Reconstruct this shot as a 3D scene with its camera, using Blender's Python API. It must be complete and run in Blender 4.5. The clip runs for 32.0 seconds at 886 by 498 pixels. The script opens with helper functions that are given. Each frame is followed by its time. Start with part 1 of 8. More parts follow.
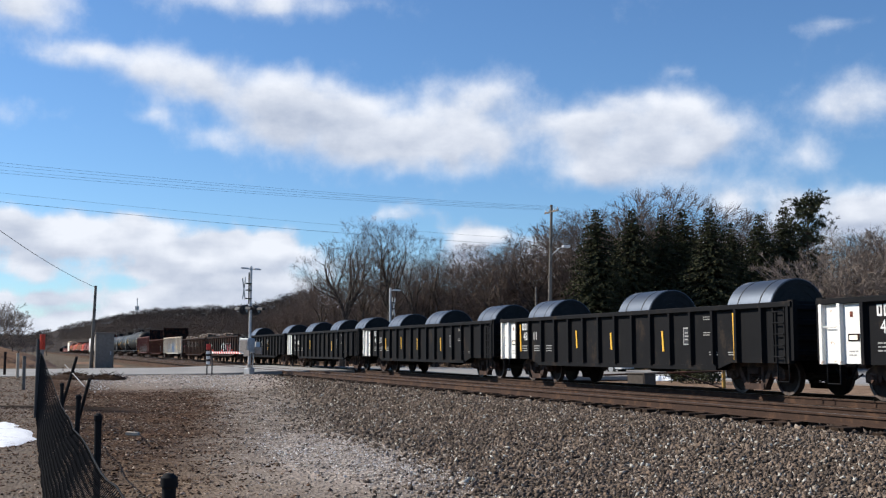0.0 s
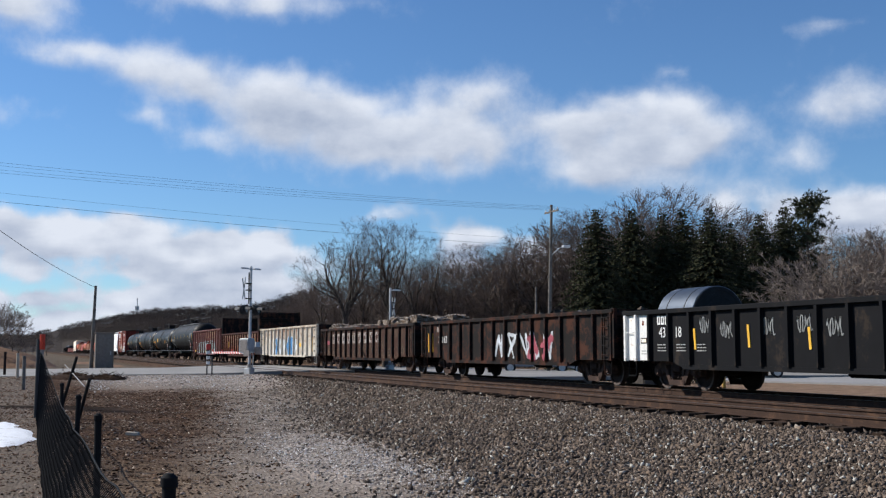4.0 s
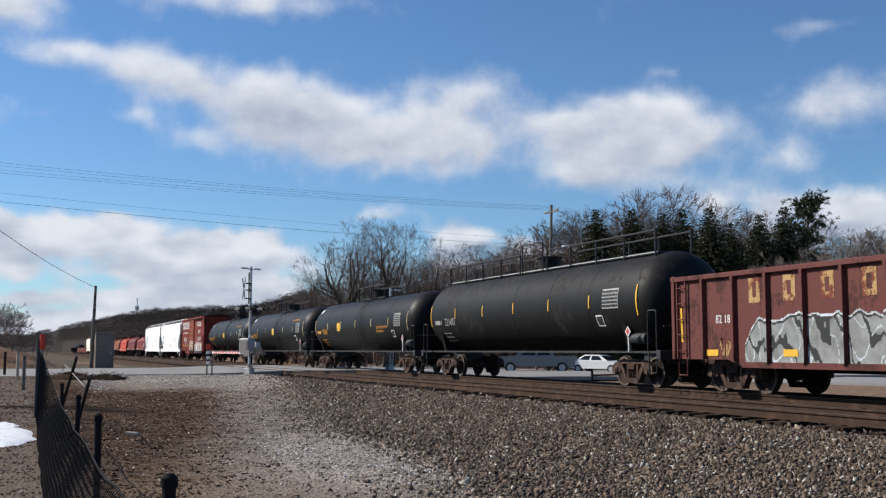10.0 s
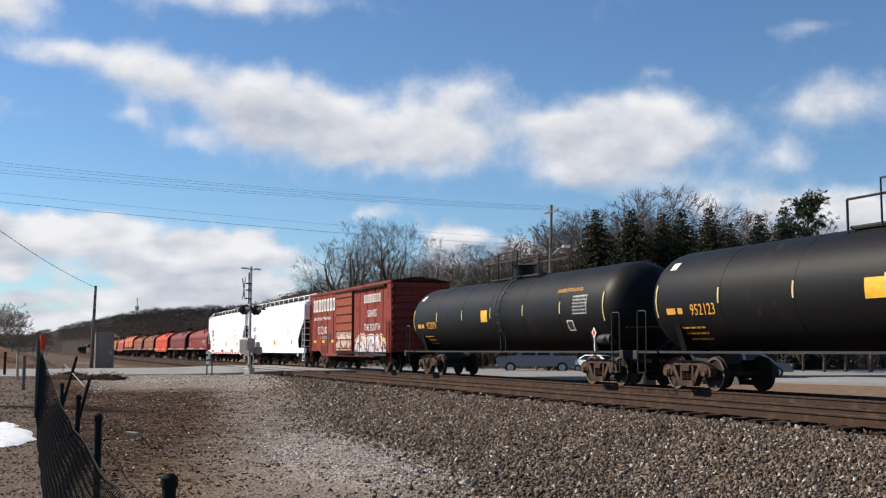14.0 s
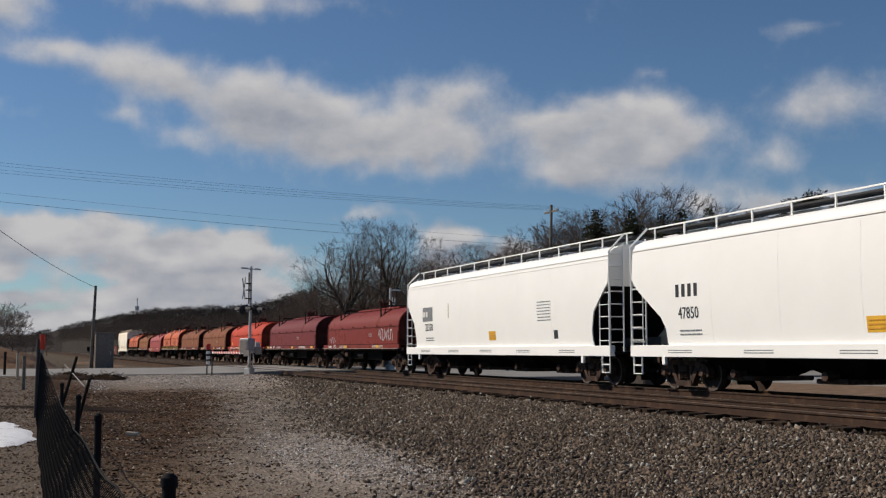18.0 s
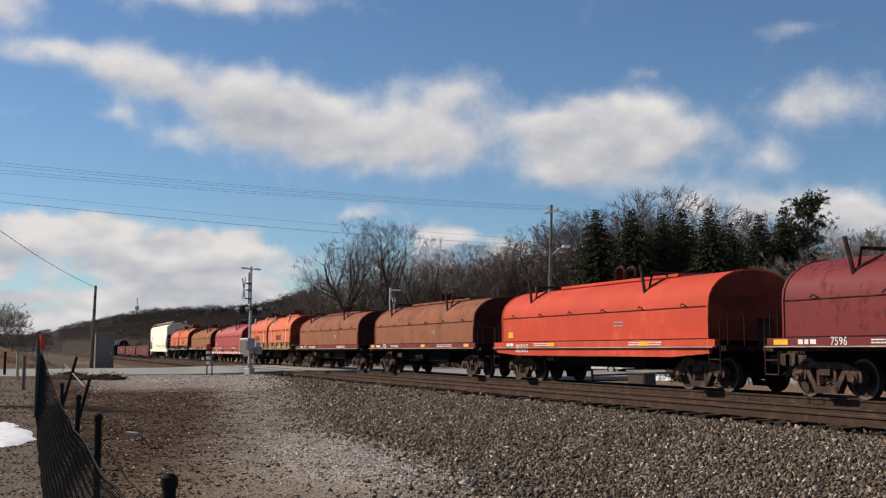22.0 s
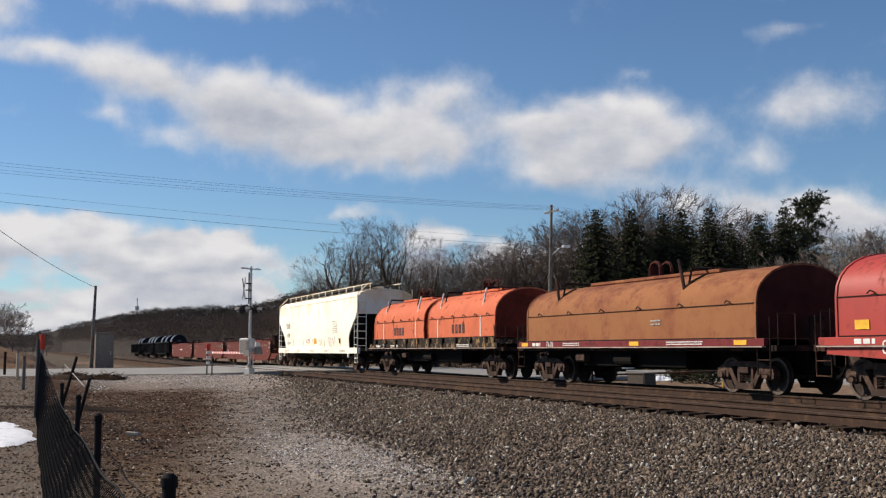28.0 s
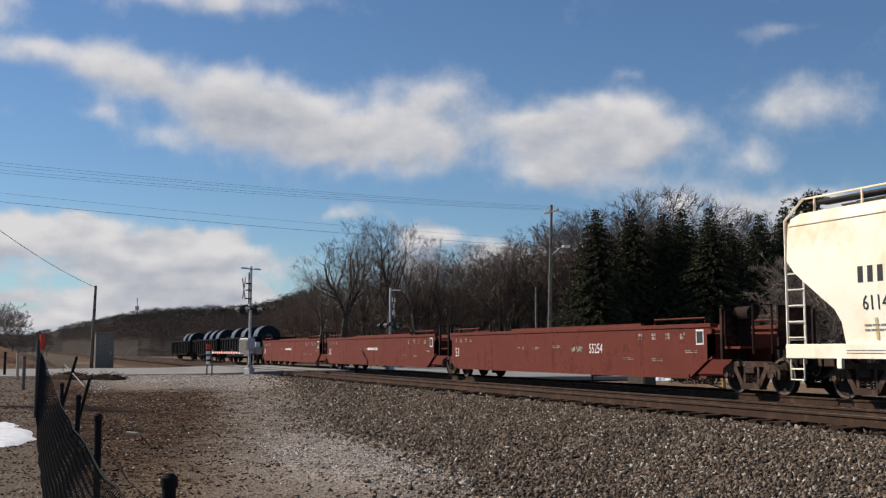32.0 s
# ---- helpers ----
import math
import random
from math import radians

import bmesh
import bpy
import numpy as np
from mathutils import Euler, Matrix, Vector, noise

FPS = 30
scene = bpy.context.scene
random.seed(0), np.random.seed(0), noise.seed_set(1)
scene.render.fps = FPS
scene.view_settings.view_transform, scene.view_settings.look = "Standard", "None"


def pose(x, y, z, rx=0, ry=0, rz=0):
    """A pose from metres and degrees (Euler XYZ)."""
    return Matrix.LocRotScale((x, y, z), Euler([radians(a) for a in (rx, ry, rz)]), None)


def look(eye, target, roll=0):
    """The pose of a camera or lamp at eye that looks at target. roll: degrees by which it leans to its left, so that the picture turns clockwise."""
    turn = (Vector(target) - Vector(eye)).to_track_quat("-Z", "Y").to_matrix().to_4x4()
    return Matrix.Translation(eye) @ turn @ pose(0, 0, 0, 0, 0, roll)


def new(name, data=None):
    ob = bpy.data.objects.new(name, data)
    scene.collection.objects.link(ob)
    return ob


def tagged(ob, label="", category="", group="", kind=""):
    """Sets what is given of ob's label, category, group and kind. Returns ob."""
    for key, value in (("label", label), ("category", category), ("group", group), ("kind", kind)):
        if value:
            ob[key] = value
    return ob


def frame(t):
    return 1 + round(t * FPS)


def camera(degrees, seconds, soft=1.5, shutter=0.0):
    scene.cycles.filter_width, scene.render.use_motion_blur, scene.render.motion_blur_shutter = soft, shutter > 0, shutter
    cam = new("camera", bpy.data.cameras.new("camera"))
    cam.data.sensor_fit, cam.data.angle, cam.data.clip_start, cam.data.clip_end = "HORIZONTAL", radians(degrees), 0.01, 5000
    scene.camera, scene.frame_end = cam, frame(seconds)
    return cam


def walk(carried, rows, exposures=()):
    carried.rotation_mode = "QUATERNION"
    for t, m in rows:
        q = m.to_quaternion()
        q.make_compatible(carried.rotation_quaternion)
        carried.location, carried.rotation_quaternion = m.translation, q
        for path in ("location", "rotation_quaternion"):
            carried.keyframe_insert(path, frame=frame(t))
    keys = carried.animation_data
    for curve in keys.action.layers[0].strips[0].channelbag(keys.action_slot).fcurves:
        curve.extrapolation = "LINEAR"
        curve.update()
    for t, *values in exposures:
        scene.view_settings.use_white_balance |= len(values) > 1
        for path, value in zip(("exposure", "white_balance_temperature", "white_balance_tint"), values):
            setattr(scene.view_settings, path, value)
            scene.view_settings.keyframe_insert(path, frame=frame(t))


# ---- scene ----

# ------------------------------------------------------------------ camera
EYE = (0.0, 0.0, 1.085)
AIM = (-92.851, 35.909, 10.463)
cam = camera(44.85, 32.0, soft=1.25)
walk(cam, [(0, look(EYE, AIM)), (32, look(EYE, AIM))],
     exposures=[(0, 0.36, 6150, 10), (2, 0.28, 6050, 10), (3.5, 0.2, 6000, 10), (5.5, 0.08, 5900, 10), (9, 0.12, 6000, 10), (11, 0.2, 6350, 10), (14.5, 0.3, 6600, 10), (16.0, 0.0, 6700, 11), (17.2, -0.4, 6700, 11), (19, -0.42, 6700, 11), (20, 0.05, 6850, 11), (21.5, 0.03, 6900, 11), (25, 0.08, 6800, 11), (29, 0.1, 6700, 11), (31, -0.3, 6700, 11), (32, -0.05, 6700, 11)])

# ------------------------------------------------------------------ light
SUN_AZ = 230.0        # degrees from +x, counter-clockwise
SUN_EL = 36.0
sun_dir = Vector((math.cos(radians(SUN_AZ)) * math.cos(radians(SUN_EL)),
                  math.sin(radians(SUN_AZ)) * math.cos(radians(SUN_EL)), math.sin(radians(SUN_EL))))
world = bpy.data.worlds.new("sky")
scene.world = world
world.use_nodes = True
wn = world.node_tree
wbg = wn.nodes["Background"]
sky = wn.nodes.new("ShaderNodeTexSky")
sky.sky_type = "NISHITA"
sky.sun_disc = False
sky.sun_elevation = radians(SUN_EL)
sky.sun_rotation = radians(90 - SUN_AZ)
sky.altitude = 200
sky.air_density, sky.dust_density, sky.ozone_density = 1.0, 0.1, 1.6
tint = wn.nodes.new("ShaderNodeMix")
tint.data_type, tint.blend_type = "RGBA", "MULTIPLY"
tint.inputs[0].default_value = 1.0
tint.inputs[7].default_value = (0.74, 0.965, 1.19, 1)      # clear winter air
wn.links.new(sky.outputs[0], tint.inputs[6])
wn.links.new(tint.outputs[2], wbg.inputs[0])
wbg.inputs[1].default_value = 0.08
sun = new("sun", bpy.data.lights.new("sun", "SUN"))
sun.data.energy = 5.6
sun.data.angle = radians(0.6)
sun.data.color = (1.0, 0.91, 0.78)
sun.matrix_world = look(sun_dir * 200, (0, 0, 0))


# ------------------------------------------------------------------ mesh helpers
class MB:
    """Collects vertices and faces of one mesh."""

    def __init__(self):
        self.v, self.f = [], []

    def add(self, verts, faces):
        n = len(self.v)
        self.v.extend(tuple(p) for p in verts)
        self.f.extend(tuple(i + n for i in f) for f in faces)
        return self

    def box(self, x0, x1, y0, y1, z0, z1, bevel=0.0):
        if bevel:
            b = bevel
            ring = lambda e, z: [(x0 + e, y0 + e, z), (x1 - e, y0 + e, z), (x1 - e, y1 - e, z), (x0 + e, y1 - e, z)]
            vs = ring(b, z0) + ring(0, z0 + b) + ring(0, z1 - b) + ring(b, z1)
            fs = [(3, 2, 1, 0), (12, 13, 14, 15)]
            for k in range(3):
                for i in range(4):
                    a, c = k * 4 + i, k * 4 + (i + 1) % 4
                    fs.append((a, c, c + 4, a + 4))
            return self.add(vs, fs)
        vs = [(x0, y0, z0), (x1, y0, z0), (x1, y1, z0), (x0, y1, z0), (x0, y0, z1), (x1, y0, z1), (x1, y1, z1), (x0, y1, z1)]
        return self.add(vs, [(3, 2, 1, 0), (4, 5, 6, 7), (0, 1, 5, 4), (1, 2, 6, 5), (2, 3, 7, 6), (3, 0, 4, 7)])

    def prism(self, poly, axis, a, b):
        """A polygon of two coordinates, drawn out along axis from a to b."""
        put = {"x": lambda p, q, s: (s, p, q), "y": lambda p, q, s: (p, s, q), "z": lambda p, q, s: (p, q, s)}[axis]
        n = len(poly)
        vs = [put(p, q, a) for p, q in poly] + [put(p, q, b) for p, q in poly]
        fs = [tuple(range(n))[::-1], tuple(range(n, 2 * n))]
        fs += [(i, (i + 1) % n, n + (i + 1) % n, n + i) for i in range(n)]
        return self.add(vs, fs)

    def cyl(self, p0, p1, r0, n=12, r1=None, caps=True):
        r1 = r0 if r1 is None else r1
        p0, p1 = Vector(p0), Vector(p1)
        d = (p1 - p0).normalized()
        u = d.orthogonal().normalized()
        w = d.cross(u)
        vs = []
        for p, r in ((p0, r0), (p1, r1)):
            vs += [p + u * (r * math.cos(2 * math.pi * i / n)) + w * (r * math.sin(2 * math.pi * i / n)) for i in range(n)]
        fs = [(i, (i + 1) % n, n + (i + 1) % n, n + i) for i in range(n)]
        if caps:
            fs += [tuple(range(n))[::-1], tuple(range(n, 2 * n))]
        return self.add(vs, fs)

    def tube(self, pts, r, n=6):
        """A bent rod through the points."""
        pts = [Vector(p) for p in pts]
        vs, u = [], None
        for i, p in enumerate(pts):
            d = (pts[min(i + 1, len(pts) - 1)] - pts[max(i - 1, 0)]).normalized()
            u = d.orthogonal().normalized() if u is None else (u - d * u.dot(d)).normalized()
            w = d.cross(u)
            vs += [p + u * (r * math.cos(2 * math.pi * k / n)) + w * (r * math.sin(2 * math.pi * k / n)) for k in range(n)]
        fs = []
        for i in range(len(pts) - 1):
            for k in range(n):
                fs.append((i * n + k, i * n + (k + 1) % n, (i + 1) * n + (k + 1) % n, (i + 1) * n + k))
        m = (len(pts) - 1) * n
        fs += [tuple(range(n))[::-1], tuple(m + k for k in range(n))]
        return self.add(vs, fs)

    def lathe(self, prof, axis_y=0.0, axis_z=0.0, n=32):
        """Turns a profile of (x, radius) about a line along x."""
        vs = []
        for x, r in prof:
            vs += [(x, axis_y + r * math.cos(2 * math.pi * i / n), axis_z + r * math.sin(2 * math.pi * i / n)) for i in range(n)]
        fs = []
        for k in range(len(prof) - 1):
            for i in range(n):
                fs.append((k * n + i, k * n + (i + 1) % n, (k + 1) * n + (i + 1) % n, (k + 1) * n + i))
        m = len(prof) - 1
        fs += [tuple(range(n)), tuple(m * n + i for i in range(n))[::-1]]
        return self.add(vs, fs)

    def mesh(self, name, mat, smooth=False):
        me = bpy.data.meshes.new(name)
        me.from_pydata(self.v, [], self.f)
        bm = bmesh.new()
        bm.from_mesh(me)
        bmesh.ops.recalc_face_normals(bm, faces=bm.faces)
        bm.to_mesh(me)
        bm.free()
        if smooth:
            me.shade_smooth()
            me.set_sharp_from_angle(angle=radians(38))
        me.materials.append(mat)
        return me


def part(name, mb, material, parent, label="", smooth=False):
    """One mesh object under a thing or a part."""
    me = mb if isinstance(mb, bpy.types.Mesh) else mb.mesh(name, material, smooth)
    ob = new(name, me)
    ob.parent = parent
    if label:
        ob["label"] = label
    return ob


def thing(name, label, category, group="", kind=""):
    return tagged(new(name), label, category, group, kind)


def solid(name, mb, material, label, category, group="", kind="", smooth=False):
    return tagged(new(name, mb.mesh(name, material, smooth)), label, category, group, kind)


# ------------------------------------------------------------------ materials
def nodes_of(name):
    m = bpy.data.materials.new(name)
    m.use_nodes = True
    return m, m.node_tree.nodes, m.node_tree.links, m.node_tree.nodes["Principled BSDF"]


def noise_node(n, l, co, scale, detail=5.0, rough=0.55, stretch=None):
    if stretch:
        mp = n.new("ShaderNodeMapping")
        mp.inputs["Scale"].default_value = stretch
        l.new(co, mp.inputs[0])
        co = mp.outputs[0]
    t = n.new("ShaderNodeTexNoise")
    t.inputs["Scale"].default_value = scale
    t.inputs["Detail"].default_value = detail
    t.inputs["Roughness"].default_value = rough
    l.new(co, t.inputs["Vector"])
    return t.outputs[0]


def ramp(n, l, fac, lo, hi, a=0.0, b=1.0):
    r = n.new("ShaderNodeMapRange")
    r.inputs[1].default_value, r.inputs[2].default_value, r.inputs[3].default_value, r.inputs[4].default_value = lo, hi, a, b
    l.new(fac, r.inputs[0])
    return r.outputs[0]


def mix(n, l, fac, a, b, blend="MIX"):
    x = n.new("ShaderNodeMix")
    x.data_type, x.blend_type = "RGBA", blend
    for sock, val in ((x.inputs[0], fac), (x.inputs[6], a), (x.inputs[7], b)):
        if isinstance(val, (int, float)):
            sock.default_value = val
        elif isinstance(val, tuple):
            sock.default_value = (*val[:3], 1)
        else:
            l.new(val, sock)
    return x.outputs[2]


def bump(n, l, bsdf, height, strength, dist=0.02):
    b = n.new("ShaderNodeBump")
    b.inputs["Strength"].default_value, b.inputs["Distance"].default_value = strength, dist
    l.new(height, b.inputs["Height"])
    l.new(b.outputs[0], bsdf.inputs["Normal"])


def maths(n, l, op, a, b=0.0):
    x = n.new("ShaderNodeMath")
    x.operation = op
    for sock, val in ((x.inputs[0], a), (x.inputs[1], b)):
        if isinstance(val, (int, float)):
            sock.default_value = val
        else:
            l.new(val, sock)
    return x.outputs[0]


def paint(name, color, second, amount=0.3, rough=0.55, scale=1.2, streak=0.35, metal=0.0, spec=0.35):
    """Weathered paint: patches of a second colour (rust, bare primer) and streaks that run down."""
    m, n, l, b = nodes_of(name)
    co = n.new("ShaderNodeTexCoord").outputs["Object"]
    patch = noise_node(n, l, co, scale, 7.0, 0.65)
    fine = noise_node(n, l, co, scale * 11, 4.0, 0.6)
    run = noise_node(n, l, co, 1.0, 4.0, 0.6, (5.0, 5.0, 0.35))
    s = maths(n, l, "ADD", patch, maths(n, l, "MULTIPLY", maths(n, l, "SUBTRACT", fine, 0.5), 0.35))
    s = maths(n, l, "ADD", s, maths(n, l, "MULTIPLY", maths(n, l, "SUBTRACT", run, 0.5), streak))
    f = ramp(n, l, s, 0.66 - 0.5 * amount, 0.76 - 0.5 * amount)
    col = mix(n, l, f, color, second)
    tone = ramp(n, l, patch, 0.3, 0.75, 0.78, 1.12)
    g = n.new("ShaderNodeCombineColor")
    for i in range(3):
        l.new(tone, g.inputs[i])
    col = mix(n, l, 1.0, col, g.outputs[0], "MULTIPLY")
    l.new(col, b.inputs["Base Color"])
    l.new(ramp(n, l, f, 0, 1, rough, min(0.95, rough + 0.25)), b.inputs["Roughness"])
    b.inputs["Metallic"].default_value = metal
    b.inputs["Specular IOR Level"].default_value = spec
    bump(n, l, b, s, 0.18, 0.01)
    return m


def peeling(name, base, second, scab, dark, amount, z0, z1, scale=2.2, soft=0.05, stretch=(1.0, 1.0, 1.7)):
    """Old paint over rust: two tones, dark blotches, and flakes that grow more common from height z0 to z1."""
    m, n, l, b = nodes_of(name)
    co = n.new("ShaderNodeTexCoord").outputs["Object"]
    xyz = n.new("ShaderNodeSeparateXYZ")
    l.new(co, xyz.inputs[0])
    big = noise_node(n, l, co, scale * 0.5, 6.0, 0.65)
    mid = noise_node(n, l, co, scale, 8.0, 0.7)
    flake = noise_node(n, l, co, scale * 2.4, 8.0, 0.72, stretch)
    col = mix(n, l, ramp(n, l, mid, 0.42, 0.6), base, second)
    col = mix(n, l, ramp(n, l, big, 0.56, 0.64, 0.0, 0.85), col, dark)
    rise = ramp(n, l, xyz.outputs[2], z0, z1, -0.09, 0.05)
    f = maths(n, l, "ADD", maths(n, l, "ADD", flake, rise), maths(n, l, "MULTIPLY", maths(n, l, "SUBTRACT", mid, 0.5), 0.45))
    f = ramp(n, l, f, 0.64 - amount * 0.4 - soft, 0.64 - amount * 0.4 + soft)
    col = mix(n, l, f, col, scab)
    l.new(col, b.inputs["Base Color"])
    b.inputs["Roughness"].default_value = 0.85
    b.inputs["Specular IOR Level"].default_value = 0.12
    bump(n, l, b, f, 0.25, 0.01)
    return m


def plain(name, color, rough=0.6, metal=0.0, var=0.15, scale=6.0, spec=0.3):
    m, n, l, b = nodes_of(name)
    co = n.new("ShaderNodeTexCoord").outputs["Object"]
    f = noise_node(n, l, co, scale, 5.0, 0.6)
    lo = tuple(c * (1 - var) for c in color)
    hi = tuple(min(1, c * (1 + var)) for c in color)
    l.new(mix(n, l, ramp(n, l, f, 0.3, 0.7), lo, hi), b.inputs["Base Color"])
    b.inputs["Roughness"].default_value, b.inputs["Metallic"].default_value = rough, metal
    b.inputs["Specular IOR Level"].default_value = spec
    bump(n, l, b, f, 0.1, 0.005)
    return m


M = {}
M["black"] = paint("black_paint", (0.011, 0.011, 0.012), (0.03, 0.024, 0.02), 0.15, 0.7, spec=0.06)
M["tank"] = paint("tank_black", (0.01, 0.0095, 0.0095), (0.02, 0.018, 0.017), 0.12, 0.5, 0.5, 0.5, spec=0.14)
M["tank_dull"] = paint("tank_dull_black", (0.011, 0.0105, 0.01), (0.022, 0.02, 0.018), 0.25, 0.55, 0.5, 0.7, spec=0.15)
M["rust_black"] = paint("rusty_black", (0.014, 0.0115, 0.0105), (0.06, 0.026, 0.017), 0.34, 0.8, 2.2, spec=0.1)
M["rust_peel"] = peeling("peeling_rust", (0.12, 0.03, 0.02), (0.25, 0.08, 0.038), (0.44, 0.32, 0.23), (0.04, 0.018, 0.015), 0.2, 1.0, 2.2, 4.2, 0.06, (0.8, 0.8, 1.0))
M["gon_brown"] = peeling("scuffed_brown", (0.05, 0.022, 0.016), (0.068, 0.042, 0.028), (0.13, 0.085, 0.056), (0.022, 0.016, 0.014), 0.08, 2.6, 0.7, 2.2)
M["rust_dark"] = paint("dark_rust", (0.05, 0.02, 0.015), (0.085, 0.034, 0.022), 0.3, 0.85, 2.4, spec=0.12)
M["dkred"] = paint("oxide_red", (0.125, 0.028, 0.02), (0.06, 0.02, 0.015), 0.3, 0.65, 1.0)
M["white_gon"] = peeling("dirty_white", (0.52, 0.475, 0.4), (0.44, 0.39, 0.32), (0.25, 0.14, 0.075), (0.36, 0.3, 0.24), 0.13, 0.9, 1.7, 3.4, 0.09, (0.7, 0.7, 1.8))
M["white"] = plain("white_paint", (0.92, 0.91, 0.88), 0.5, 0.0, 0.03, 0.5)
M["white_end"] = paint("white_patch", (0.8, 0.78, 0.73), (0.42, 0.3, 0.2), 0.1, 0.6, 5.0)
M["cream"] = peeling("cream_paint", (0.94, 0.88, 0.76), (0.92, 0.85, 0.7), (0.82, 0.6, 0.36), (0.93, 0.84, 0.68), 0.06, 2.6, 4.1, 0.5, 0.16, (1.0, 1.0, 0.6))
M["primer"] = peeling("flaking_primer", (0.6, 0.53, 0.45), (0.5, 0.38, 0.28), (0.3, 0.1, 0.04), (0.36, 0.2, 0.12), 0.2, 0.0, 2.0, 3.0)
M["box_red"] = paint("boxcar_red", (0.23, 0.038, 0.025), (0.12, 0.025, 0.018), 0.26, 0.75, 0.9, spec=0.2)
M["box_door"] = paint("boxcar_door", (0.27, 0.06, 0.028), (0.16, 0.035, 0.02), 0.2, 0.75, 1.3, spec=0.2)
M["coil_red"] = paint("coil_dark_red", (0.2, 0.021, 0.013), (0.11, 0.019, 0.014), 0.22, 0.6, 0.6, spec=0.2)
M["coil_maroon"] = paint("coil_maroon", (0.165, 0.022, 0.024), (0.1, 0.02, 0.021), 0.22, 0.65, 0.6, spec=0.2)
M["coil_orange"] = paint("coil_orange", (0.52, 0.064, 0.033), (0.58, 0.1, 0.06), 0.2, 0.7, 0.5, spec=0.15)
M["coil_brown"] = peeling("coil_brown", (0.25, 0.102, 0.056), (0.225, 0.086, 0.048), (0.125, 0.036, 0.027), (0.21, 0.076, 0.043), 0.16, 2.0, 3.3, 0.7, 0.11, (1.0, 2.0, 1.0))
M["coil_tan"] = peeling("coil_tan", (0.29, 0.125, 0.056), (0.25, 0.1, 0.048), (0.15, 0.047, 0.03), (0.23, 0.085, 0.043), 0.17, 2.0, 3.3, 0.7, 0.11, (1.0, 2.0, 1.0))
M["coil_salmon"] = paint("coil_salmon", (0.62, 0.155, 0.075), (0.15, 0.045, 0.025), 0.13, 0.75, 1.0, 0.8, spec=0.15)
M["coil_bright"] = paint("coil_bright_red", (0.38, 0.043, 0.032), (0.2, 0.03, 0.02), 0.2, 0.55, 0.6)
M["well_red"] = paint("well_oxide", (0.14, 0.033, 0.023), (0.1, 0.027, 0.02), 0.22, 0.75, 0.8, spec=0.15)
M["loop"] = paint("loop_steel", (0.07, 0.018, 0.014), (0.03, 0.014, 0.012), 0.3, 0.8, 3.0, spec=0.12)
# darker reds for the hood ends: shade mixed into the paint colour
M["end_red"] = plain("end_shade_red", (0.2, 0.034, 0.02), 0.85, 0.0, 0.4, 1.5, 0.08)
M["end_maroon"] = plain("end_shade_maroon", (0.06, 0.018, 0.015), 0.85, 0.0, 0.4, 1.5, 0.08)
M["end_black"] = plain("matte_black", (0.012, 0.0105, 0.01), 0.85, 0.0, 0.3, 2.0, 0.08)
M["sill_dark"] = paint("sill_dark", (0.026, 0.016, 0.014), (0.075, 0.036, 0.025), 0.28, 0.85, spec=0.12)
M["sill_edge"] = plain("scuffed_edge", (0.34, 0.26, 0.22), 0.7, 0.0, 0.35, 2.0)
M["sill_stained"] = paint("stained_sill", (0.028, 0.022, 0.019), (0.3, 0.19, 0.09), 0.26, 0.85, 3.0, 0.2, spec=0.1)
M["sill_yellow"] = paint("sill_yellow", (0.4, 0.24, 0.05), (0.09, 0.06, 0.04), 0.42, 0.8, 2.5)
M["truck"] = paint("truck_steel", (0.058, 0.039, 0.032), (0.1, 0.062, 0.047), 0.3, 0.9, 4.0, spec=0.1)
M["wheel"] = plain("wheel_steel", (0.04, 0.027, 0.022), 0.75, 0.1, 0.4, 6.0, 0.15)
M["rim_steel"] = plain("worn_rim_steel", (0.1, 0.075, 0.062), 0.65, 0.1, 0.4)
M["under"] = plain("underframe_black", (0.01, 0.009, 0.0085), 0.9, 0.0, 0.2, 6.0, 0.08)
M["steel"] = paint("coil_steel", (0.085, 0.1, 0.125), (0.19, 0.205, 0.23), 0.22, 0.45, 0.9, 0.0, 0.7, 0.35)
M["coil_end"] = plain("coil_edge_steel", (0.013, 0.0135, 0.015), 0.7, 0.2, 0.3)
M["yellow"] = plain("reflector_yellow", (0.75, 0.42, 0.04), 0.45)
M["pale_strip"] = plain("faded_reflector", (0.55, 0.44, 0.22), 0.5)
M["mark_dim"] = plain("dim_lettering", (0.34, 0.33, 0.31), 0.65)
M["mark"] = plain("white_lettering", (0.7, 0.69, 0.66), 0.6)
M["worn_mark"] = paint("worn_lettering", (0.4, 0.36, 0.32), (0.08, 0.035, 0.026), 0.42, 0.7, 6.0)
M["mark_dark"] = plain("dark_lettering", (0.03, 0.03, 0.035), 0.6)
M["mark_gold"] = plain("gold_lettering", (0.7, 0.33, 0.05), 0.55)
M["grey_panel"] = plain("grey_panel", (0.2, 0.21, 0.22), 0.6)
M["rail"] = paint("rail_rust", (0.05, 0.029, 0.02), (0.085, 0.048, 0.03), 0.3, 0.85, 3.0, spec=0.15)
M["railhead"] = plain("rail_head", (0.13, 0.1, 0.08), 0.45, 0.6)
M["tie"] = paint("tie_wood", (0.03, 0.02, 0.014), (0.075, 0.05, 0.034), 0.3, 0.95, 3.0, spec=0.08)
M["galv"] = plain("galvanised_steel", (0.46, 0.46, 0.45), 0.5, 0.25)
M["mast_white"] = plain("mast_aluminium", (0.5, 0.5, 0.5), 0.6, 0.1)
M["dark_metal"] = plain("dark_metal", (0.03, 0.03, 0.032), 0.6)
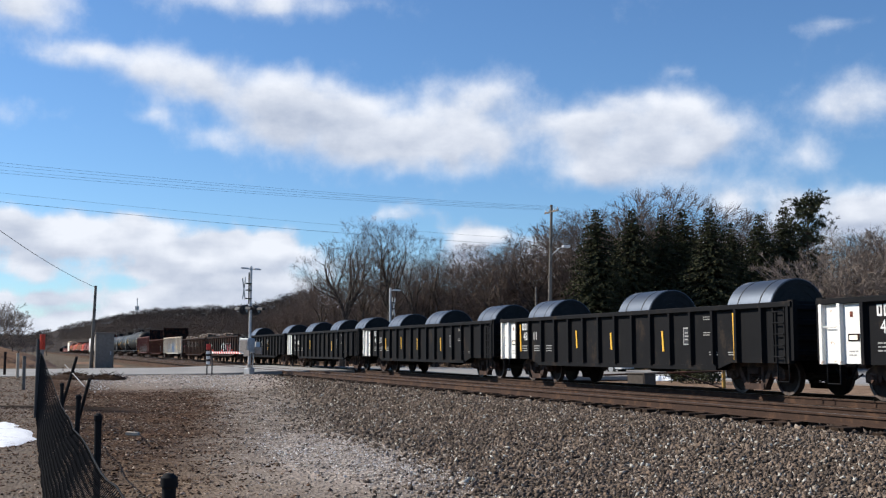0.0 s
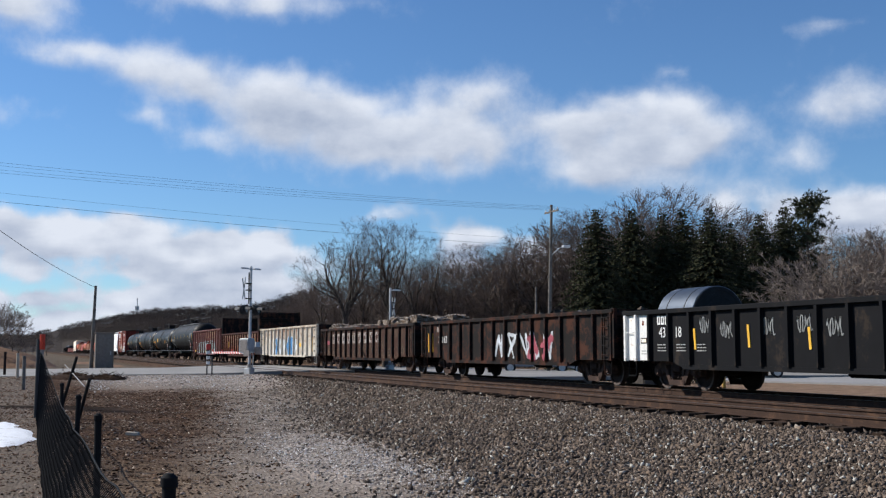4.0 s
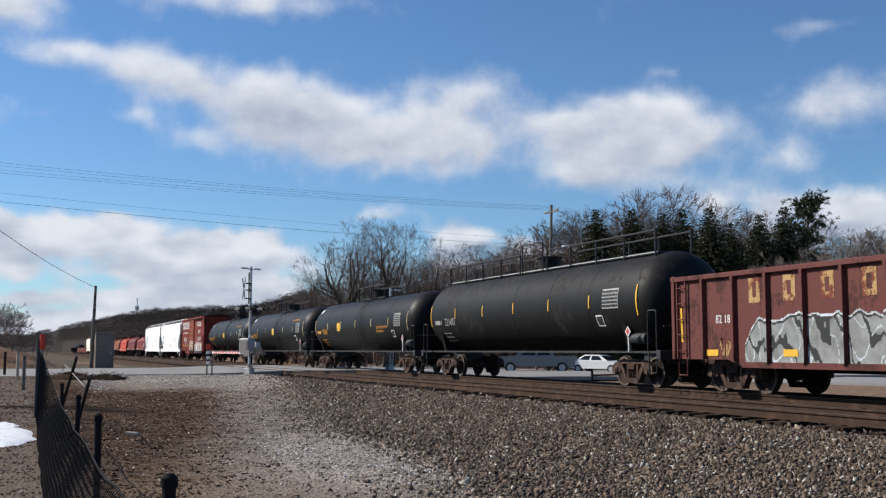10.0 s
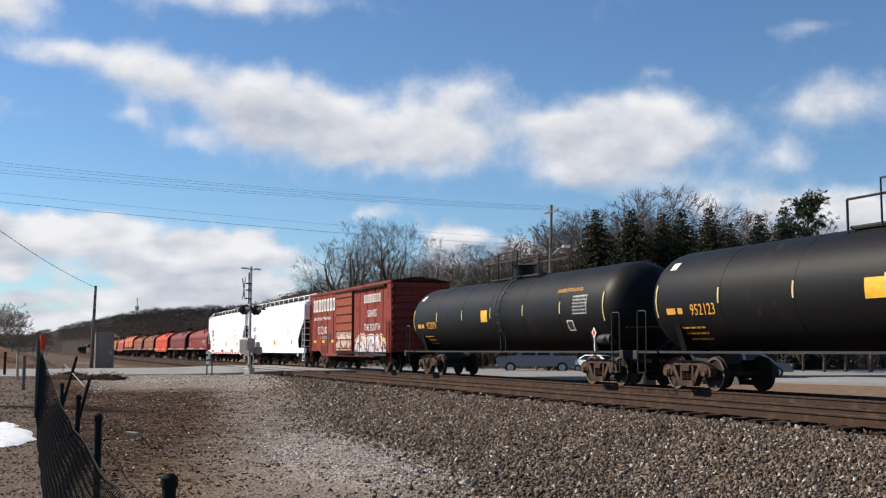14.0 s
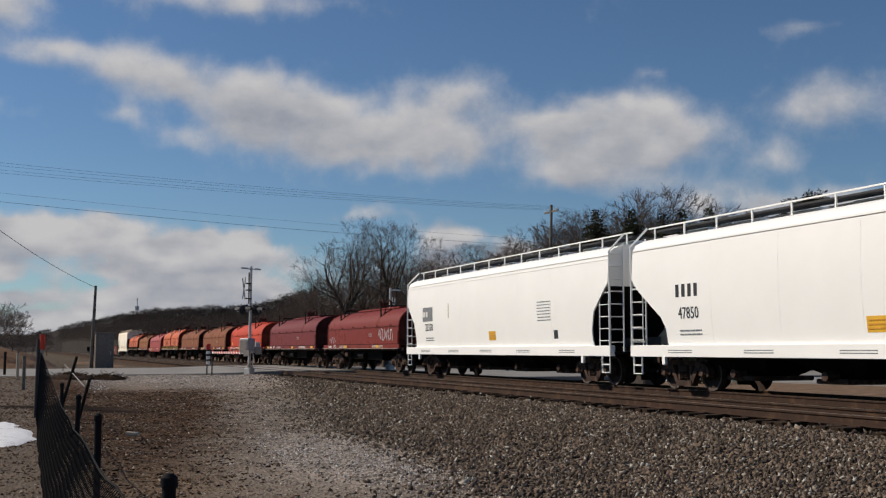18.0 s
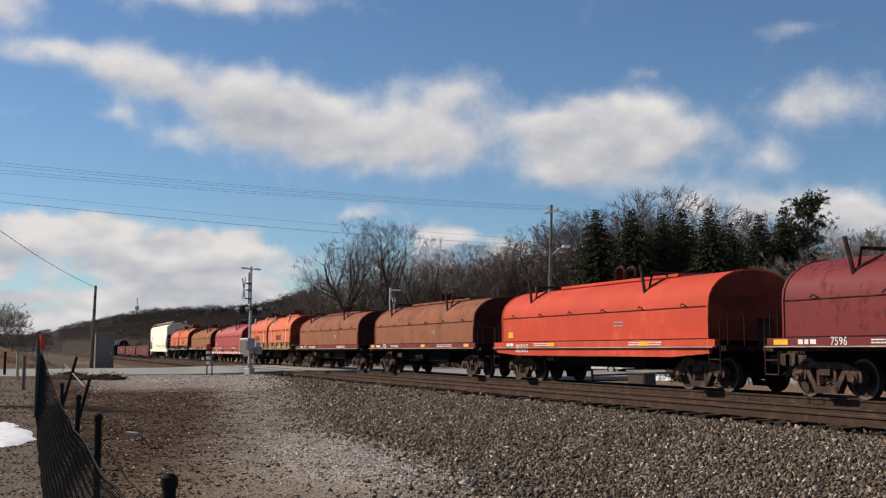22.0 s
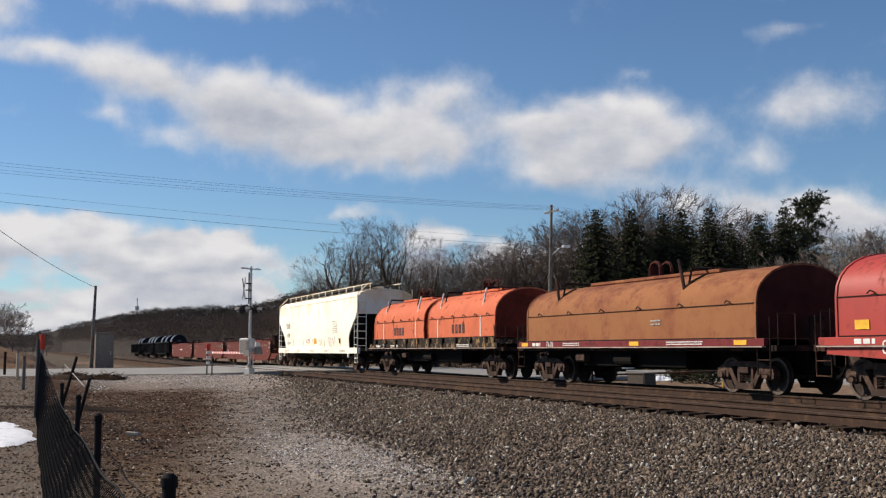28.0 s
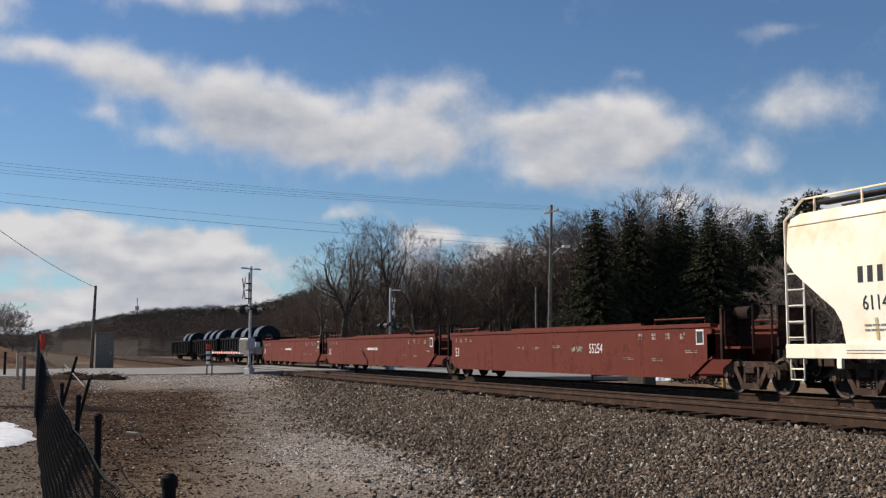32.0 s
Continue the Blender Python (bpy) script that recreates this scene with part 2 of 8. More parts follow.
M["fence_black"] = plain("fence_black", (0.014, 0.014, 0.015), 0.75)
M["fence_black"].node_tree.nodes["Principled BSDF"].inputs["Specular IOR Level"].default_value = 0.06
M["wood_pole"] = paint("weathered_pole", (0.19, 0.17, 0.148), (0.1, 0.087, 0.074), 0.35, 0.9, 2.0)
M["worn_wood"] = plain("pale_worn_wood", (0.5, 0.41, 0.31), 0.9, 0.0, 0.25, 8.0, 0.1)
M["grey_pipe"] = plain("dull_grey_pipe", (0.3, 0.265, 0.235), 0.85, 0.0, 0.2, 6.0, 0.08)
M["red_paint"] = plain("red_paint", (0.5, 0.05, 0.035), 0.5)
M["orange_paint"] = plain("orange_paint", (0.62, 0.055, 0.022), 0.5)
M["cabinet"] = plain("grey_cabinet", (0.2, 0.17, 0.145), 0.8, 0.0, 0.15, 6.0, 0.08)
M["dull_cabinet"] = plain("dull_dark_cabinet", (0.075, 0.066, 0.058), 0.8, 0.0, 0.2, 4.0, 0.08)
M["snow"] = paint("old_snow", (0.8, 0.82, 0.85), (0.5, 0.5, 0.5), 0.22, 0.8, 2.2, 0.0)

# ------------------------------------------------------------------ ground plan
TRACK = 17.75         # centre line of the track in use
TRACK_NEAR = 13.70    # centre line of the empty track
ROAD_X0, ROAD_X1 = -78.0, -57.2


def smooth01(x):
    x = min(1.0, max(0.0, x))
    return x * x * (3 - 2 * x)


def ground_z(x, y):
    """Height of the natural ground; the top of the rails is 0."""
    z = -0.55
    z += 0.285 * smooth01((y - 8.0) / 3.6) * (1 - smooth01((y - 19.6) / 4.0))
    z -= 0.22 * smooth01((y - 19.6) / 5.0)
    road = smooth01((-44.0 - x) / 12.0)
    if y < 12:
        z = z * (1 - road) + -0.2 * road
    elif y < 19.6:
        z = max(z, -0.265)
    if x < -82 and y < 11:
        z -= 0.2 * smooth01((-82 - x) / 10.0)
    return z


def ground_material():
    m, n, l, b = nodes_of("ground_soil")
    co = n.new("ShaderNodeTexCoord").outputs["Object"]
    xyz = n.new("ShaderNodeSeparateXYZ")
    l.new(co, xyz.inputs[0])
    x, y = xyz.outputs[0], xyz.outputs[1]
    big = noise_node(n, l, co, 0.25, 6.0, 0.6)
    mid = noise_node(n, l, co, 1.6, 6.0, 0.65)
    fine = noise_node(n, l, co, 16.0, 6.0, 0.75)
    vor = n.new("ShaderNodeTexVoronoi")
    vor.inputs["Scale"].default_value = 17.0
    l.new(co, vor.inputs["Vector"])
    wob = maths(n, l, "MULTIPLY", maths(n, l, "SUBTRACT", big, 0.5), 5.0)
    # crushed stone spread from the track bed
    edge = maths(n, l, "ADD", maths(n, l, "ADD", y, maths(n, l, "MULTIPLY", x, 0.1626)), -2.0)
    stone = ramp(n, l, maths(n, l, "ADD", edge, wob), 0.0, 2.6)
    stone = maths(n, l, "MULTIPLY", stone, ramp(n, l, y, 20.4, 21.6, 1.0, 0.0))
    # dirt: brown, with litter
    sw = maths(n, l, "ADD", edge, maths(n, l, "MULTIPLY", wob, 0.55))
    dirt = mix(n, l, ramp(n, l, mid, 0.35, 0.7), (0.042, 0.0232, 0.014), (0.1188, 0.0679, 0.0399))
    dirt = mix(n, l, ramp(n, l, big, 0.45, 0.7), dirt, (0.0839, 0.0622, 0.0472))
    dirt = mix(n, l, ramp(n, l, fine, 0.52, 0.75), dirt, (0.2237, 0.1626, 0.1181))
    # tan dust at the near end, and a cast shadow painted as a streak
    dirt = mix(n, l, ramp(n, l, maths(n, l, "ADD", x, wob), -17.0, -13.6, 0.0, 0.8), dirt, mix(n, l, fine, (0.1045, 0.0725, 0.0478), (0.2987, 0.2175, 0.1477)))
    dirt = mix(n, l, ramp(n, l, maths(n, l, "ADD", y, maths(n, l, "MULTIPLY", wob, 0.2)), 1.0, 0.2, 0.0, 0.8), dirt, mix(n, l, fine, (0.11, 0.088, 0.068), (0.24, 0.2, 0.165)))
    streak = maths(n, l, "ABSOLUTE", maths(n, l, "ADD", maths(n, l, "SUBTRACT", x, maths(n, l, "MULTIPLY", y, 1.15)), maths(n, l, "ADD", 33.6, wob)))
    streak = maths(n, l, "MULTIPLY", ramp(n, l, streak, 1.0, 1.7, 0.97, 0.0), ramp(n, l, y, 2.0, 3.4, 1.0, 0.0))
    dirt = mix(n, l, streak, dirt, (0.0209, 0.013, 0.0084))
    gravel = mix(n, l, ramp(n, l, fine, 0.3, 0.75), (0.2054, 0.1667, 0.1371), (0.6348, 0.5437, 0.4659))
    grey = mix(n, l, ramp(n, l, fine, 0.3, 0.75), (0.12, 0.099, 0.08), (0.45, 0.378, 0.314))
    col = mix(n, l, maths(n, l, "MULTIPLY", ramp(n, l, sw, -2.5, -1.2), ramp(n, l, mid, 0.3, 0.55, 0.35, 1.0)), dirt, grey)
    near_road = maths(n, l, "MULTIPLY", ramp(n, l, maths(n, l, "ADD", x, maths(n, l, "MULTIPLY", wob, 2.0)), -42.5, -52.0, 0.0, 0.95), maths(n, l, "MULTIPLY", ramp(n, l, x, -60.0, -58.0), ramp(n, l, maths(n, l, "ADD", y, wob), 1.5, 4.5)))
    along = maths(n, l, "DIVIDE", maths(n, l, "ADD", x, 16.4), 4.6)
    across = maths(n, l, "DIVIDE", maths(n, l, "ADD", edge, 0.1), 1.15)
    oval = maths(n, l, "ADD", maths(n, l, "MULTIPLY", along, along), maths(n, l, "MULTIPLY", across, across))
    oval = maths(n, l, "ADD", oval, maths(n, l, "MULTIPLY", maths(n, l, "SUBTRACT", mid, 0.5), 1.6))
    pale = ramp(n, l, oval, 0.35, 1.15, 1.0, 0.0)
    ball = mix(n, l, vor.outputs["Color"], (0.0523, 0.0406, 0.0309), (0.1942, 0.1522, 0.1196))
    ball = mix(n, l, ramp(n, l, mid, 0.4, 0.75), ball, (0.239, 0.174, 0.1196))
    col = mix(n, l, stone, col, ball)
    col = mix(n, l, maths(n, l, "MAXIMUM", near_road, pale), col, gravel)
    # ground beyond the tracks: dry grass; tan field far left
    dry = mix(n, l, ramp(n, l, mid, 0.3, 0.7), (0.13, 0.085, 0.057), (0.29, 0.2, 0.137))
    col = mix(n, l, ramp(n, l, y, 20.6, 21.8), col, dry)
    left = ramp(n, l, x, -82.0, -95.0)
    left = maths(n, l, "MULTIPLY", left, ramp(n, l, y, 11.0, 9.0))
    field = mix(n, l, ramp(n, l, big, 0.3, 0.7), (0.075, 0.06, 0.046), (0.15, 0.118, 0.085))
    col = mix(n, l, left, col, field)
    bed = maths(n, l, "MULTIPLY", ramp(n, l, y, 11.6, 12.2), ramp(n, l, y, 19.6, 20.2, 1.0, 0.0))
    col = mix(n, l, bed, col, mix(n, l, fine, (0.026, 0.018, 0.013), (0.07, 0.05, 0.037)))
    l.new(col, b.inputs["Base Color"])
    b.inputs["Roughness"].default_value = 0.97
    b.inputs["Specular IOR Level"].default_value = 0.04
    h = maths(n, l, "ADD", fine, maths(n, l, "MULTIPLY", vor.outputs["Distance"], 0.8))
    bump(n, l, b, h, 0.9, 0.05)
    return m


def axis_steps(parts):
    out = []
    for a, b, s in parts:
        k = max(1, round((b - a) / s))
        out += [a + (b - a) * i / k for i in range(k)]
    return out + [parts[-1][1]]


def build_ground():
    xs = axis_steps([(-3000, -600, 300), (-600, -120, 40), (-120, -60, 3), (-60, -8, 0.4), (-8, 20, 2), (20, 200, 30), (200, 3000, 400)])
    ys = axis_steps([(-3000, -200, 400), (-200, -12, 12), (-12, -3, 1), (-3, 22, 0.4), (22, 60, 2), (60, 200, 20), (200, 3000, 400)])
    vs, fs = [], []
    for y in ys:
        for x in xs:
            z = ground_z(x, y)
            if -60 < x < -5 and -4 < y < 12:
                z += 0.05 * noise.noise((x * 0.35, y * 0.35, 0)) + 0.035 * noise.noise((x * 1.3, y * 1.3, 3))
            vs.append((x, y, z))
    w = len(xs)
    for j in range(len(ys) - 1):
        for i in range(w - 1):
            a = j * w + i
            fs.append((a, a + 1, a + w + 1, a + w))
    mb = MB().add(vs, fs)
    return solid("ground", mb, ground_material(), "brown dirt and crushed grey stone ground", "ground", kind="structure", smooth=True)


build_ground()


def stone_material(name, stops):
    m, n, l, b = nodes_of(name)
    isl = n.new("ShaderNodeNewGeometry").outputs["Random Per Island"]
    co = n.new("ShaderNodeTexCoord").outputs["Object"]
    r = n.new("ShaderNodeValToRGB")
    r.color_ramp.elements[0].color = (*stops[0][1], 1)
    r.color_ramp.elements[1].position = stops[-1][0]
    r.color_ramp.elements[1].color = (*stops[-1][1], 1)
    for pos, c in stops[1:-1]:
        e = r.color_ramp.elements.new(pos)
        e.color = (*c, 1)
    l.new(isl, r.inputs[0])
    f = noise_node(n, l, co, 45.0, 3.0)
    l.new(mix(n, l, ramp(n, l, f, 0.3, 0.7, 0.0, 0.5), r.outputs[0], stops[0][1]), b.inputs["Base Color"])
    b.inputs["Roughness"].default_value = 0.92
    b.inputs["Specular IOR Level"].default_value = 0.08
    return m


RNG = np.random.default_rng(7)


def scatter(count, x0, x1, y0, y1, keep, size):
    x = RNG.uniform(x0, x1, count)
    y = RNG.uniform(y0, y1, count)
    k = keep(x, y)
    x, y = x[k], y[k]
    return np.c_[x, y, RNG.uniform(size[0], size[1], len(x)) * RNG.choice((0.7, 1.0, 1.25), len(x))]


def stones(name, pts, mat, label, category, flat=1.0, long=1.0):
    """Loose pieces, each a small rough block, lying on the ground."""
    p = np.concatenate(pts)
    k = len(p)
    z = np.array([ground_z(a, c) + (0.05 * noise.noise((a * 0.35, c * 0.35, 0)) + 0.035 * noise.noise((a * 1.3, c * 1.3, 3)) if c < 12 else 0) for a, c, _ in p])
    octa = np.array([(1, 0, 0), (0, 1, 0), (-1, 0, 0), (0, -1, 0), (0, 0, 1), (0, 0, -1)], float) * 1.15
    v = octa[None] + RNG.normal(0, 0.36, (k, 6, 3))
    v *= RNG.uniform(0.65, 1.3, (k, 1, 3)) * p[:, 2][:, None, None]
    v[:, :, 0] *= long
    v[:, :, 1:] /= long ** 0.5
    q = RNG.normal(0, 1, (k, 4))
    q /= np.linalg.norm(q, axis=1)[:, None]
    w, a, c, d = q.T
    rot = np.stack([np.stack([1 - 2 * (c * c + d * d), 2 * (a * c - d * w), 2 * (a * d + c * w)], -1),
                    np.stack([2 * (a * c + d * w), 1 - 2 * (a * a + d * d), 2 * (c * d - a * w)], -1),
                    np.stack([2 * (a * d - c * w), 2 * (c * d + a * w), 1 - 2 * (a * a + c * c)], -1)], 1)
    v = np.einsum("kij,knj->kni", rot, v)
    v[:, :, 2] *= flat
    v += np.c_[p[:, 0], p[:, 1], z + p[:, 2] * 0.3 * flat][:, None, :]
    tri = np.array([(0, 1, 4), (1, 2, 4), (2, 3, 4), (3, 0, 4), (1, 0, 5), (2, 1, 5), (3, 2, 5), (0, 3, 5)])
    f = (tri[None] + 6 * np.arange(k)[:, None, None]).reshape(-1, 3)
    me = bpy.data.meshes.new(name)
    me.vertices.add(k * 6)
    me.vertices.foreach_set("co", v.reshape(-1))
    me.loops.add(len(f) * 3)
    me.loops.foreach_set("vertex_index", f.reshape(-1).astype(np.int32))
    me.polygons.add(len(f))
    me.polygons.foreach_set("loop_start", np.arange(0, len(f) * 3, 3, dtype=np.int32))
    me.update(calc_edges=True)
    me.materials.append(mat)
    return tagged(new(name, me), label, category, kind="stuff")


def spread(x, y):
    """Above zero where the crushed stone of the track shoulder lies."""
    return y + 0.1626 * x - 2.0


def dry(x, y):
    """False on the painted shadow streak that crosses the dirt."""
    return (np.abs(x - 1.15 * y + 33.6) > RNG.normal(1.15, 0.2, len(x))) | (y > 2.8)


def near_patch(x, y, cx, cy, rx, ry):
    return ((x - cx) / rx) ** 2 + ((y - cy) / ry) ** 2 < RNG.uniform(0.2, 1.2, len(x)) ** 2


BALLAST = stone_material("crushed_stone", [(0.0, (0.04, 0.031, 0.024)), (0.3, (0.1, 0.077, 0.06)), (0.6, (0.182, 0.142, 0.111)), (0.8, (0.22, 0.158, 0.114)), (0.93, (0.32, 0.262, 0.212)), (0.985, (0.58, 0.56, 0.49))])
stones("crushed_stone", [
    scatter(92000, -30, -9, 3.2, 12.35, lambda x, y: (spread(x, y) > RNG.normal(1.1, 0.8, len(x))) & ~near_patch(x, y, -16.2, 4.65, 5.2, 1.25), (0.013, 0.028)),
    scatter(26000, -57, -30, 6.3, 12.35, lambda x, y: spread(x, y) > RNG.normal(1.5, 1.0, len(x)), (0.018, 0.036)),
    scatter(9000, -56, -9, 12.3, 16.9, lambda x, y: x < 0, (0.025, 0.045))],
    BALLAST, "loose crushed grey-brown ballast stone beside the track", "ballast", 1.0, 1.35)
LITTER = stone_material("dirt_litter", [(0.0, (0.0273, 0.0148, 0.0085)), (0.35, (0.0758, 0.0392, 0.0229)), (0.65, (0.1665, 0.0926, 0.0558)), (0.86, (0.27, 0.176, 0.122)), (0.97, (0.52, 0.4, 0.315))])
stones("dirt_litter", [
    scatter(34000, -34, -10, -3.0, 8, lambda x, y: (spread(x, y) < RNG.normal(-1.6, 0.6, len(x))) & dry(x, y), (0.008, 0.023)),
    scatter(14000, -56, -30, -3.0, 11, lambda x, y: (spread(x, y) < RNG.normal(-1.6, 0.8, len(x))) & ((x > -46) | (y < 2.5)) & dry(x, y), (0.014, 0.036))],
    LITTER, "clods, wood chips and leaf litter on brown dirt", "dirt", 0.42)
BARK = stone_material("bark_chips", [(0.0, (0.014, 0.008, 0.005)), (0.4, (0.05, 0.026, 0.015)), (0.65, (0.13, 0.075, 0.046)), (0.85, (0.3, 0.22, 0.155)), (0.97, (0.5, 0.43, 0.35))])
stones("bark_chips", [
    scatter(26000, -44, -11, -3.0, 7, lambda x, y: (spread(x, y) < RNG.normal(-1.9, 0.5, len(x))) & dry(x, y) & (y > RNG.normal(0.4, 0.25, len(x))), (0.011, 0.03))],
    BARK, "bark chips and broken sticks scattered on the dirt", "wood chips", 0.3, 2.4)
CHIPS = stone_material("pale_gravel", [(0.0, (0.1669, 0.1378, 0.1132)), (0.35, (0.4004, 0.3402, 0.2908)), (0.75, (0.6341, 0.5588, 0.4871)), (0.97, (0.75, 0.75, 0.75))])
stones("pale_gravel", [
    scatter(60000, -22, -11, 2.6, 7, lambda x, y: near_patch(x, y, -16.4, 4.65, 4.6, 1.05), (0.007, 0.016)),
    scatter(5000, -34, -13, 2.0, 8.6, lambda x, y: np.abs(spread(x, y) + 0.8) < RNG.uniform(0, 1.4, len(x)), (0.008, 0.02)),
    scatter(12000, -56.5, -40, 2.5, 11, lambda x, y: (spread(x, y) < RNG.normal(0.6, 0.8, len(x))) & (x < -45.0 + 2.5 * np.sin(y) - np.abs(RNG.normal(0, 3.0, len(x)))), (0.015, 0.032))],
    CHIPS, "pale grey driveway gravel", "gravel", 0.7)
GREY = stone_material("worn_gravel", [(0.0, (0.07, 0.057, 0.046)), (0.4, (0.21, 0.172, 0.14)), (0.8, (0.42, 0.352, 0.29)), (0.97, (0.74, 0.66, 0.57))])
stones("worn_gravel", [
    scatter(62000, -44, -9, 1.2, 10, lambda x, y: np.abs(spread(x, y) - 0.1) < RNG.uniform(0, 2.3, len(x)), (0.006, 0.017))],
    GREY, "trodden grey gravel between dirt and ballast", "gravel", 0.7)

# ------------------------------------------------------------------ tracks and road
def rail_profile():
    half = [(0.075, -0.172), (0.075, -0.16), (0.012, -0.145), (0.009, -0.045), (0.036, -0.035), (0.036, -0.006), (0.028, 0.0)]
    return half + [(-a, z) for a, z in reversed(half)]


def build_track(centre, name):
    root = tagged(new(name), "rusty steel rails on wooden ties", "railway track", "railway tracks", "structure")
    for s in (-0.7525, 0.7525):
        prof = [(centre + s + a, z) for a, z in rail_profile()]
        part("rail", MB().prism(prof, "x", -900, 60), M["rail"], root, "rust-brown steel rail")
        part("rail_head", MB().box(-900, 60, centre + s - 0.03, centre + s + 0.03, 0.0, 0.004), M["railhead"], root, "worn rail head")
    tie = MB().box(-0.115, 0.115, centre - 1.3, centre + 1.3, -0.36, -0.178, 0.012).mesh("tie", M["tie"])
    plate = MB().box(-0.1, 0.1, -0.18, 0.18, -0.178, -0.166).mesh("tie_plate", M["rail"])
    x = -9.0
    while x > -56.5:
        t = part("tie", tie, None, root)
        t.matrix_basis = pose(x, random.uniform(-0.09, 0.09), random.uniform(-0.02, 0.008), 0, 0, random.uniform(-1.5, 1.5))
        pl = part("tie_plate", plate, None, t)
        pl.location = (0, centre - 0.7525, 0)
        x -= 0.545
    far = MB()
    x = -79.0
    while x > -240:
        far.box(x - 0.115, x + 0.115, centre - 1.3, centre + 1.3, -0.36, -0.178)
        x -= 0.545
    tagged(part("far_ties", far, M["tie"], root), kind="stuff")


build_track(TRACK_NEAR, "railway_track")
build_track(TRACK, "railway_track")


def asphalt(name, base, seam):
    m, n, l, b = nodes_of(name)
    co = n.new("ShaderNodeTexCoord").outputs["Object"]
    big = noise_node(n, l, co, 0.3, 5.0)
    fine = noise_node(n, l, co, 30.0, 4.0, 0.7)
    col = mix(n, l, ramp(n, l, big, 0.3, 0.7), tuple(c * 0.8 for c in base), tuple(c * 1.15 for c in base))
    col = mix(n, l, ramp(n, l, fine, 0.45, 0.8), col, seam)
    l.new(col, b.inputs["Base Color"])
    b.inputs["Roughness"].default_value = 0.88
    bump(n, l, b, fine, 0.3, 0.01)
    return m


M["road"] = asphalt("worn_road", (0.21, 0.2, 0.185), (0.28, 0.265, 0.245))
M["lot"] = asphalt("salted_lot", (0.24, 0.23, 0.22), (0.32, 0.31, 0.29))

road = tagged(new("road"), "worn pale grey asphalt road crossing the tracks", "road", kind="structure")
mb = MB()
prof = [(-260, -0.75), (-30, -0.3), (-4, -0.2), (9.5, -0.13), (12.2, -0.035), (12.86, -0.02), (12.86, -0.4), (-260, -1.3)]
part("carriageway", MB().prism(prof, "x", ROAD_X0, ROAD_X1), M["road"], road)
prof = [(18.62, -0.02), (20.5, -0.06), (26, -0.45), (120, -0.9), (120, -1.3), (18.62, -0.6)]
part("carriageway", MB().prism(prof, "x", ROAD_X0, ROAD_X1), M["road"], road)
for a, b_ in ((13.03, 14.37), (14.53, 16.91), (17.08, 18.42)):
    part("crossing_panel", MB().box(ROAD_X0, ROAD_X1, a, b_, -0.3, -0.012, 0.01), M["road"], road, "grey crossing panel between the rails")


# ------------------------------------------------------------------ the train
RIDE = []      # (object, x at the start, y, z, turn)
AXLES = []     # (wheelset, x at the start, local x, local z)
WHEEL_R = 0.45


def travelled(t):
    """Metres that the train has run after t seconds; it slows a little."""
    return 15.16 * t - 0.0175 * t * t - 0.00032 * t ** 3


def text_mesh(words, size, mat):
    cu = bpy.data.curves.new("lettering", "FONT")
    cu.body, cu.size, cu.extrude, cu.resolution_u = words, size, 0.002, 2
    cu.align_x, cu.align_y = "CENTER", "CENTER"
    ob = bpy.data.objects.new("lettering", cu)
    scene.collection.objects.link(ob)
    dg = bpy.context.evaluated_depsgraph_get()
    me = bpy.data.meshes.new_from_object(ob.evaluated_get(dg))
    me.name = "lettering"
    me.materials.clear()
    me.materials.append(M[mat])
    bpy.data.objects.remove(ob)
    return me


def lettering(words, size, x, z, y, parent, mat="mark", squeeze=1.0, surf=None):
    """Painted words; y is the plane of the side, or surf gives it at each height."""
    me = text_mesh(words, size, mat)
    for v in me.vertices:
        zz = z + v.co.y
        yy = surf(zz) - 0.003 if surf else y
        v.co = (x + v.co.x * squeeze, yy - (v.co.z + 0.002), zz)
    return part("lettering", me, None, parent, "painted lettering")


def bars(parent, x, z, y, w, h, rows, mat="mark", gap=0.5, seed=1, name="lettering_bar", surf=None):
    """Writing that cannot be read: broken bars, row by row."""
    rng = random.Random(seed)
    mb = MB()
    rh = h / rows
    for r in range(rows):
        zz = z + h / 2 - (r + 0.5) * rh
        a = x - w / 2
        while a < x + w / 2 - 0.02:
            b = min(x + w / 2, a + rng.uniform(0.5, 1.6) * rh * 1.4)
            mb.box(a, b, y - 0.004, y, zz - rh * gap / 2, zz + rh * gap / 2)
            a = b + rh * 0.35
    if surf:
        mb.v = [(a, surf(c) + (b - y) - 0.004, c) for a, b, c in mb.v]
    return tagged(part(name, mb, M[mat], parent), kind="stuff")


def patch(parent, x, z, y, w, h, mat, name="stencil_panel", label="", surf=None):
    mb = MB()
    if surf:
        n = 4
        for k in range(n):
            a, b = z - h / 2 + h * k / n, z - h / 2 + h * (k + 1) / n
            mb.prism([(surf(a) + y, a), (surf(b) + y, b), (surf(b) + y + 0.01, b), (surf(a) + y + 0.01, a)], "x", x - w / 2, x + w / 2)
    else:
        mb.box(x - w / 2, x + w / 2, y - 0.006, y, z - h / 2, z + h / 2)
    return part(name, mb, M[mat], parent, label)


def beam(mb, p, q, h, y0, y1):
    (x0, z0), (x1, z1) = p, q
    d = math.hypot(x1 - x0, z1 - z0)
    nx, nz = -(z1 - z0) / d * h / 2, (x1 - x0) / d * h / 2
    return mb.prism([(x0 + nx, z0 + nz), (x1 + nx, z1 + nz), (x1 - nx, z1 - nz), (x0 - nx, z0 - nz)], "y", y0, y1)


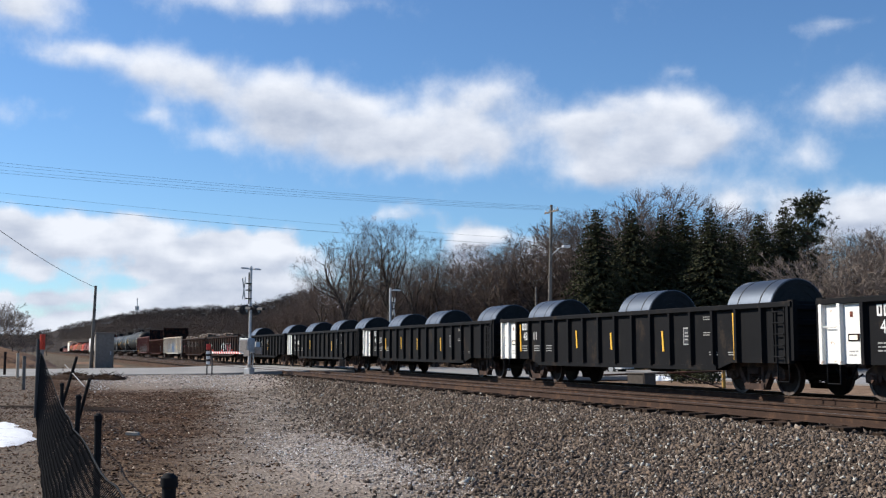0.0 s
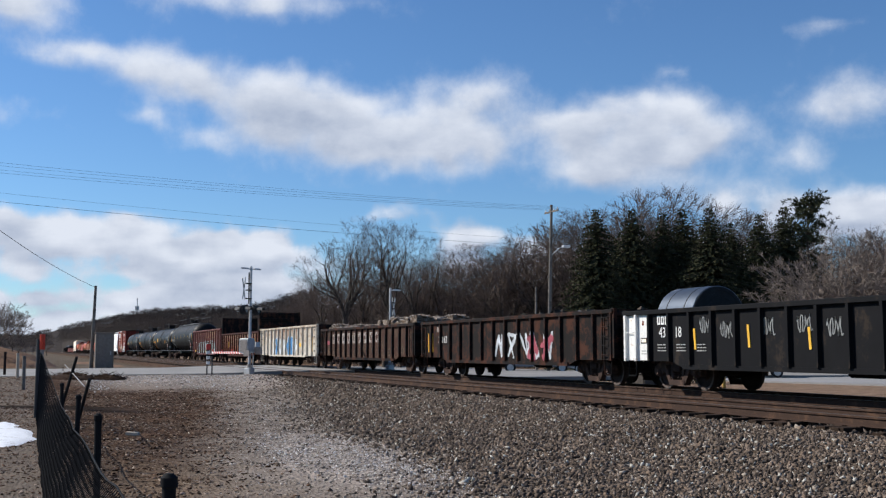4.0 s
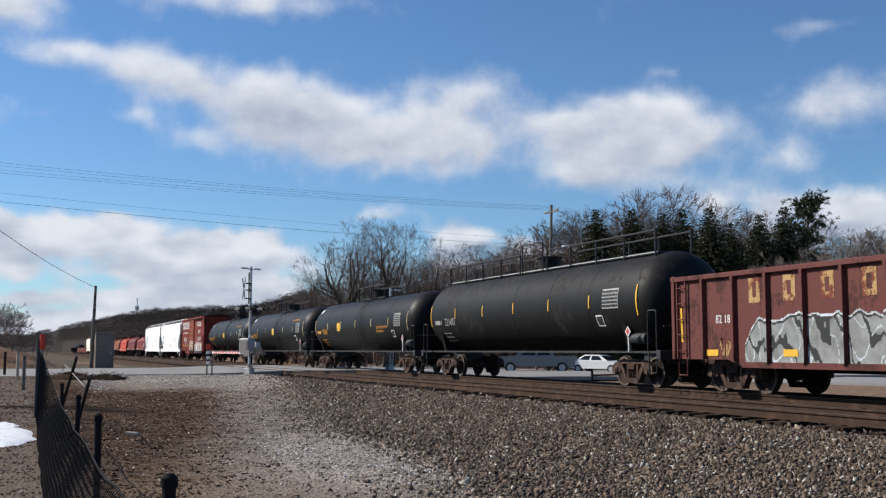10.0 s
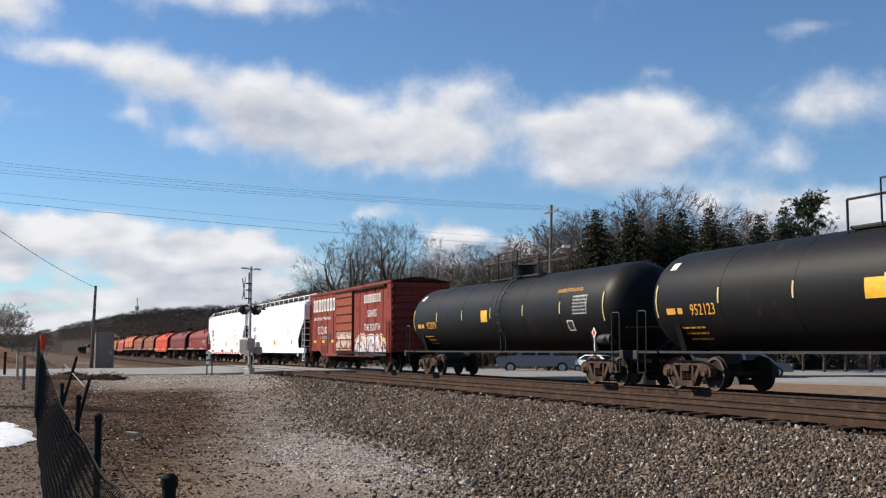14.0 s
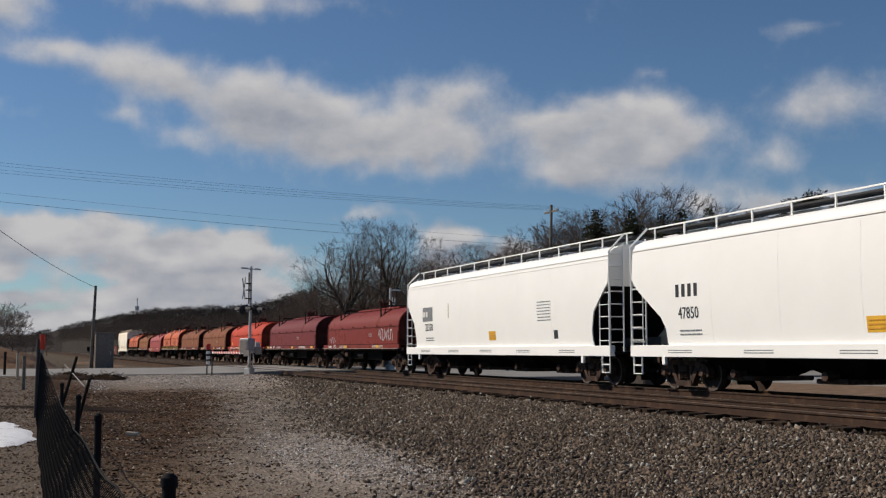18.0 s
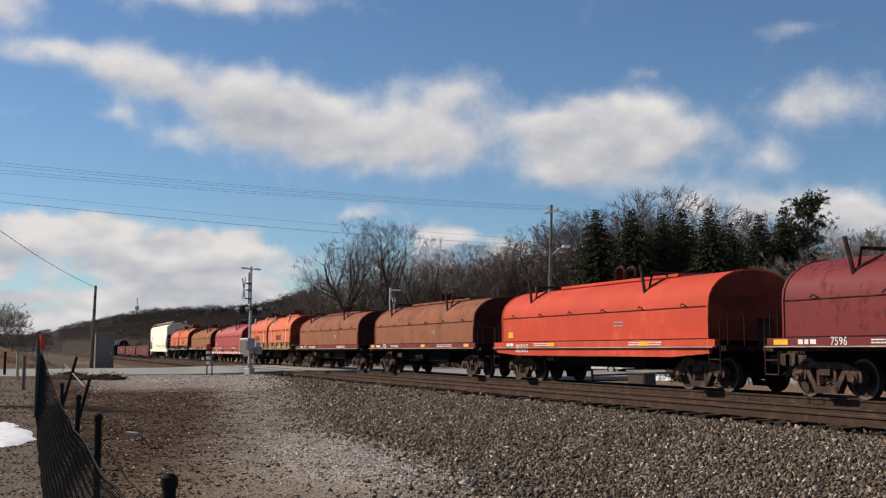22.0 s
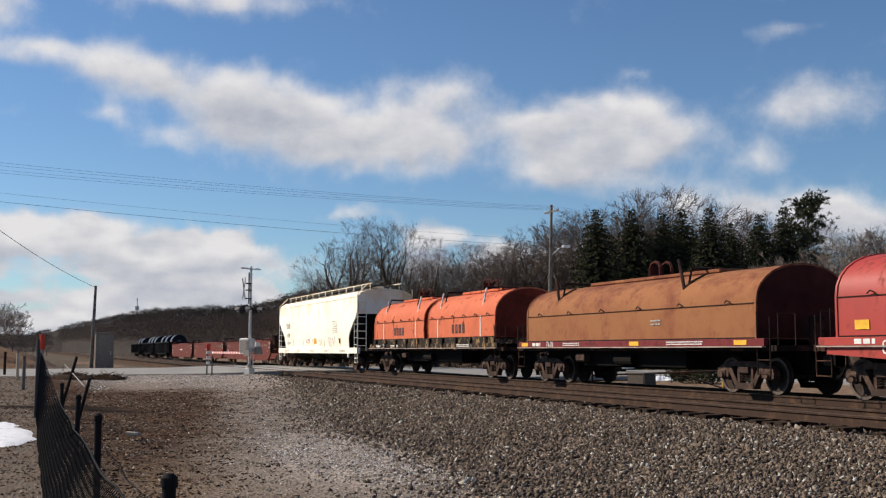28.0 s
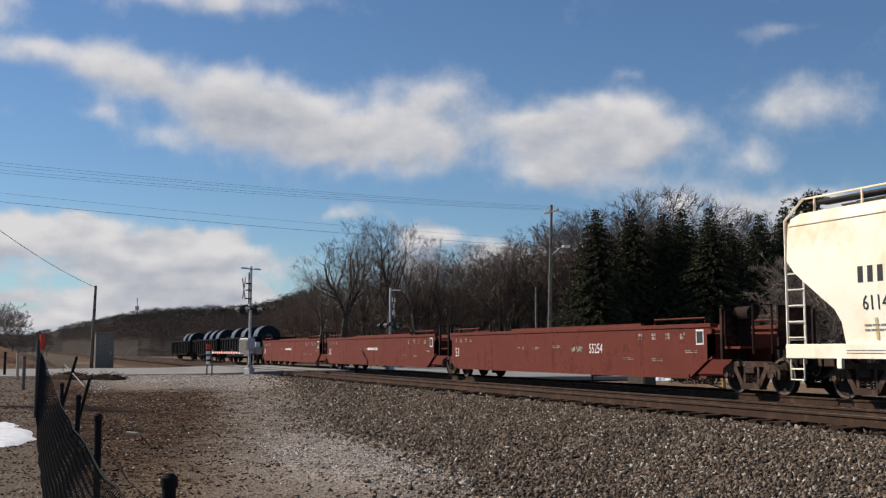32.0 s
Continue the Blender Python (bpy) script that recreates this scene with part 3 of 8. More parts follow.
def truck_meshes():
    fr = MB()
    y0, y1 = -0.09, 0.09
    half = [(0.0, 0.81), (0.56, 0.81), (0.8, 0.755), (0.98, 0.7), (1.1, 0.62), (1.13, 0.5), (1.11, 0.4), (1.03, 0.38), (1.0, 0.52), (0.95, 0.59), (0.84, 0.59), (0.78, 0.52), (0.75, 0.4), (0.67, 0.42), (0.64, 0.6), (0.5, 0.68), (0.0, 0.68)]
    for s in (-1, 1):
        fr.prism([(s * a, z) for a, z in half], "y", y0, y1)
        beam(fr, (s * 0.64, 0.68), (s * 0.31, 0.2), 0.14, y0, y1)
        beam(fr, (s * 0.27, 0.28), (s * 0.27, 0.7), 0.09, y0 + 0.02, y1 - 0.02)
        fr.box(s * 0.89 - 0.12, s * 0.89 + 0.12, y0 - 0.03, y1 + 0.03, 0.4, 0.6, 0.03)
    beam(fr, (-0.36, 0.2), (0.36, 0.2), 0.15, y0 - 0.02, y1 + 0.02)
    frame_me = fr.mesh("side_frame", M["truck"])
    sp = MB().tube([(0.062 * math.cos(k * 0.7854), 0.062 * math.sin(k * 0.7854), 0.29 + 0.0075 * k) for k in range(39)], 0.016, 4)
    spring = sp.mesh("spring", M["truck"], True)
    cap = MB()
    cap.lathe([(-0.06, 0.12), (0.03, 0.12), (0.06, 0.08), (0.1, 0.075)], 0, 0, 14)
    cap.v = [(y, x, z) for x, y, z in cap.v]
    cap.v = [(a, -b, c) for a, b, c in cap.v]
    bearing = cap.mesh("bearing_cap", M["truck"], True)
    bo = MB().box(-0.19, 0.19, -1.13, 1.13, 0.5, 0.68, 0.03)
    bo.cyl((0, 0, 0.7), (0, 0, 0.84), 0.2, 16)
    bolster = bo.mesh("truck", M["truck"])
    ws = MB()
    for s in (-1, 1):
        a = 0.7525 * s
        prof = [(a - s * 0.065, WHEEL_R + 0.025), (a - s * 0.035, WHEEL_R + 0.025), (a - s * 0.03, WHEEL_R), (a + s * 0.06, WHEEL_R - 0.006),
                (a + s * 0.06, WHEEL_R - 0.07), (a + s * 0.02, WHEEL_R - 0.085), (a - s * 0.01, 0.16), (a + s * 0.07, 0.14), (a + s * 0.07, 0.07)]
        w = MB().lathe(prof, 0, 0, 24)
        ws.add([(y, x, z) for x, y, z in w.v], w.f)
    ws.cyl((0, -1.08, 0), (0, 1.08, 0), 0.075, 12)
    wheelset = ws.mesh("wheelset", M["wheel"], True)
    wheelset.materials.append(M["rim_steel"])
    for p in wheelset.polygons:
        rr = [math.hypot(wheelset.vertices[i].co.x, wheelset.vertices[i].co.z) for i in p.vertices]
        if min(rr) > WHEEL_R - 0.075 and abs(p.normal.y) > 0.9 and abs(p.center.y) > 0.8:
            p.material_index = 1
    return frame_me, spring, bearing, bolster, wheelset


TRUCK = truck_meshes()


def add_truck(car, x, x0):
    """A two-axle truck under car at its local x; x0 is where the car stands at the start."""
    frame_me, spring, bearing, bolster, wheelset = TRUCK
    tr = part("truck", bolster, None, car, "dirty cast-steel truck")
    tr.location = (x, 0, 0)
    for y in (-1.0, 1.0):
        f = part("side_frame", frame_me, None, tr)
        f.location = (0, y, 0)
        for dx in (-0.17, 0.0, 0.17):
            coil = part("spring", spring, None, tr)
            coil.location = (dx, y, 0)
        for a in (-0.89, 0.89):
            c = part("bearing_cap", bearing, None, tr)
            c.matrix_basis = pose(a, y * 1.06, 0.47, 0, 0, 0 if y < 0 else 180)
    for a in (-0.89, 0.89):
        w = part("wheelset", wheelset, None, tr, "steel wheels on an axle")
        w.location = (a, 0, WHEEL_R + 0.005)
        AXLES.append((w, x0 + x + a, a, WHEEL_R + 0.005))


def coupler(car, x, s):
    mb = MB().box(min(x, x + s * 0.75), max(x, x + s * 0.75), -0.09, 0.09, 0.72, 0.96, 0.02)
    mb.box(min(x + s * 0.45, x + s * 0.8), max(x + s * 0.45, x + s * 0.8), -0.16, 0.14, 0.68, 1.0, 0.03)
    part("coupler", mb, M["truck"], car, "cast-steel knuckle coupler")
    hose = MB().tube([(x + s * 0.1, -0.45, 0.75), (x + s * 0.3, -0.42, 0.5), (x + s * 0.6, -0.3, 0.42), (x + s * 0.75, -0.2, 0.55)], 0.022, 6)
    part("brake_hose", hose, M["under"], car)


def car_root(name, xl, xr, label, category="freight car", group="cars of the freight train"):
    root = thing(name, label, category, group)
    c = (xl + xr) / 2
    RIDE.append((root, c, TRACK, 0.0, 0.0))
    return root, c, (xr - xl)


def ladder(parent, x0, x1, y, z0, z1, mat, rungs=5, name="ladder"):
    mb = MB()
    for x in (x0, x1):
        mb.box(x - 0.02, x + 0.02, y - 0.02, y + 0.02, z0, z1)
    for k in range(rungs):
        z = z0 + (k + 0.5) * (z1 - z0) / rungs
        mb.cyl((x0, y - 0.03, z), (x1, y - 0.03, z), 0.015, 6)
    return part(name, mb, M[mat], parent)


def gondola(xl, xr, label, mat, top, ribs=14, low=0.58, end_low=0.78, rib_mat=None, white_left=False, stripes=(), tall_ends=0.0, seed=0, grabs=False):
    root, c, L = car_root("gondola_car", xl, xr, label)
    h = L / 2
    rib_mat = rib_mat or mat
    Y = 1.5
    outline = [(-h, end_low), (-h + 2.3, end_low), (-h + 3.0, low), (h - 3.0, low), (h - 2.3, end_low), (h, end_low), (h, top - 0.1), (-h, top - 0.1)]
    for s in (-1, 1):
        part("side_panel", MB().prism(outline, "y", s * Y, s * (Y - 0.05)), M[mat], root)
        ch = MB().box(-h - 0.05, h + 0.05, min(s * (Y - 0.06), s * (Y + 0.1)), max(s * (Y - 0.06), s * (Y + 0.1)), top - 0.13, top, 0.015)
        part("top_chord", ch, M[rib_mat], root)
        sill = MB().prism([(-h + 2.9, low), (h - 2.9, low), (h - 2.9, low + 0.12), (-h + 2.9, low + 0.12)], "y", s * (Y + 0.045), s * (Y - 0.05))
        part("side_sill", sill, M[rib_mat], root)
    zlo, zhi = low + 0.12, top - 0.12
    rib = MB()
    rib.prism([(-0.075, 0.0), (0.075, 0.0), (0.045, -0.1), (-0.045, -0.1)], "z", 0.0, 1.0)
    rib_me = rib.mesh("rib", M[rib_mat])
    white_rib = rib.mesh("rib", M["white_end"])
    for s in (-1, 1):
        for k in range(ribs + 1):
            x = -h + 0.07 + (L - 0.14) * k / ribs
            if white_left:
                x = -h + ((0.07, 0.64)[k] if k < 2 else 1.32 + (L - 1.39) * (k - 2) / (ribs - 2))
            lo = end_low if abs(x) > h - 2.4 else (zlo if abs(x) < h - 3.0 else (end_low + zlo) / 2)
            r = part("rib", white_rib if white_left and s < 0 and x < -h + 1.2 else rib_me, None, root)
            r.matrix_basis = Matrix.Translation((x, s * Y, lo)) @ Matrix.Diagonal((1, -s if s > 0 else 1, zhi - lo, 1))
    for s in (-1, 1):
        t = tall_ends if tall_ends else top
        k = 4 if not tall_ends else 8
        edge = [(s * (h - 0.06), 0.85), (s * h, 0.85)]
        for i in range(k):
            z = 1.02 + (t - 1.16) * i / (k - 1)
            edge += [(s * h, z - 0.08), (s * (h + 0.08), z - 0.05), (s * (h + 0.08), z + 0.05), (s * h, z + 0.08)]
        edge += [(s * h, t), (s * (h - 0.06), t)]
        e = MB().prism(edge, "y", -Y + 0.04, Y - 0.04)
        for yy in (-Y, Y):
            part("corner_post", MB().box(s * h - 0.08, s * h + 0.1, yy - 0.06, yy + 0.06, 0.85, t + 0.03), M["rust_black"] if tall_ends else M[rib_mat], root)
        # ends of white, red and peeling cars: dark colour holds dirt and shade
        part("end_panel", e, M["rust_black"] if tall_ends or mat in ("white_gon", "dkred", "rust_peel") else M[rib_mat], root, "tall dark bulkhead end" if tall_ends else "")
        coupler(root, s * h, s)
    part("floor", MB().box(-h + 0.05, h - 0.05, -Y + 0.05, Y - 0.05, 0.98, 1.1), M["rust_black"], root)
    u = MB().box(-h + 0.3, h - 0.3, -0.3, 0.3, 0.55, 0.98)
    for x in (-h * 0.3, 0.0, h * 0.3):
        u.box(x - 0.08, x + 0.08, -Y + 0.1, Y - 0.1, 0.62, 0.98)
    u.cyl((-1.2, 0.6, 0.62), (-0.2, 0.6, 0.62), 0.2, 12)
    part("centre_sill", u, M["under"], root)
    for s in (-1, 1):
        add_truck(root, s * (h - 1.95), c)
        if not (white_left and s < 0):
            if grabs:
                for q in range(4):
                    zq = end_low + 0.35 + q * 0.42
                    part("grab_iron", MB().tube([(s * (h - 0.62), -Y, zq), (s * (h - 0.6), -Y - 0.09, zq - 0.05), (s * (h - 0.22), -Y - 0.09, zq - 0.05), (s * (h - 0.2), -Y, zq)], 0.017), M["dark_metal"], root, "dark steel grab iron")
            else:
                ladder(root, s * (h - 0.6), s * (h - 0.2), -Y - 0.06, end_low + 0.02, top - 0.1, rib_mat, 5)
        part("stirrup", MB().tube([(s * (h - 0.55), -Y, end_low), (s * (h - 0.55), -Y, end_low - 0.42), (s * (h - 0.15), -Y, end_low - 0.42), (s * (h - 0.15), -Y, end_low)], 0.02), M[rib_mat], root)
    if white_left:
        w = MB().box(-h + 0.1, -h + 1.24, -Y - 0.012, -Y + 0.01, end_low + 0.02, top - 0.13)
        part("white_corner", w, M["white_end"], root, "white-painted corner panel")
        part("routing_board", MB().box(-h + 0.84, -h + 1.16, -Y - 0.03, -Y - 0.01, 1.27, 1.43, 0.008), M["rust_black"], root, "small rusty routing board")
        part("routing_card", MB().box(-h + 0.88, -h + 1.12, -Y - 0.034, -Y - 0.029, 1.3, 1.4), M["cream"], root, "faded card")
        part("decal", MB().box(-h + 0.9, -h + 0.99, -Y - 0.016, -Y - 0.011, 1.78, 1.9), M["rust_peel"], root, "small brown decal")
        part("grab_iron", MB().tube([(-h + 0.16, -Y, 1.62), (-h + 0.16, -Y - 0.08, 1.58), (-h + 0.52, -Y - 0.08, 1.58), (-h + 0.52, -Y, 1.62)], 0.014), M["white_end"], root)
        bars(root, -h + 0.98, 1.02, -Y - 0.014, 0.26, 0.16, 2, "mark_dim", 0.35, seed + 70)
    for x, z0, z1 in stripes:
        part("reflector", MB().prism([(-h + x * L - 0.06, z1), (-h + x * L + 0.02, z1), (-h + x * L + 0.06, z0), (-h + x * L - 0.02, z0)], "y", -Y - 0.02, -Y), M["yellow"], root, "yellow reflective strip")
    return root, c, L


def steel_coil(xc, r, w, base):
    """One coil of sheet steel lying in a car, its axis along the track."""
    n = 40
    mb = MB()
    ob = thing("steel_coil", "coiled blue-grey sheet steel lying in the gondola", "steel coil", "steel coils on the train")
    mb.lathe([(-w / 2, 0.3), (-w / 2, r - 0.015), (-w / 2 + 0.015, r), (w / 2 - 0.015, r), (w / 2, r - 0.015), (w / 2, 0.3)], 0, r, n)
    part("wrap", mb, M["steel"], ob, smooth=True)
    for s in (-1, 1):
        prof = [(s * (w / 2 - 0.01), 0.3)]
        for k in range(6):
            ra, rb = 0.3 + (r - 0.33) * k / 6, 0.3 + (r - 0.33) * (k + 1) / 6
            dx = 0.004 + 0.012 * (k % 2)
            prof += [(s * (w / 2 + dx), ra), (s * (w / 2 + dx), rb)]
        prof += [(s * (w / 2 - 0.01), r - 0.03)]
        # near-black colour carries the shade on the coil's end faces
        part("coil_face", MB().lathe(prof, 0, r, n), M["coil_end"], ob, "dark layered coil face")
    for x in (-w * 0.25, w * 0.25):
        part("strap", MB().lathe([(x - 0.02, r - 0.01), (x - 0.02, r + 0.004), (x + 0.02, r + 0.004), (x + 0.02, r - 0.01)], 0, r, n), M["coil_end"], ob)
    RIDE.append((ob, xc, TRACK, base, 0.0))


def scrap_load(xl, xr, top, seed):
    """Crumpled dark metal, heaped a little above the rim."""
    rng = random.Random(seed)
    mb = MB()
    mb.box(xl + 0.3, xr - 0.3, -1.4, 1.4, 1.11, top - 0.32)
    for k in range(620):
        a, b = rng.uniform(xl + 0.45, xr - 0.45), rng.uniform(-1.25, 1.25)
        r = rng.uniform(0.07, 0.26)
        heap = 0.22 * noise.noise((a * 0.5, seed, 0)) + 0.2 * (1 - (b / 1.4) ** 2)
        z = top - 0.2 + heap + rng.uniform(-0.12, 0.06)
        n = len(mb.v)
        mb.box(a - r, a + r, b - r * rng.uniform(0.4, 1), b + r * rng.uniform(0.4, 1), z - r * 0.5, z + r * rng.uniform(0.1, 0.7))
        tilt = Euler((rng.uniform(-0.9, 0.9), rng.uniform(-0.9, 0.9), rng.uniform(0, 3.1))).to_matrix()
        for i in range(n, len(mb.v)):
            p = tilt @ (Vector(mb.v[i]) - Vector((a, b, z))) + Vector((a, b, z))
            d = noise.noise_vector((p[0] * 6, p[1] * 6, p[2] * 6 + seed)) * 0.13
            mb.v[i] = (p[0] + d.x, max(-1.42, min(1.42, p[1] + d.y)), p[2] + d.z)
    c = (xl + xr) / 2
    mb.v = [(a - c, b, z) for a, b, z in mb.v]
    ob = solid("scrap_load", mb, SCRAP, "heap of dark crumpled scrap metal in the gondola", "scrap metal", kind="stuff")
    RIDE.append((ob, c, TRACK, 0.0, 0.0))


SCRAP = stone_material("scrap_metal", [(0.0, (0.014, 0.012, 0.011)), (0.4, (0.045, 0.036, 0.03)), (0.7, (0.1, 0.078, 0.058)), (0.88, (0.2, 0.16, 0.11)), (0.97, (0.4, 0.37, 0.33))])


def tank_car(xl, xr, label, mat, bottom, top, long_rail=False, seed=0, mark_mat="mark_gold", number="", gas=True):
    root, c, L = car_root("tank_car", xl, xr, label)
    h = L / 2
    r = (top - bottom) / 2
    zc = (top + bottom) / 2
    prof = []
    hd = 0.95
    for k in range(9):
        a = k / 8 * math.pi / 2
        prof.append((-h + 0.25 + hd * (1 - math.sin(a)), max(0.02, r * math.cos(a) ** 0.8 if k < 8 else 0.02)))
    prof = [( -h + 0.25 + hd * (1 - math.cos(k / 8 * math.pi / 2)), max(0.02, r * math.sin(k / 8 * math.pi / 2) ** 0.75)) for k in range(9)]
    rings = []
    for i in range(1, 6):
        x = -h + 0.25 + hd + (L - 0.5 - 2 * hd) * i / 6
        rings += [(x - 0.012, r), (x - 0.01, r + 0.006), (x + 0.01, r + 0.006), (x + 0.012, r)]
    prof = prof + rings + [(-x, rr) for x, rr in reversed(prof)]
    part("tank_shell", MB().lathe(prof, 0, zc, 48), M[mat], root, smooth=True)
    # walkway, handrails and manway on top
    wl = (-h * 0.86, h * 0.86) if long_rail else (-1.9, 2.6)
    wk = MB().box(wl[0], wl[1], -0.55, 0.55, top - 0.06, top + 0.02)
    part("running_board", wk, M["dark_metal"], root)
    part("board_edge", MB().box(wl[0], wl[1], -0.57, -0.551, top - 0.03, top), M["galv"] if long_rail else M["dark_metal"], root)
    hr = MB()
    for y in (-0.62, 0.62):
        segs = [wl] if not long_rail else [(wl[0], -1.1), (1.1, wl[1])]
        for a, b in segs:
            k = max(2, int((b - a) / 1.5)) if long_rail else 2
            hr.cyl((a, y, top + 0.62), (b, y, top + 0.62), 0.03, 6)
            for i in range(k + 1):
                x = a + (b - a) * i / k
                hr.cyl((x, y, top - 0.15), (x, y, top + 0.62), 0.03, 6)
    hr.tube([(-0.8, -0.68, top - 0.1), (-0.8, -0.68, top + 0.95), (0.9, -0.68, top + 0.95), (0.9, -0.68, top - 0.1)], 0.025)
    part("handrail", hr, M["dark_metal"], root)
    mw = MB().cyl((0.1, 0, top - 0.1), (0.1, 0, top + 0.42), 0.42, 20)
    mw.cyl((0.1, 0, top + 0.42), (0.1, 0, top + 0.48), 0.48, 20)
    part("manway", mw, M[mat], root, smooth=True)
    # ladder over the side
    ld = MB()
    lx = 0.9
    for dx in (-0.22, 0.22):
        pts = [(lx + dx, -(r + 0.12) * math.sin(a), zc + (r + 0.12) * math.cos(a)) for a in [0.35 + 0.2 * i for i in range(10)]]
        ld.tube(pts + [(lx + dx, -1.25, 0.8)], 0.02, 6)
    for i in range(9):
        a = 0.4 + 0.2 * i
        p = (-(r + 0.12) * math.sin(a), zc + (r + 0.12) * math.cos(a))
        ld.cyl((lx - 0.22, *p), (lx + 0.22, *p), 0.015, 6)
    if not long_rail:
        part("ladder", ld, M["dark_metal"], root)
    # ends, sills, bolsters
    for s in (-1, 1):
        p = MB().box(min(s * (h - 0.1), s * (h + 0.12)), max(s * (h - 0.1), s * (h + 0.12)), -1.45, 1.45, 0.82, 1.08, 0.02)
        p.box(min(s * (h - 2.4), s * h), max(s * (h - 2.4), s * h), -0.4, 0.4, 0.7, 1.05)
        p.box(min(s * (h - 1.1), s * h), max(s * (h - 1.1), s * h), -1.42, 1.42, 1.0, 1.06)
        part("end_sill", p, M["dark_metal"], root)
        sa = MB().prism([(-1.1, 1.0), (1.1, 1.0), (1.35, zc - r * 0.45), (0.8, zc - r * 0.85), (-0.8, zc - r * 0.85), (-1.35, zc - r * 0.45)], "x", s * (h - 2.0) - 0.12, s * (h - 2.0) + 0.12)
        part("saddle", sa, M[mat], root)
        g = MB().tube([(s * (h - 0.1), -1.42, 1.05), (s * (h - 0.1), -1.42, 2.15), (s * (h - 0.16), -1.42, 2.2), (s * (h - 0.5), -1.42, 2.2), (s * (h - 0.56), -1.42, 2.15), (s * (h - 0.56), -1.42, 1.05)], 0.02)
        g.tube([(s * (h - 0.1), -1.42, 1.05), (s * (h - 0.1), -1.42, 0.45), (s * (h - 0.5), -1.42, 0.45), (s * (h - 0.5), -1.42, 1.05)], 0.022)
        g.tube([(s * (h - 0.1), 1.42, 1.05), (s * (h - 0.1), 1.42, 2.2)], 0.025)
        g.tube([(s * (h + 0.08), -1.3, 1.75), (s * (h + 0.08), 1.3, 1.75)], 0.022)
        part("safety_rail", g, M["dark_metal"], root)
        coupler(root, s * h, s)
        add_truck(root, s * (h - 2.0), c)
    sb = MB()
    for y in (-1.35, 1.35):
        sb.box(-h + 0.9, h - 0.9, y - 0.02, y + 0.02, 1.0, 1.06)
    part("side_rod", sb, M["dark_metal"], root)
    bc = MB().cyl((h - 2.0, -1.05, 1.42), (h - 1.1, -1.05, 1.42), 0.17, 14)
    part("brake_cylinder", bc, M["dark_metal"], root, smooth=True)
    # strips, panels and numbers on the side
    side = lambda z: -math.sqrt(max(0.01, r * r - (z - zc) ** 2)) - 0.012
    xs = [-h + 1.1 + (L - 2.2) * k / 6 for k in range(7)]
    for k, x in enumerate(xs):
        hh = 0.9 if k in (0, 6) else 0.4
        q = MB()
        za = zc + (0.0 if k in (0, 6) else 0.05)
        steps = 4
        for i in range(steps):
            z0, z1 = za - hh / 2 + hh * i / steps, za - hh / 2 + hh * (i + 1) / steps
            q.add([(x - 0.03, side(z0), z0), (x + 0.03, side(z0), z0), (x + 0.03, side(z1), z1), (x - 0.03, side(z1), z1),
                   (x - 0.033, side(z0) + 0.012, z0), (x + 0.033, side(z0) + 0.012, z0), (x + 0.033, side(z1) + 0.012, z1), (x - 0.033, side(z1) + 0.012, z1)],
                  [(0, 1, 2, 3), (4, 5, 6, 7), (0, 4, 7, 3), (1, 5, 6, 2)])
        part("reflector", q, M["pale_strip"] if not seed % 2 else M["yellow"], root, "reflective strip")
    surf = lambda q: -math.sqrt(max(0.01, r * r - (q - zc) ** 2)) - 0.004
    nx = -h + 2.7
    zt = zc - 0.3
    if number:
        lettering(number, 0.42, nx + 0.55, zt, 0, root, mark_mat, 0.9, surf)
    bars(root, nx - 0.75, zt, 0, 0.75, 0.3, 1, mark_mat, 0.55, seed + 5, surf=surf)
    bars(root, nx - 0.2, zt - 0.6, 0, 1.2, 0.45, 3, mark_mat, 0.3, seed + 6, surf=surf)
    z = zc + 0.1
    patch(root, h - 2.6, z, -0.004, 0.95, 0.6, "mark_dim", "test_panel", "white stencilled data panel", surf)
    bars(root, h - 2.6, z, -0.012, 0.88, 0.54, 5, "mark_dark", 0.6, seed + 9, surf=lambda q: surf(q) - 0.012)
    if gas:
        patch(root, -h + 1.55, zc + 0.95, -0.004, 0.3, 0.2, "mark", "sticker", "white sticker", surf)
        lx, lz = (h - 4.9, zc - 0.22) if seed == 2 else (h - 3.4, zc + 0.6)
        lettering("LIQUEFIED PETROLEUM GAS", 0.165, lx, lz, 0, root, "mark_gold", 0.85, surf)
        if seed == 2:
            lettering("NON-ODORIZED", 0.165, lx - 0.4, lz - 0.19, 0, root, "mark_gold", 0.85, surf)
        patch(root, -3.3 if seed == 2 else -0.6 + seed % 3 * 0.3, z - 0.15, -0.004, 0.6, 0.44, "yellow", "warning_panel", "yellow warning panel", surf)
    zz = zc - 0.55
    patch(root, h - 3.35, zz, -0.004, 0.4, 0.34, "mark", surf=surf)
    patch(root, h - 3.35, zz, -0.008, 0.32, 0.26, "mark_dark", surf=surf)
    dm = MB()
    zz = zc - 1.05
    y = -1.46
    pl = [(0, 0.17), (0.15, 0), (0, -0.17), (-0.15, 0)]
    dm.prism([(h - 1.55 + a, 1.62 + b) for a, b in pl], "y", y - 0.012, y)
    dm.box(h - 1.57, h - 1.53, y, y + 0.03, 1.05, 1.5)
    part("placard", dm, M["mark"], root, "white and red diamond hazard placard")
    part("placard_face", MB().prism([(h - 1.55 + a * 0.6, 1.62 + b * 0.6) for a, b in pl], "y", y - 0.02, y - 0.013), M["red_paint"], root)
    return root


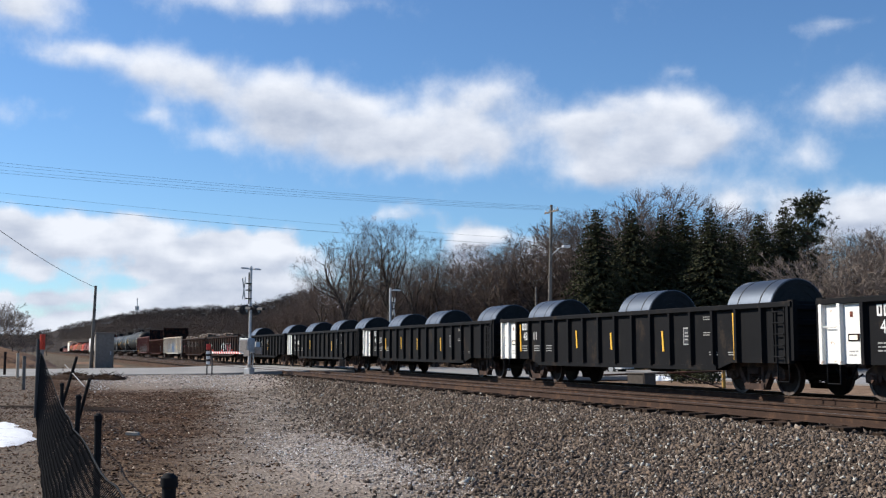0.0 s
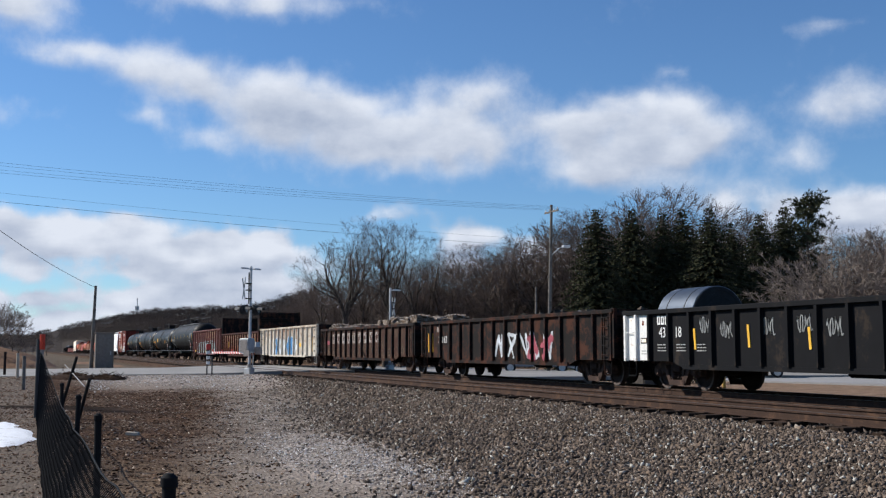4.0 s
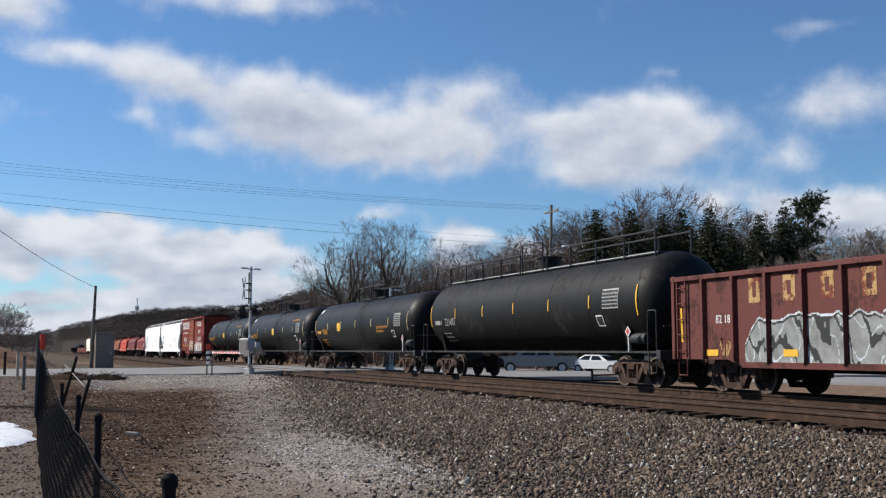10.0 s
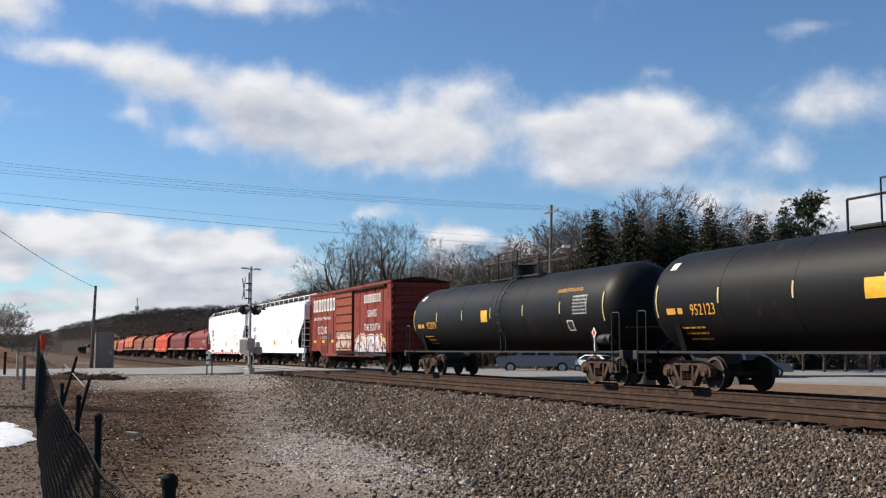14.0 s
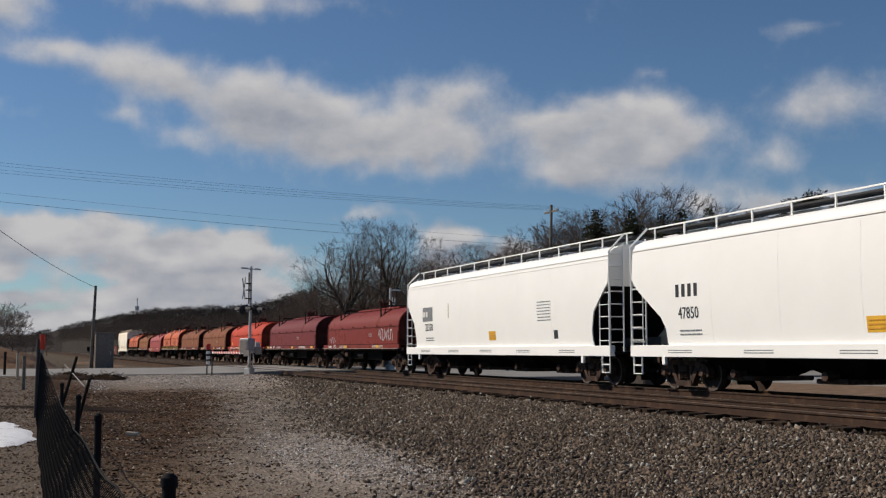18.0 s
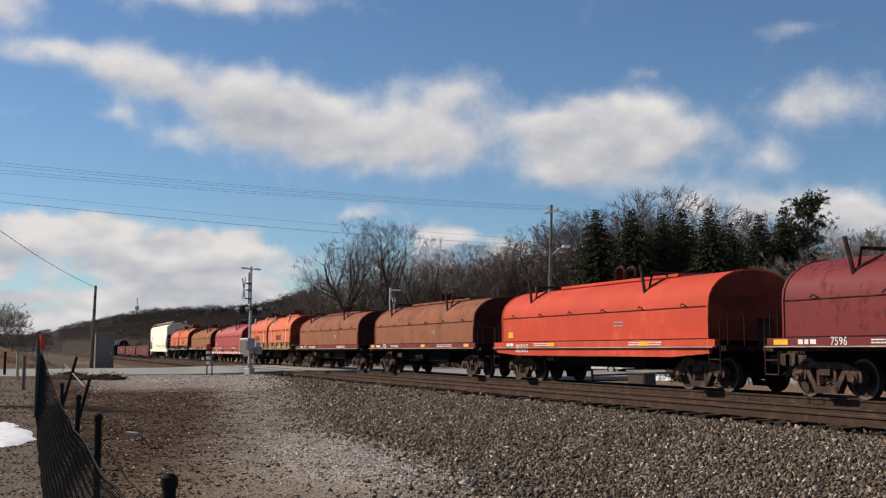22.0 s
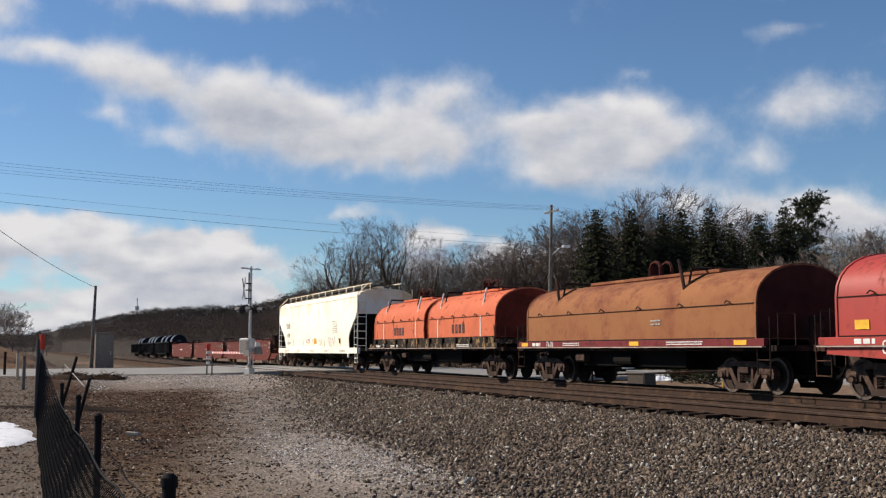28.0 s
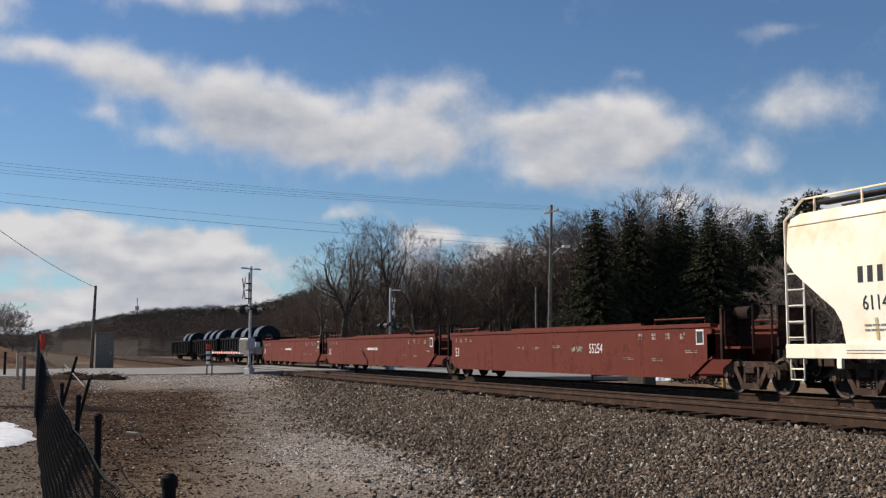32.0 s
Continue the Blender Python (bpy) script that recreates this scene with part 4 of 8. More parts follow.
def boxcar(xl, xr):
    root, c, L = car_root("boxcar", xl, xr, "faded oxide-red boxcar with a rusty plug door")
    h, top, lo, Y = L / 2, 4.42, 0.9, 1.47
    outline = [(-h, lo + 0.15), (-h + 2.2, lo + 0.15), (-h + 2.9, lo - 0.15), (h - 2.9, lo - 0.15), (h - 2.2, lo + 0.15), (h, lo + 0.15), (h, top), (-h, top)]
    dw = 1.55
    dx = -0.15
    for s in (-1, 1):
        part("side_panel", MB().prism(outline, "y", s * Y, s * (Y - 0.05)), M["box_red"], root)
        part("eave", MB().box(-h - 0.04, h + 0.04, min(s * (Y - 0.05), s * (Y + 0.06)), max(s * (Y - 0.05), s * (Y + 0.06)), top - 0.1, top + 0.03, 0.01), M["box_red"], root)
        for k in range(13):
            x = -h + 0.08 + (L - 0.16) * k / 12
            if abs(x - dx) < dw + 0.15:
                continue
            part("side_post", MB().prism([(x - 0.06, s * Y), (x + 0.06, s * Y), (x + 0.04, s * (Y + 0.03)), (x - 0.04, s * (Y + 0.03))], "z", lo + 0.05, top - 0.1), M["box_red"], root)
        for k in range(12):
            x = -h + 0.08 + (L - 0.16) * (k + 0.5) / 12
            if abs(x - dx) < dw + 0.4:
                continue
            pr = MB()
            for q in range(9):
                z = lo + 0.35 + q * 0.35
                pr.box(x - 0.38, x + 0.38, min(s * Y, s * (Y + 0.014)), max(s * Y, s * (Y + 0.014)), z - 0.018, z + 0.018)
            tagged(part("panel_stiffener", pr, M["box_red"], root), kind="stuff")
    dr = MB().box(dx - dw, dx + dw, -Y - 0.1, -Y, lo + 0.15, top - 0.2, 0.01)
    door = part("plug_door", dr, M["box_door"], root, "orange-red plug door with white primer and rust")
    for k in range(7):
        z = lo + 0.29 + k * 0.46
        part("door_rib", MB().box(dx - dw + 0.06, dx + dw - 0.06, -Y - 0.135, -Y - 0.1, z - 0.02, z + 0.03), M["rust_dark"], door)
    for x in (dx - dw - 0.06, dx + dw + 0.06):
        part("lock_rod", MB().cyl((x, -Y - 0.07, lo + 0.1), (x, -Y - 0.07, top - 0.2), 0.03, 8), M["rust_dark"], door)
    tr = MB()
    for z in (lo + 0.06, top - 0.17):
        tr.box(dx - dw - 0.2, h - 0.8, -Y - 0.15, -Y, z - 0.04, z + 0.04)
    part("door_track", tr, M["sill_dark"], root)
    rf = MB().prism([(-Y - 0.02, top), (0, top + 0.22), (Y + 0.02, top), (Y + 0.02, top - 0.06), (-Y - 0.02, top - 0.06)], "x", -h, h)
    for k in range(13):
        x = -h + 0.3 + (L - 0.6) * k / 12
        rf.prism([(-Y, top + 0.01), (0, top + 0.25), (Y, top + 0.01)], "x", x - 0.03, x + 0.03)
    part("roof", rf, M["rust_dark"], root, "weathered metal roof")
    for s in (-1, 1):
        edge = [(s * (h - 0.06), lo + 0.1), (s * h, lo + 0.1)]
        for k in range(9):
            z = lo + 0.4 + k * 0.36
            edge += [(s * h, z - 0.12), (s * (h + 0.06), z - 0.06), (s * (h + 0.06), z + 0.06), (s * h, z + 0.12)]
        edge += [(s * h, top), (s * (h - 0.06), top)]
        e = MB().prism(edge, "y", -Y, Y)
        part("end_panel", e, M["box_red"], root)
        coupler(root, s * h, s)
        add_truck(root, s * (h - 1.95), c)
        ladder(root, s * (h - 0.6), s * (h - 0.15), -Y - 0.07, lo, top - 0.6 if s < 0 else lo + 1.6, "box_red", 8)
        part("stirrup", MB().tube([(s * (h - 0.55), -Y, lo + 0.1), (s * (h - 0.55), -Y, 0.45), (s * (h - 0.15), -Y, 0.45), (s * (h - 0.15), -Y, lo + 0.1)], 0.02), M["box_red"], root)
    part("floor", MB().box(-h + 0.06, h - 0.06, -Y + 0.06, Y - 0.06, lo + 0.1, lo + 0.2), M["under"], root)
    part("centre_sill", MB().box(-h + 0.3, h - 0.3, -0.3, 0.3, 0.55, lo + 0.1), M["under"], root)
    y = -Y - 0.032
    for i in range(8):
        w = 0.48
        x = -h + 1.1 + i * 0.62
        block_letter(root, x, top - 0.72, y, w, 0.72)
    lettering("GIVES A GREEN LIGHT TO INNOVATIONS", 0.24, -h + 2.9, top - 1.5, y, root, "mark", 0.86)
    lettering("53 23 00", 0.62, -h + 3.0, top - 2.2, y, root, "mark", 0.95)
    for i in range(8):
        block_letter(root, h - 4.35 + i * 0.36, top - 0.72, y, 0.26, 0.42)
    lettering("SERVES", 0.5, h - 3.1, top - 1.5, y, root)
    lettering("THE SOUTH", 0.5, h - 3.1, top - 2.2, y, root)
    for x in (-h + 1.3, -h + 3.2, -h + 5.2, h - 4.6, h - 1.2):
        part("reflector", MB().box(x - 0.28, x + 0.28, y, y + 0.02, lo + 0.62, lo + 0.76), M["yellow"], root)
    bars(root, -h + 3.3, lo + 0.92, y, 1.6, 0.16, 2, "mark_dim", 0.4, 4)
    mural(root, dx - dw + 0.08, dx + dw - 0.08, lo + 0.18, lo + 1.15, 21, "primer", "box_door", "spray_white", -Y - 0.104, (), 0, 0.03, 0.0)
    mural(root, dx + dw + 0.35, h - 0.9, lo - 0.1, lo + 0.95, 23, "spray_white", "box_red", "mark", -Y - 0.016, (), 0, 0.03, 0.2)
    patch(root, -h + 4.55, lo + 0.92, y + 0.004, 0.5, 0.5, "mark_dark", "stencil_panel")
    scrawl(root, -h + 2.5, -h + 4.2, lo + 0.0, lo + 0.5, 12, "spray_dark", -Y - 0.018, 0.012, 5)
    return root


def block_letter(parent, x, z, y, w, h):
    """A plain open box in place of each letter of a company's name."""
    a, b, c, d, t = x - w * 0.42, x + w * 0.42, z - h / 2, z + h / 2, w * 0.27
    mb = MB()
    for p, q, r, s in ((a, a + t, c, d), (b - t, b, c, d), (a + t, b - t, c, c + t), (a + t, b - t, d - t, d)):
        mb.box(p, q, y - 0.003, y, r, s)
    return part("lettering_block", mb, M["mark"], parent)


def hopper(xl, xr, label, mat, seed, number="", rounded=False, grey=False):
    root, c, L = car_root("covered_hopper", xl, xr, label)
    h, Y = L / 2, 1.52
    zs, zt, zr = 1.02, 3.95, 4.3
    # bowed side sheet between the slope-sheet corners
    side = [(-h + 0.1, zt), (-h + 0.1, 3.0), (-h + 1.75, 1.85), (-h + 1.85, zs + 0.1), (h - 1.85, zs + 0.1), (h - 1.75, 1.85), (h - 0.1, 3.0), (h - 0.1, zt)]
    if rounded:
        side = [(-h + 0.1, zt), (-h + 0.12, 3.05), (-h + 0.5, 2.75), (-h + 1.0, 2.25), (-h + 1.2, 1.6), (-h + 1.1, zs + 0.1), (h - 1.1, zs + 0.1), (h - 1.2, 1.6), (h - 1.0, 2.25), (h - 0.5, 2.75), (h - 0.12, 3.05), (h - 0.1, zt)]
    for s in (-1, 1):
        nrow = 10
        mb = MB()
        n = len(side)
        # bulged sheet: rows of the outline cut at heights
        zsr = [zs + 0.1 + (zt - zs - 0.1) * k / nrow for k in range(nrow + 1)]

        def span(z):
            pts = side[:n // 2][::-1]
            for (xa, za), (xb, zb) in zip(pts, pts[1:]):
                if za <= z <= zb + 1e-6:
                    return xa + (xb - xa) * (z - za) / max(1e-6, zb - za)
            return pts[-1][0]

        vs = []
        for z in zsr:
            a = span(z)
            bulge = Y - 0.06 + 0.11 * math.sin(math.pi * (z - zs) / (zt + 0.5 - zs))
            for k in range(13):
                x = a + (-2 * a) * k / 12
                vs.append((x, s * bulge, z))
        fs = [(r * 13 + k, r * 13 + k + 1, (r + 1) * 13 + k + 1, (r + 1) * 13 + k) for r in range(nrow) for k in range(12)]
        mb.add(vs, fs)
        vs2 = [(x, y - s * 0.04, z) for x, y, z in vs]
        mb.add(vs2, [f[::-1] for f in fs])
        part("side_sheet", mb, M[mat], root, smooth=True)
        # curved shoulder to the roof
        sh = [(s * (Y - 0.02), zt), (s * (Y - 0.1), zt + 0.14), (s * (Y - 0.35), zr - 0.08), (s * (Y - 0.75), zr), (0, zr + 0.06), (0, zr - 0.02), (s * (Y - 0.8), zr - 0.08), (s * (Y - 0.12), zt)]
        part("roof_sheet", MB().prism(sh, "x", -h + 0.1, h - 0.1), M[mat], root, smooth=True)
        sl = MB().box(-h, h, min(s * (Y - 0.12), s * (Y + 0.05)), max(s * (Y - 0.12), s * (Y + 0.05)), zs - 0.12, zs + 0.2, 0.01)
        part("side_sill", sl, M[mat], root)
        for k in range(2):
            z = zt - 0.02 - 0.12 * k if rounded else zt - 0.06
            part("side_seam", MB().box(-h + 0.15, h - 0.15, min(s * (Y - 0.03), s * (Y + (0.012 if rounded else -0.004))), max(s * (Y - 0.03), s * (Y + (0.012 if rounded else -0.004))), z - 0.01, z + 0.01), M[mat], root)
        # running-board edge and posts on the roof
        rb = MB().box(-h - 0.1, h + 0.1, min(s * 0.78, s * 0.84), max(s * 0.78, s * 0.84), zr + 0.3, zr + 0.335)
        k = 12
        for i in range(k + 1):
            x = -h + 0.2 + (L - 0.4) * i / k
            rb.box(x - 0.02, x + 0.02, min(s * 0.79, s * 0.83), max(s * 0.79, s * 0.83), zr - 0.05, zr + 0.3)
        part("roof_rail", rb, M[mat], root)
    part("running_board", MB().box(-h - 0.05, h + 0.05, -0.78, -0.2, zr + 0.2, zr + 0.24).box(-h - 0.05, h + 0.05, 0.2, 0.78, zr + 0.2, zr + 0.24), M["dark_metal"], root, "dark grated roof walkway")
    for i in range(8):
        x = -h + 1.4 + (L - 2.8) * i / 7
        hb = MB().box(x - 0.55, x + 0.55, -0.18, 0.18, zr, zr + 0.2, 0.03)
        part("hatch", hb, M[mat], root)
    for s in (-1, 1):
        e = MB()
        xi = s * (h - 0.12)
        e.add([(xi, -Y + 0.05, 3.0), (xi, Y - 0.05, 3.0), (xi, Y - 0.05, zt), (xi, Y - 0.4, zr - 0.05), (xi, -Y + 0.4, zr - 0.05), (xi, -Y + 0.05, zt)], [(0, 1, 2, 3, 4, 5)])
        # black slope sheets darken the recess below each hopper end
        part("slope_sheet", MB().prism([(xi, 3.0), (s * (h - 2.6), 1.2), (s * (h - 2.66), 1.2), (xi - s * 0.06, 3.0)], "y", -Y + 0.05, Y - 0.05), M["end_black"], root, "black slope sheet")
        e.add([(xi - s * 0.03, y, z) for y, z in ((-Y + 0.06, 3.0), (Y - 0.06, 3.0), (Y - 0.06, zt), (-Y + 0.06, zt))], [(0, 1, 2, 3)])
        part("end_sheet", e, M[mat], root)
        for yy in (-Y - 0.02, Y - 0.5):
            lad = MB()
            for dy in (0.0, 0.48):
                if dy == 0 and yy < 0:
                    lad.tube([(s * (h - 0.05), yy, zs), (s * (h - 0.05), yy, zr - 0.25), (s * (h - 0.05), yy + 0.55, zr + 0.3)], 0.035, 6)
                else:
                    lad.tube([(s * (h - 0.05), yy + dy, zs), (s * (h - 0.05), yy + dy, zr)], 0.025, 6)
            for k in range(8):
                z = zs + 0.3 + k * 0.38
                lad.cyl((s * (h - 0.05), yy, z), (s * (h - 0.05), yy + 0.48, z), 0.018, 6)
            part("end_ladder", lad, M[mat], root)
        lad = MB().cyl((s * (h - 0.65), -Y - 0.02, zs), (s * (h - 0.65), -Y - 0.02, zs + 1.75), 0.018, 6)
        for k in range(5):
            z = zs + 0.35 + k * 0.36
            lad.cyl((s * (h - 0.05), -Y - 0.02, z), (s * (h - 0.65), -Y - 0.02, z), 0.014, 6)
        part("side_ladder", lad, M[mat], root)
        part("stirrup", MB().tube([(s * (h - 0.55), -Y, zs - 0.1), (s * (h - 0.55), -Y, 0.42), (s * (h - 0.1), -Y, 0.42), (s * (h - 0.1), -Y, zs - 0.1)], 0.025).tube([(s * (h - 0.55), -Y, 0.66), (s * (h - 0.1), -Y, 0.66)], 0.02), M[mat], root)
        part("end_platform", MB().box(min(s * (h - 1.9), s * h), max(s * (h - 1.9), s * h), -Y + 0.1, Y - 0.1, zs - 0.06, zs + 0.02), M["under"], root)
        part("brake_gear", MB().cyl((s * (h - 0.9), -0.5, 1.3), (s * (h - 0.9), 0.3, 1.3), 0.16, 12).box(s * (h - 1.3) - 0.2, s * (h - 1.3) + 0.2, 0.4, 0.9, 1.05, 1.5), M["dark_metal"], root)
        coupler(root, s * h, s)
        add_truck(root, s * (h - 1.95), c)
        j = MB().box(s * (h - 1.72) - 0.07, s * (h - 1.72) + 0.07, -Y - 0.06, -Y + 0.02, zs - 0.34, zs - 0.1, 0.02)
        part("jacking_pad", j, M[mat], root)
    for k in range(4):
        x = -h + 4.2 + (L - 8.4) * k / 3
        v = MB()
        v.add([(x - 1.6, -1.35, zs), (x + 1.6, -1.35, zs), (x + 1.6, 1.35, zs), (x - 1.6, 1.35, zs), (x - 0.42, -0.45, 0.42), (x + 0.42, -0.45, 0.42), (x + 0.42, 0.45, 0.42), (x - 0.42, 0.45, 0.42)],
              [(0, 1, 2, 3), (4, 5, 6, 7), (0, 1, 5, 4), (1, 2, 6, 5), (2, 3, 7, 6), (3, 0, 4, 7)])
        part("discharge_bay", v, M["under"], root)
        part("outlet_gate", MB().box(x - 0.5, x + 0.5, -0.95, 0.95, 0.32, 0.44, 0.02).cyl((x, -1.15, 0.5), (x, -0.8, 0.5), 0.11, 12), M["truck"], root)
    surf = lambda q: -(Y - 0.06 + 0.11 * math.sin(math.pi * (q - zs) / (zt + 0.5 - zs))) - 0.004
    for k in range(5):
        x = -h + 3.9 + (L - 7.8) * k / 4
        patch(root, x, 2.55, 0.0, 0.035, 2.5, mat, "weld_seam", surf=surf)
    if rounded:
        patch(root, -h + 5.2, 2.7, -0.006, 0.05, 0.6, "pale_strip", "rust_streak", "thin rust streak", surf)
    if number:
        lettering(number, 0.44, -h + 2.9, 2.05, 0, root, "mark_dark", 0.85, surf)
    if grey:
        patch(root, -h + 2.75, 2.62, -0.002, 1.2, 0.6, "grey_panel", "emblem_panel", "grey rectangle emblem", surf)
        bars(root, -h + 2.5, 2.62, 0, 0.6, 0.26, 1, "mark", 0.9, 3, surf=lambda q: surf(q) - 0.008)
    else:
        for i in range(4):
            a = -h + 2.42 + i * 0.28
            patch(root, a, 2.66, -0.001, 0.15, 0.34, "mark_dark", "lettering_block", surf=surf)
    bars(root, -h + 2.95, 1.55, 0, 1.0, 0.2, 2, "grey_panel", 0.4, seed + 1, surf=surf)
    bars(root, h - 4.4, 2.4, 0, 1.0, 0.72, 7, "grey_panel", 0.26, seed + 2, surf=surf)
    patch(root, h - 3.6, 1.6, -0.001, 0.28, 0.28, "mark_dark", surf=surf)
    patch(root, 0.4, 1.62, -0.001, 0.62, 0.34, "yellow", "warning_panel", "yellow printed panel", surf)
    bars(root, 0.4, 1.62, 0, 0.52, 0.26, 3, "mark_gold", 0.4, seed + 3, surf=lambda q: surf(q) - 0.006)
    for k in range(5):
        bars(root, -h + 2.5 + k * L / 5.6, zs + 0.03, -Y - 0.052, 1.1, 0.12, 2, "grey_panel", 0.4, seed + 10 + k)
    return root


def hood(mb, x0, x1, r, zb, zv, top, n=14):
    """Arched cover: upright sides to zv, then an arch up to top."""
    pts = [(-r, zb), (-r, zv)]
    for k in range(1, n):
        a = math.pi * k / n
        pts.append((-r * math.cos(a), zv + (top - zv) * math.sin(a) ** 0.9))
    pts += [(r, zv), (r, zb)]
    return mb.prism(pts, "x", x0, x1)


def coil_car(xl, xr, label, mat, double=False, deck=None, number="", seed=0):
    """Covered coil car; xl, xr are the ends of the cover."""
    root, c, L = car_root("coil_car", xl, xr, label)
    h = L / 2
    H = h + 0.75
    Y, zb, zv, top = 1.42, 1.36, 2.22, 3.2
    if double:
        zb, zv, top = 1.58, 2.4, 3.45
    deck = deck or mat
    spans = [(-h, -0.28), (0.28, h)] if double else [(-h, h)]
    for a, b in spans:
        hd = part("hood", hood(MB(), a, b, Y, zb, zv, top), M[mat], root, "arched steel cover", smooth=True)
        for x in (a, b):
            part("hood_rim", hood(MB(), x - 0.03, x + 0.03, Y + 0.025, zb, zv, top + 0.025), M[mat], hd, smooth=True)
        seam = MB().box(a + 0.02, b - 0.02, -Y - 0.022, -Y, zv - 0.008, zv + 0.01)
        k = 6
        for i in range(k):
            x = a + (b - a) * (i + 0.5) / k
            seam.tube([(x - 0.12, -Y - 0.05, zv + 0.04), (x, -Y - 0.08, zv + 0.1), (x + 0.12, -Y - 0.05, zv + 0.04)], 0.018, 6)
        part("hood_seam", seam, M["sill_dark"], hd)
        ridge = MB().box(a + (b - a) * 0.22, a + (b - a) * 0.78, -0.45, 0.45, top - 0.03, top + 0.07, 0.02)
        part("ridge_plate", ridge, M[mat], hd)
        m = (a + b) / 2
        for x in (a, b):
            s = -1 if x == a else 1
            # end plates take a darker red than the hood, painting in their shade
            part("hood_end", hood(MB(), min(x + s * 0.032, x + s * 0.036), max(x + s * 0.032, x + s * 0.036), Y - 0.02, zb + 0.02, zv, top - 0.03), M["end_red"] if mat in ("coil_salmon", "coil_orange", "coil_bright") else M["end_maroon"], hd, "end plate with shade in its colour")
        for dy in (-0.2, 0.2):
            arc = [(m - 0.28, dy, top), (m - 0.28, dy, top + 0.34), (m - 0.2, dy, top + 0.47), (m, dy, top + 0.52), (m + 0.2, dy, top + 0.47), (m + 0.28, dy, top + 0.34), (m + 0.28, dy, top)]
            part("lifting_loop", MB().tube(arc, 0.05, 6), M["loop"], hd)
        part("lifting_loop", MB().box(m - 0.31, m - 0.25, -0.2, 0.2, top, top + 0.4, 0.01), M["loop"], hd)
        for x in (a + (b - a) * 0.16, a + (b - a) * 0.74):
            zs = top - 0.5
            g = MB().tube([(x - 0.1, -0.9, top + 0.1), (x - 0.1, 0.9, top + 0.1)], 0.045, 6)
            g.tube([(x - 0.1, -0.9, top + 0.1), (x, -1.12, zs)], 0.03, 6)
            if not double:
                g.tube([(x, -1.22, zs), (x - 0.3, -1.18, zs + 0.85)], 0.05, 6)
                g.tube([(x, -1.22, zs), (x + 0.14, -1.08, zs + 0.22), (x + 0.44, -0.82, zs + 0.42)], 0.03, 6)
            part("stacking_guide", g, M["sill_dark"], hd)
        # black strip added along the hood's foot to draw the shaded gap
        part("hood_gap_shade", MB().box(a + 0.01, b - 0.01, -Y - 0.012, -Y + 0.05, zb - 0.02, zb + 0.035), M["end_black"], hd)
    # deck and sill
    part("side_sill", MB().box(-H + 0.3, H - 0.3, -1.56, -1.44, 1.18, 1.36, 0.01), M[deck], root)
    part("side_sill", MB().box(-H + 0.3, H - 0.3, 1.44, 1.56, 1.18, 1.36, 0.01), M[deck], root)
    deep = mat in ("coil_orange", "coil_bright")
    if deep:
        part("sill_apron", MB().prism([(-h - 0.2, 1.17), (h + 0.2, 1.17), (h + 0.2, 1.0), (h - 1.6, 0.9), (-h + 1.6, 0.9), (-h - 0.2, 1.0)], "y", -1.555, -1.46), M[deck], root)
    part("deck", MB().box(-H, H, -1.44, 1.44, 1.06, 1.2), M["sill_dark"], root)
    part("sill_flange", MB().box(-H + 0.3, H - 0.3, -1.63, -1.5, 1.15, 1.18), M["sill_edge"], root, "scuffed pale sill flange")
    if double:
        for x in [-h + 0.6 + (2 * h - 1.2) * k / 9 for k in range(10)]:
            part("stake_post", MB().box(x - 0.06, x + 0.06, -1.6, -1.5, 1.1, 1.58), M[deck], root)
        part("trough_side", MB().box(-h, h, -1.5, -1.42, 1.2, zb), M[deck], root)
    part("centre_sill", MB().box(-H + 0.2, H - 0.2, -0.35, 0.35, 0.55, 1.06).box(-h * 0.45, h * 0.45, -1.1, 1.1, 0.62, 1.06).cyl((-0.6, -1.2, 0.8), (0.4, -1.2, 0.8), 0.16, 12), M["under"], root)
    part("brake_valve", MB().box(-h * 0.4 - 0.3, -h * 0.4 + 0.25, -1.42, -1.2, 0.72, 0.98, 0.05), M["truck"], root)
    for s in (-1, 1):
        coupler(root, s * H, s)
        add_truck(root, s * (h - 0.95), c)
        for q, zt in ((0.12, 2.0), (0.6, 1.85)):
            part("corner_rail", MB().tube([(s * (h + q), -1.5, 0.5), (s * (h + q), -1.5, zt)], 0.018), M["sill_dark"], root)
        for z in (0.52, 0.85):
            part("step", MB().tube([(s * (h + 0.12), -1.5, z), (s * (h + 0.6), -1.5, z)], 0.016), M["sill_dark"], root)
        for y in (-1.05, 1.05):
            part("end_rail", MB().tube([(s * (h + 0.65), y - 0.25, 1.2), (s * (h + 0.65), y - 0.25, 1.95), (s * (h + 0.65), y + 0.25, 1.95), (s * (h + 0.65), y + 0.25, 1.2)], 0.016), M["sill_dark"], root)
        part("brake_stand", MB().box(s * (h + 0.45) - 0.06, s * (h + 0.45) + 0.06, -0.2, 0.2, 1.2, 1.9), M["sill_dark"], root)
    y = -1.565
    if number:
        lettering(number, 0.42 if deep else 0.26, -H + 2.7, 1.13 if deep else 1.27, y, root, "mark")
    bars(root, -H + 1.7, 1.27, y, 0.6, 0.15, 1, "mark", 0.7, seed)
    bars(root, -H + 4.2, 1.27, y, 1.1, 0.12, 2, "mark", 0.5, seed + 1)
    bars(root, H - 3.6, 1.27, y, 1.7, 0.12, 2, "mark", 0.5, seed + 2)
    if not double:
        bars(root, 0.3 * h, 1.85, -Y - 0.012, 0.5, 0.2, 2, "mark_dim", 0.45, seed + 3)
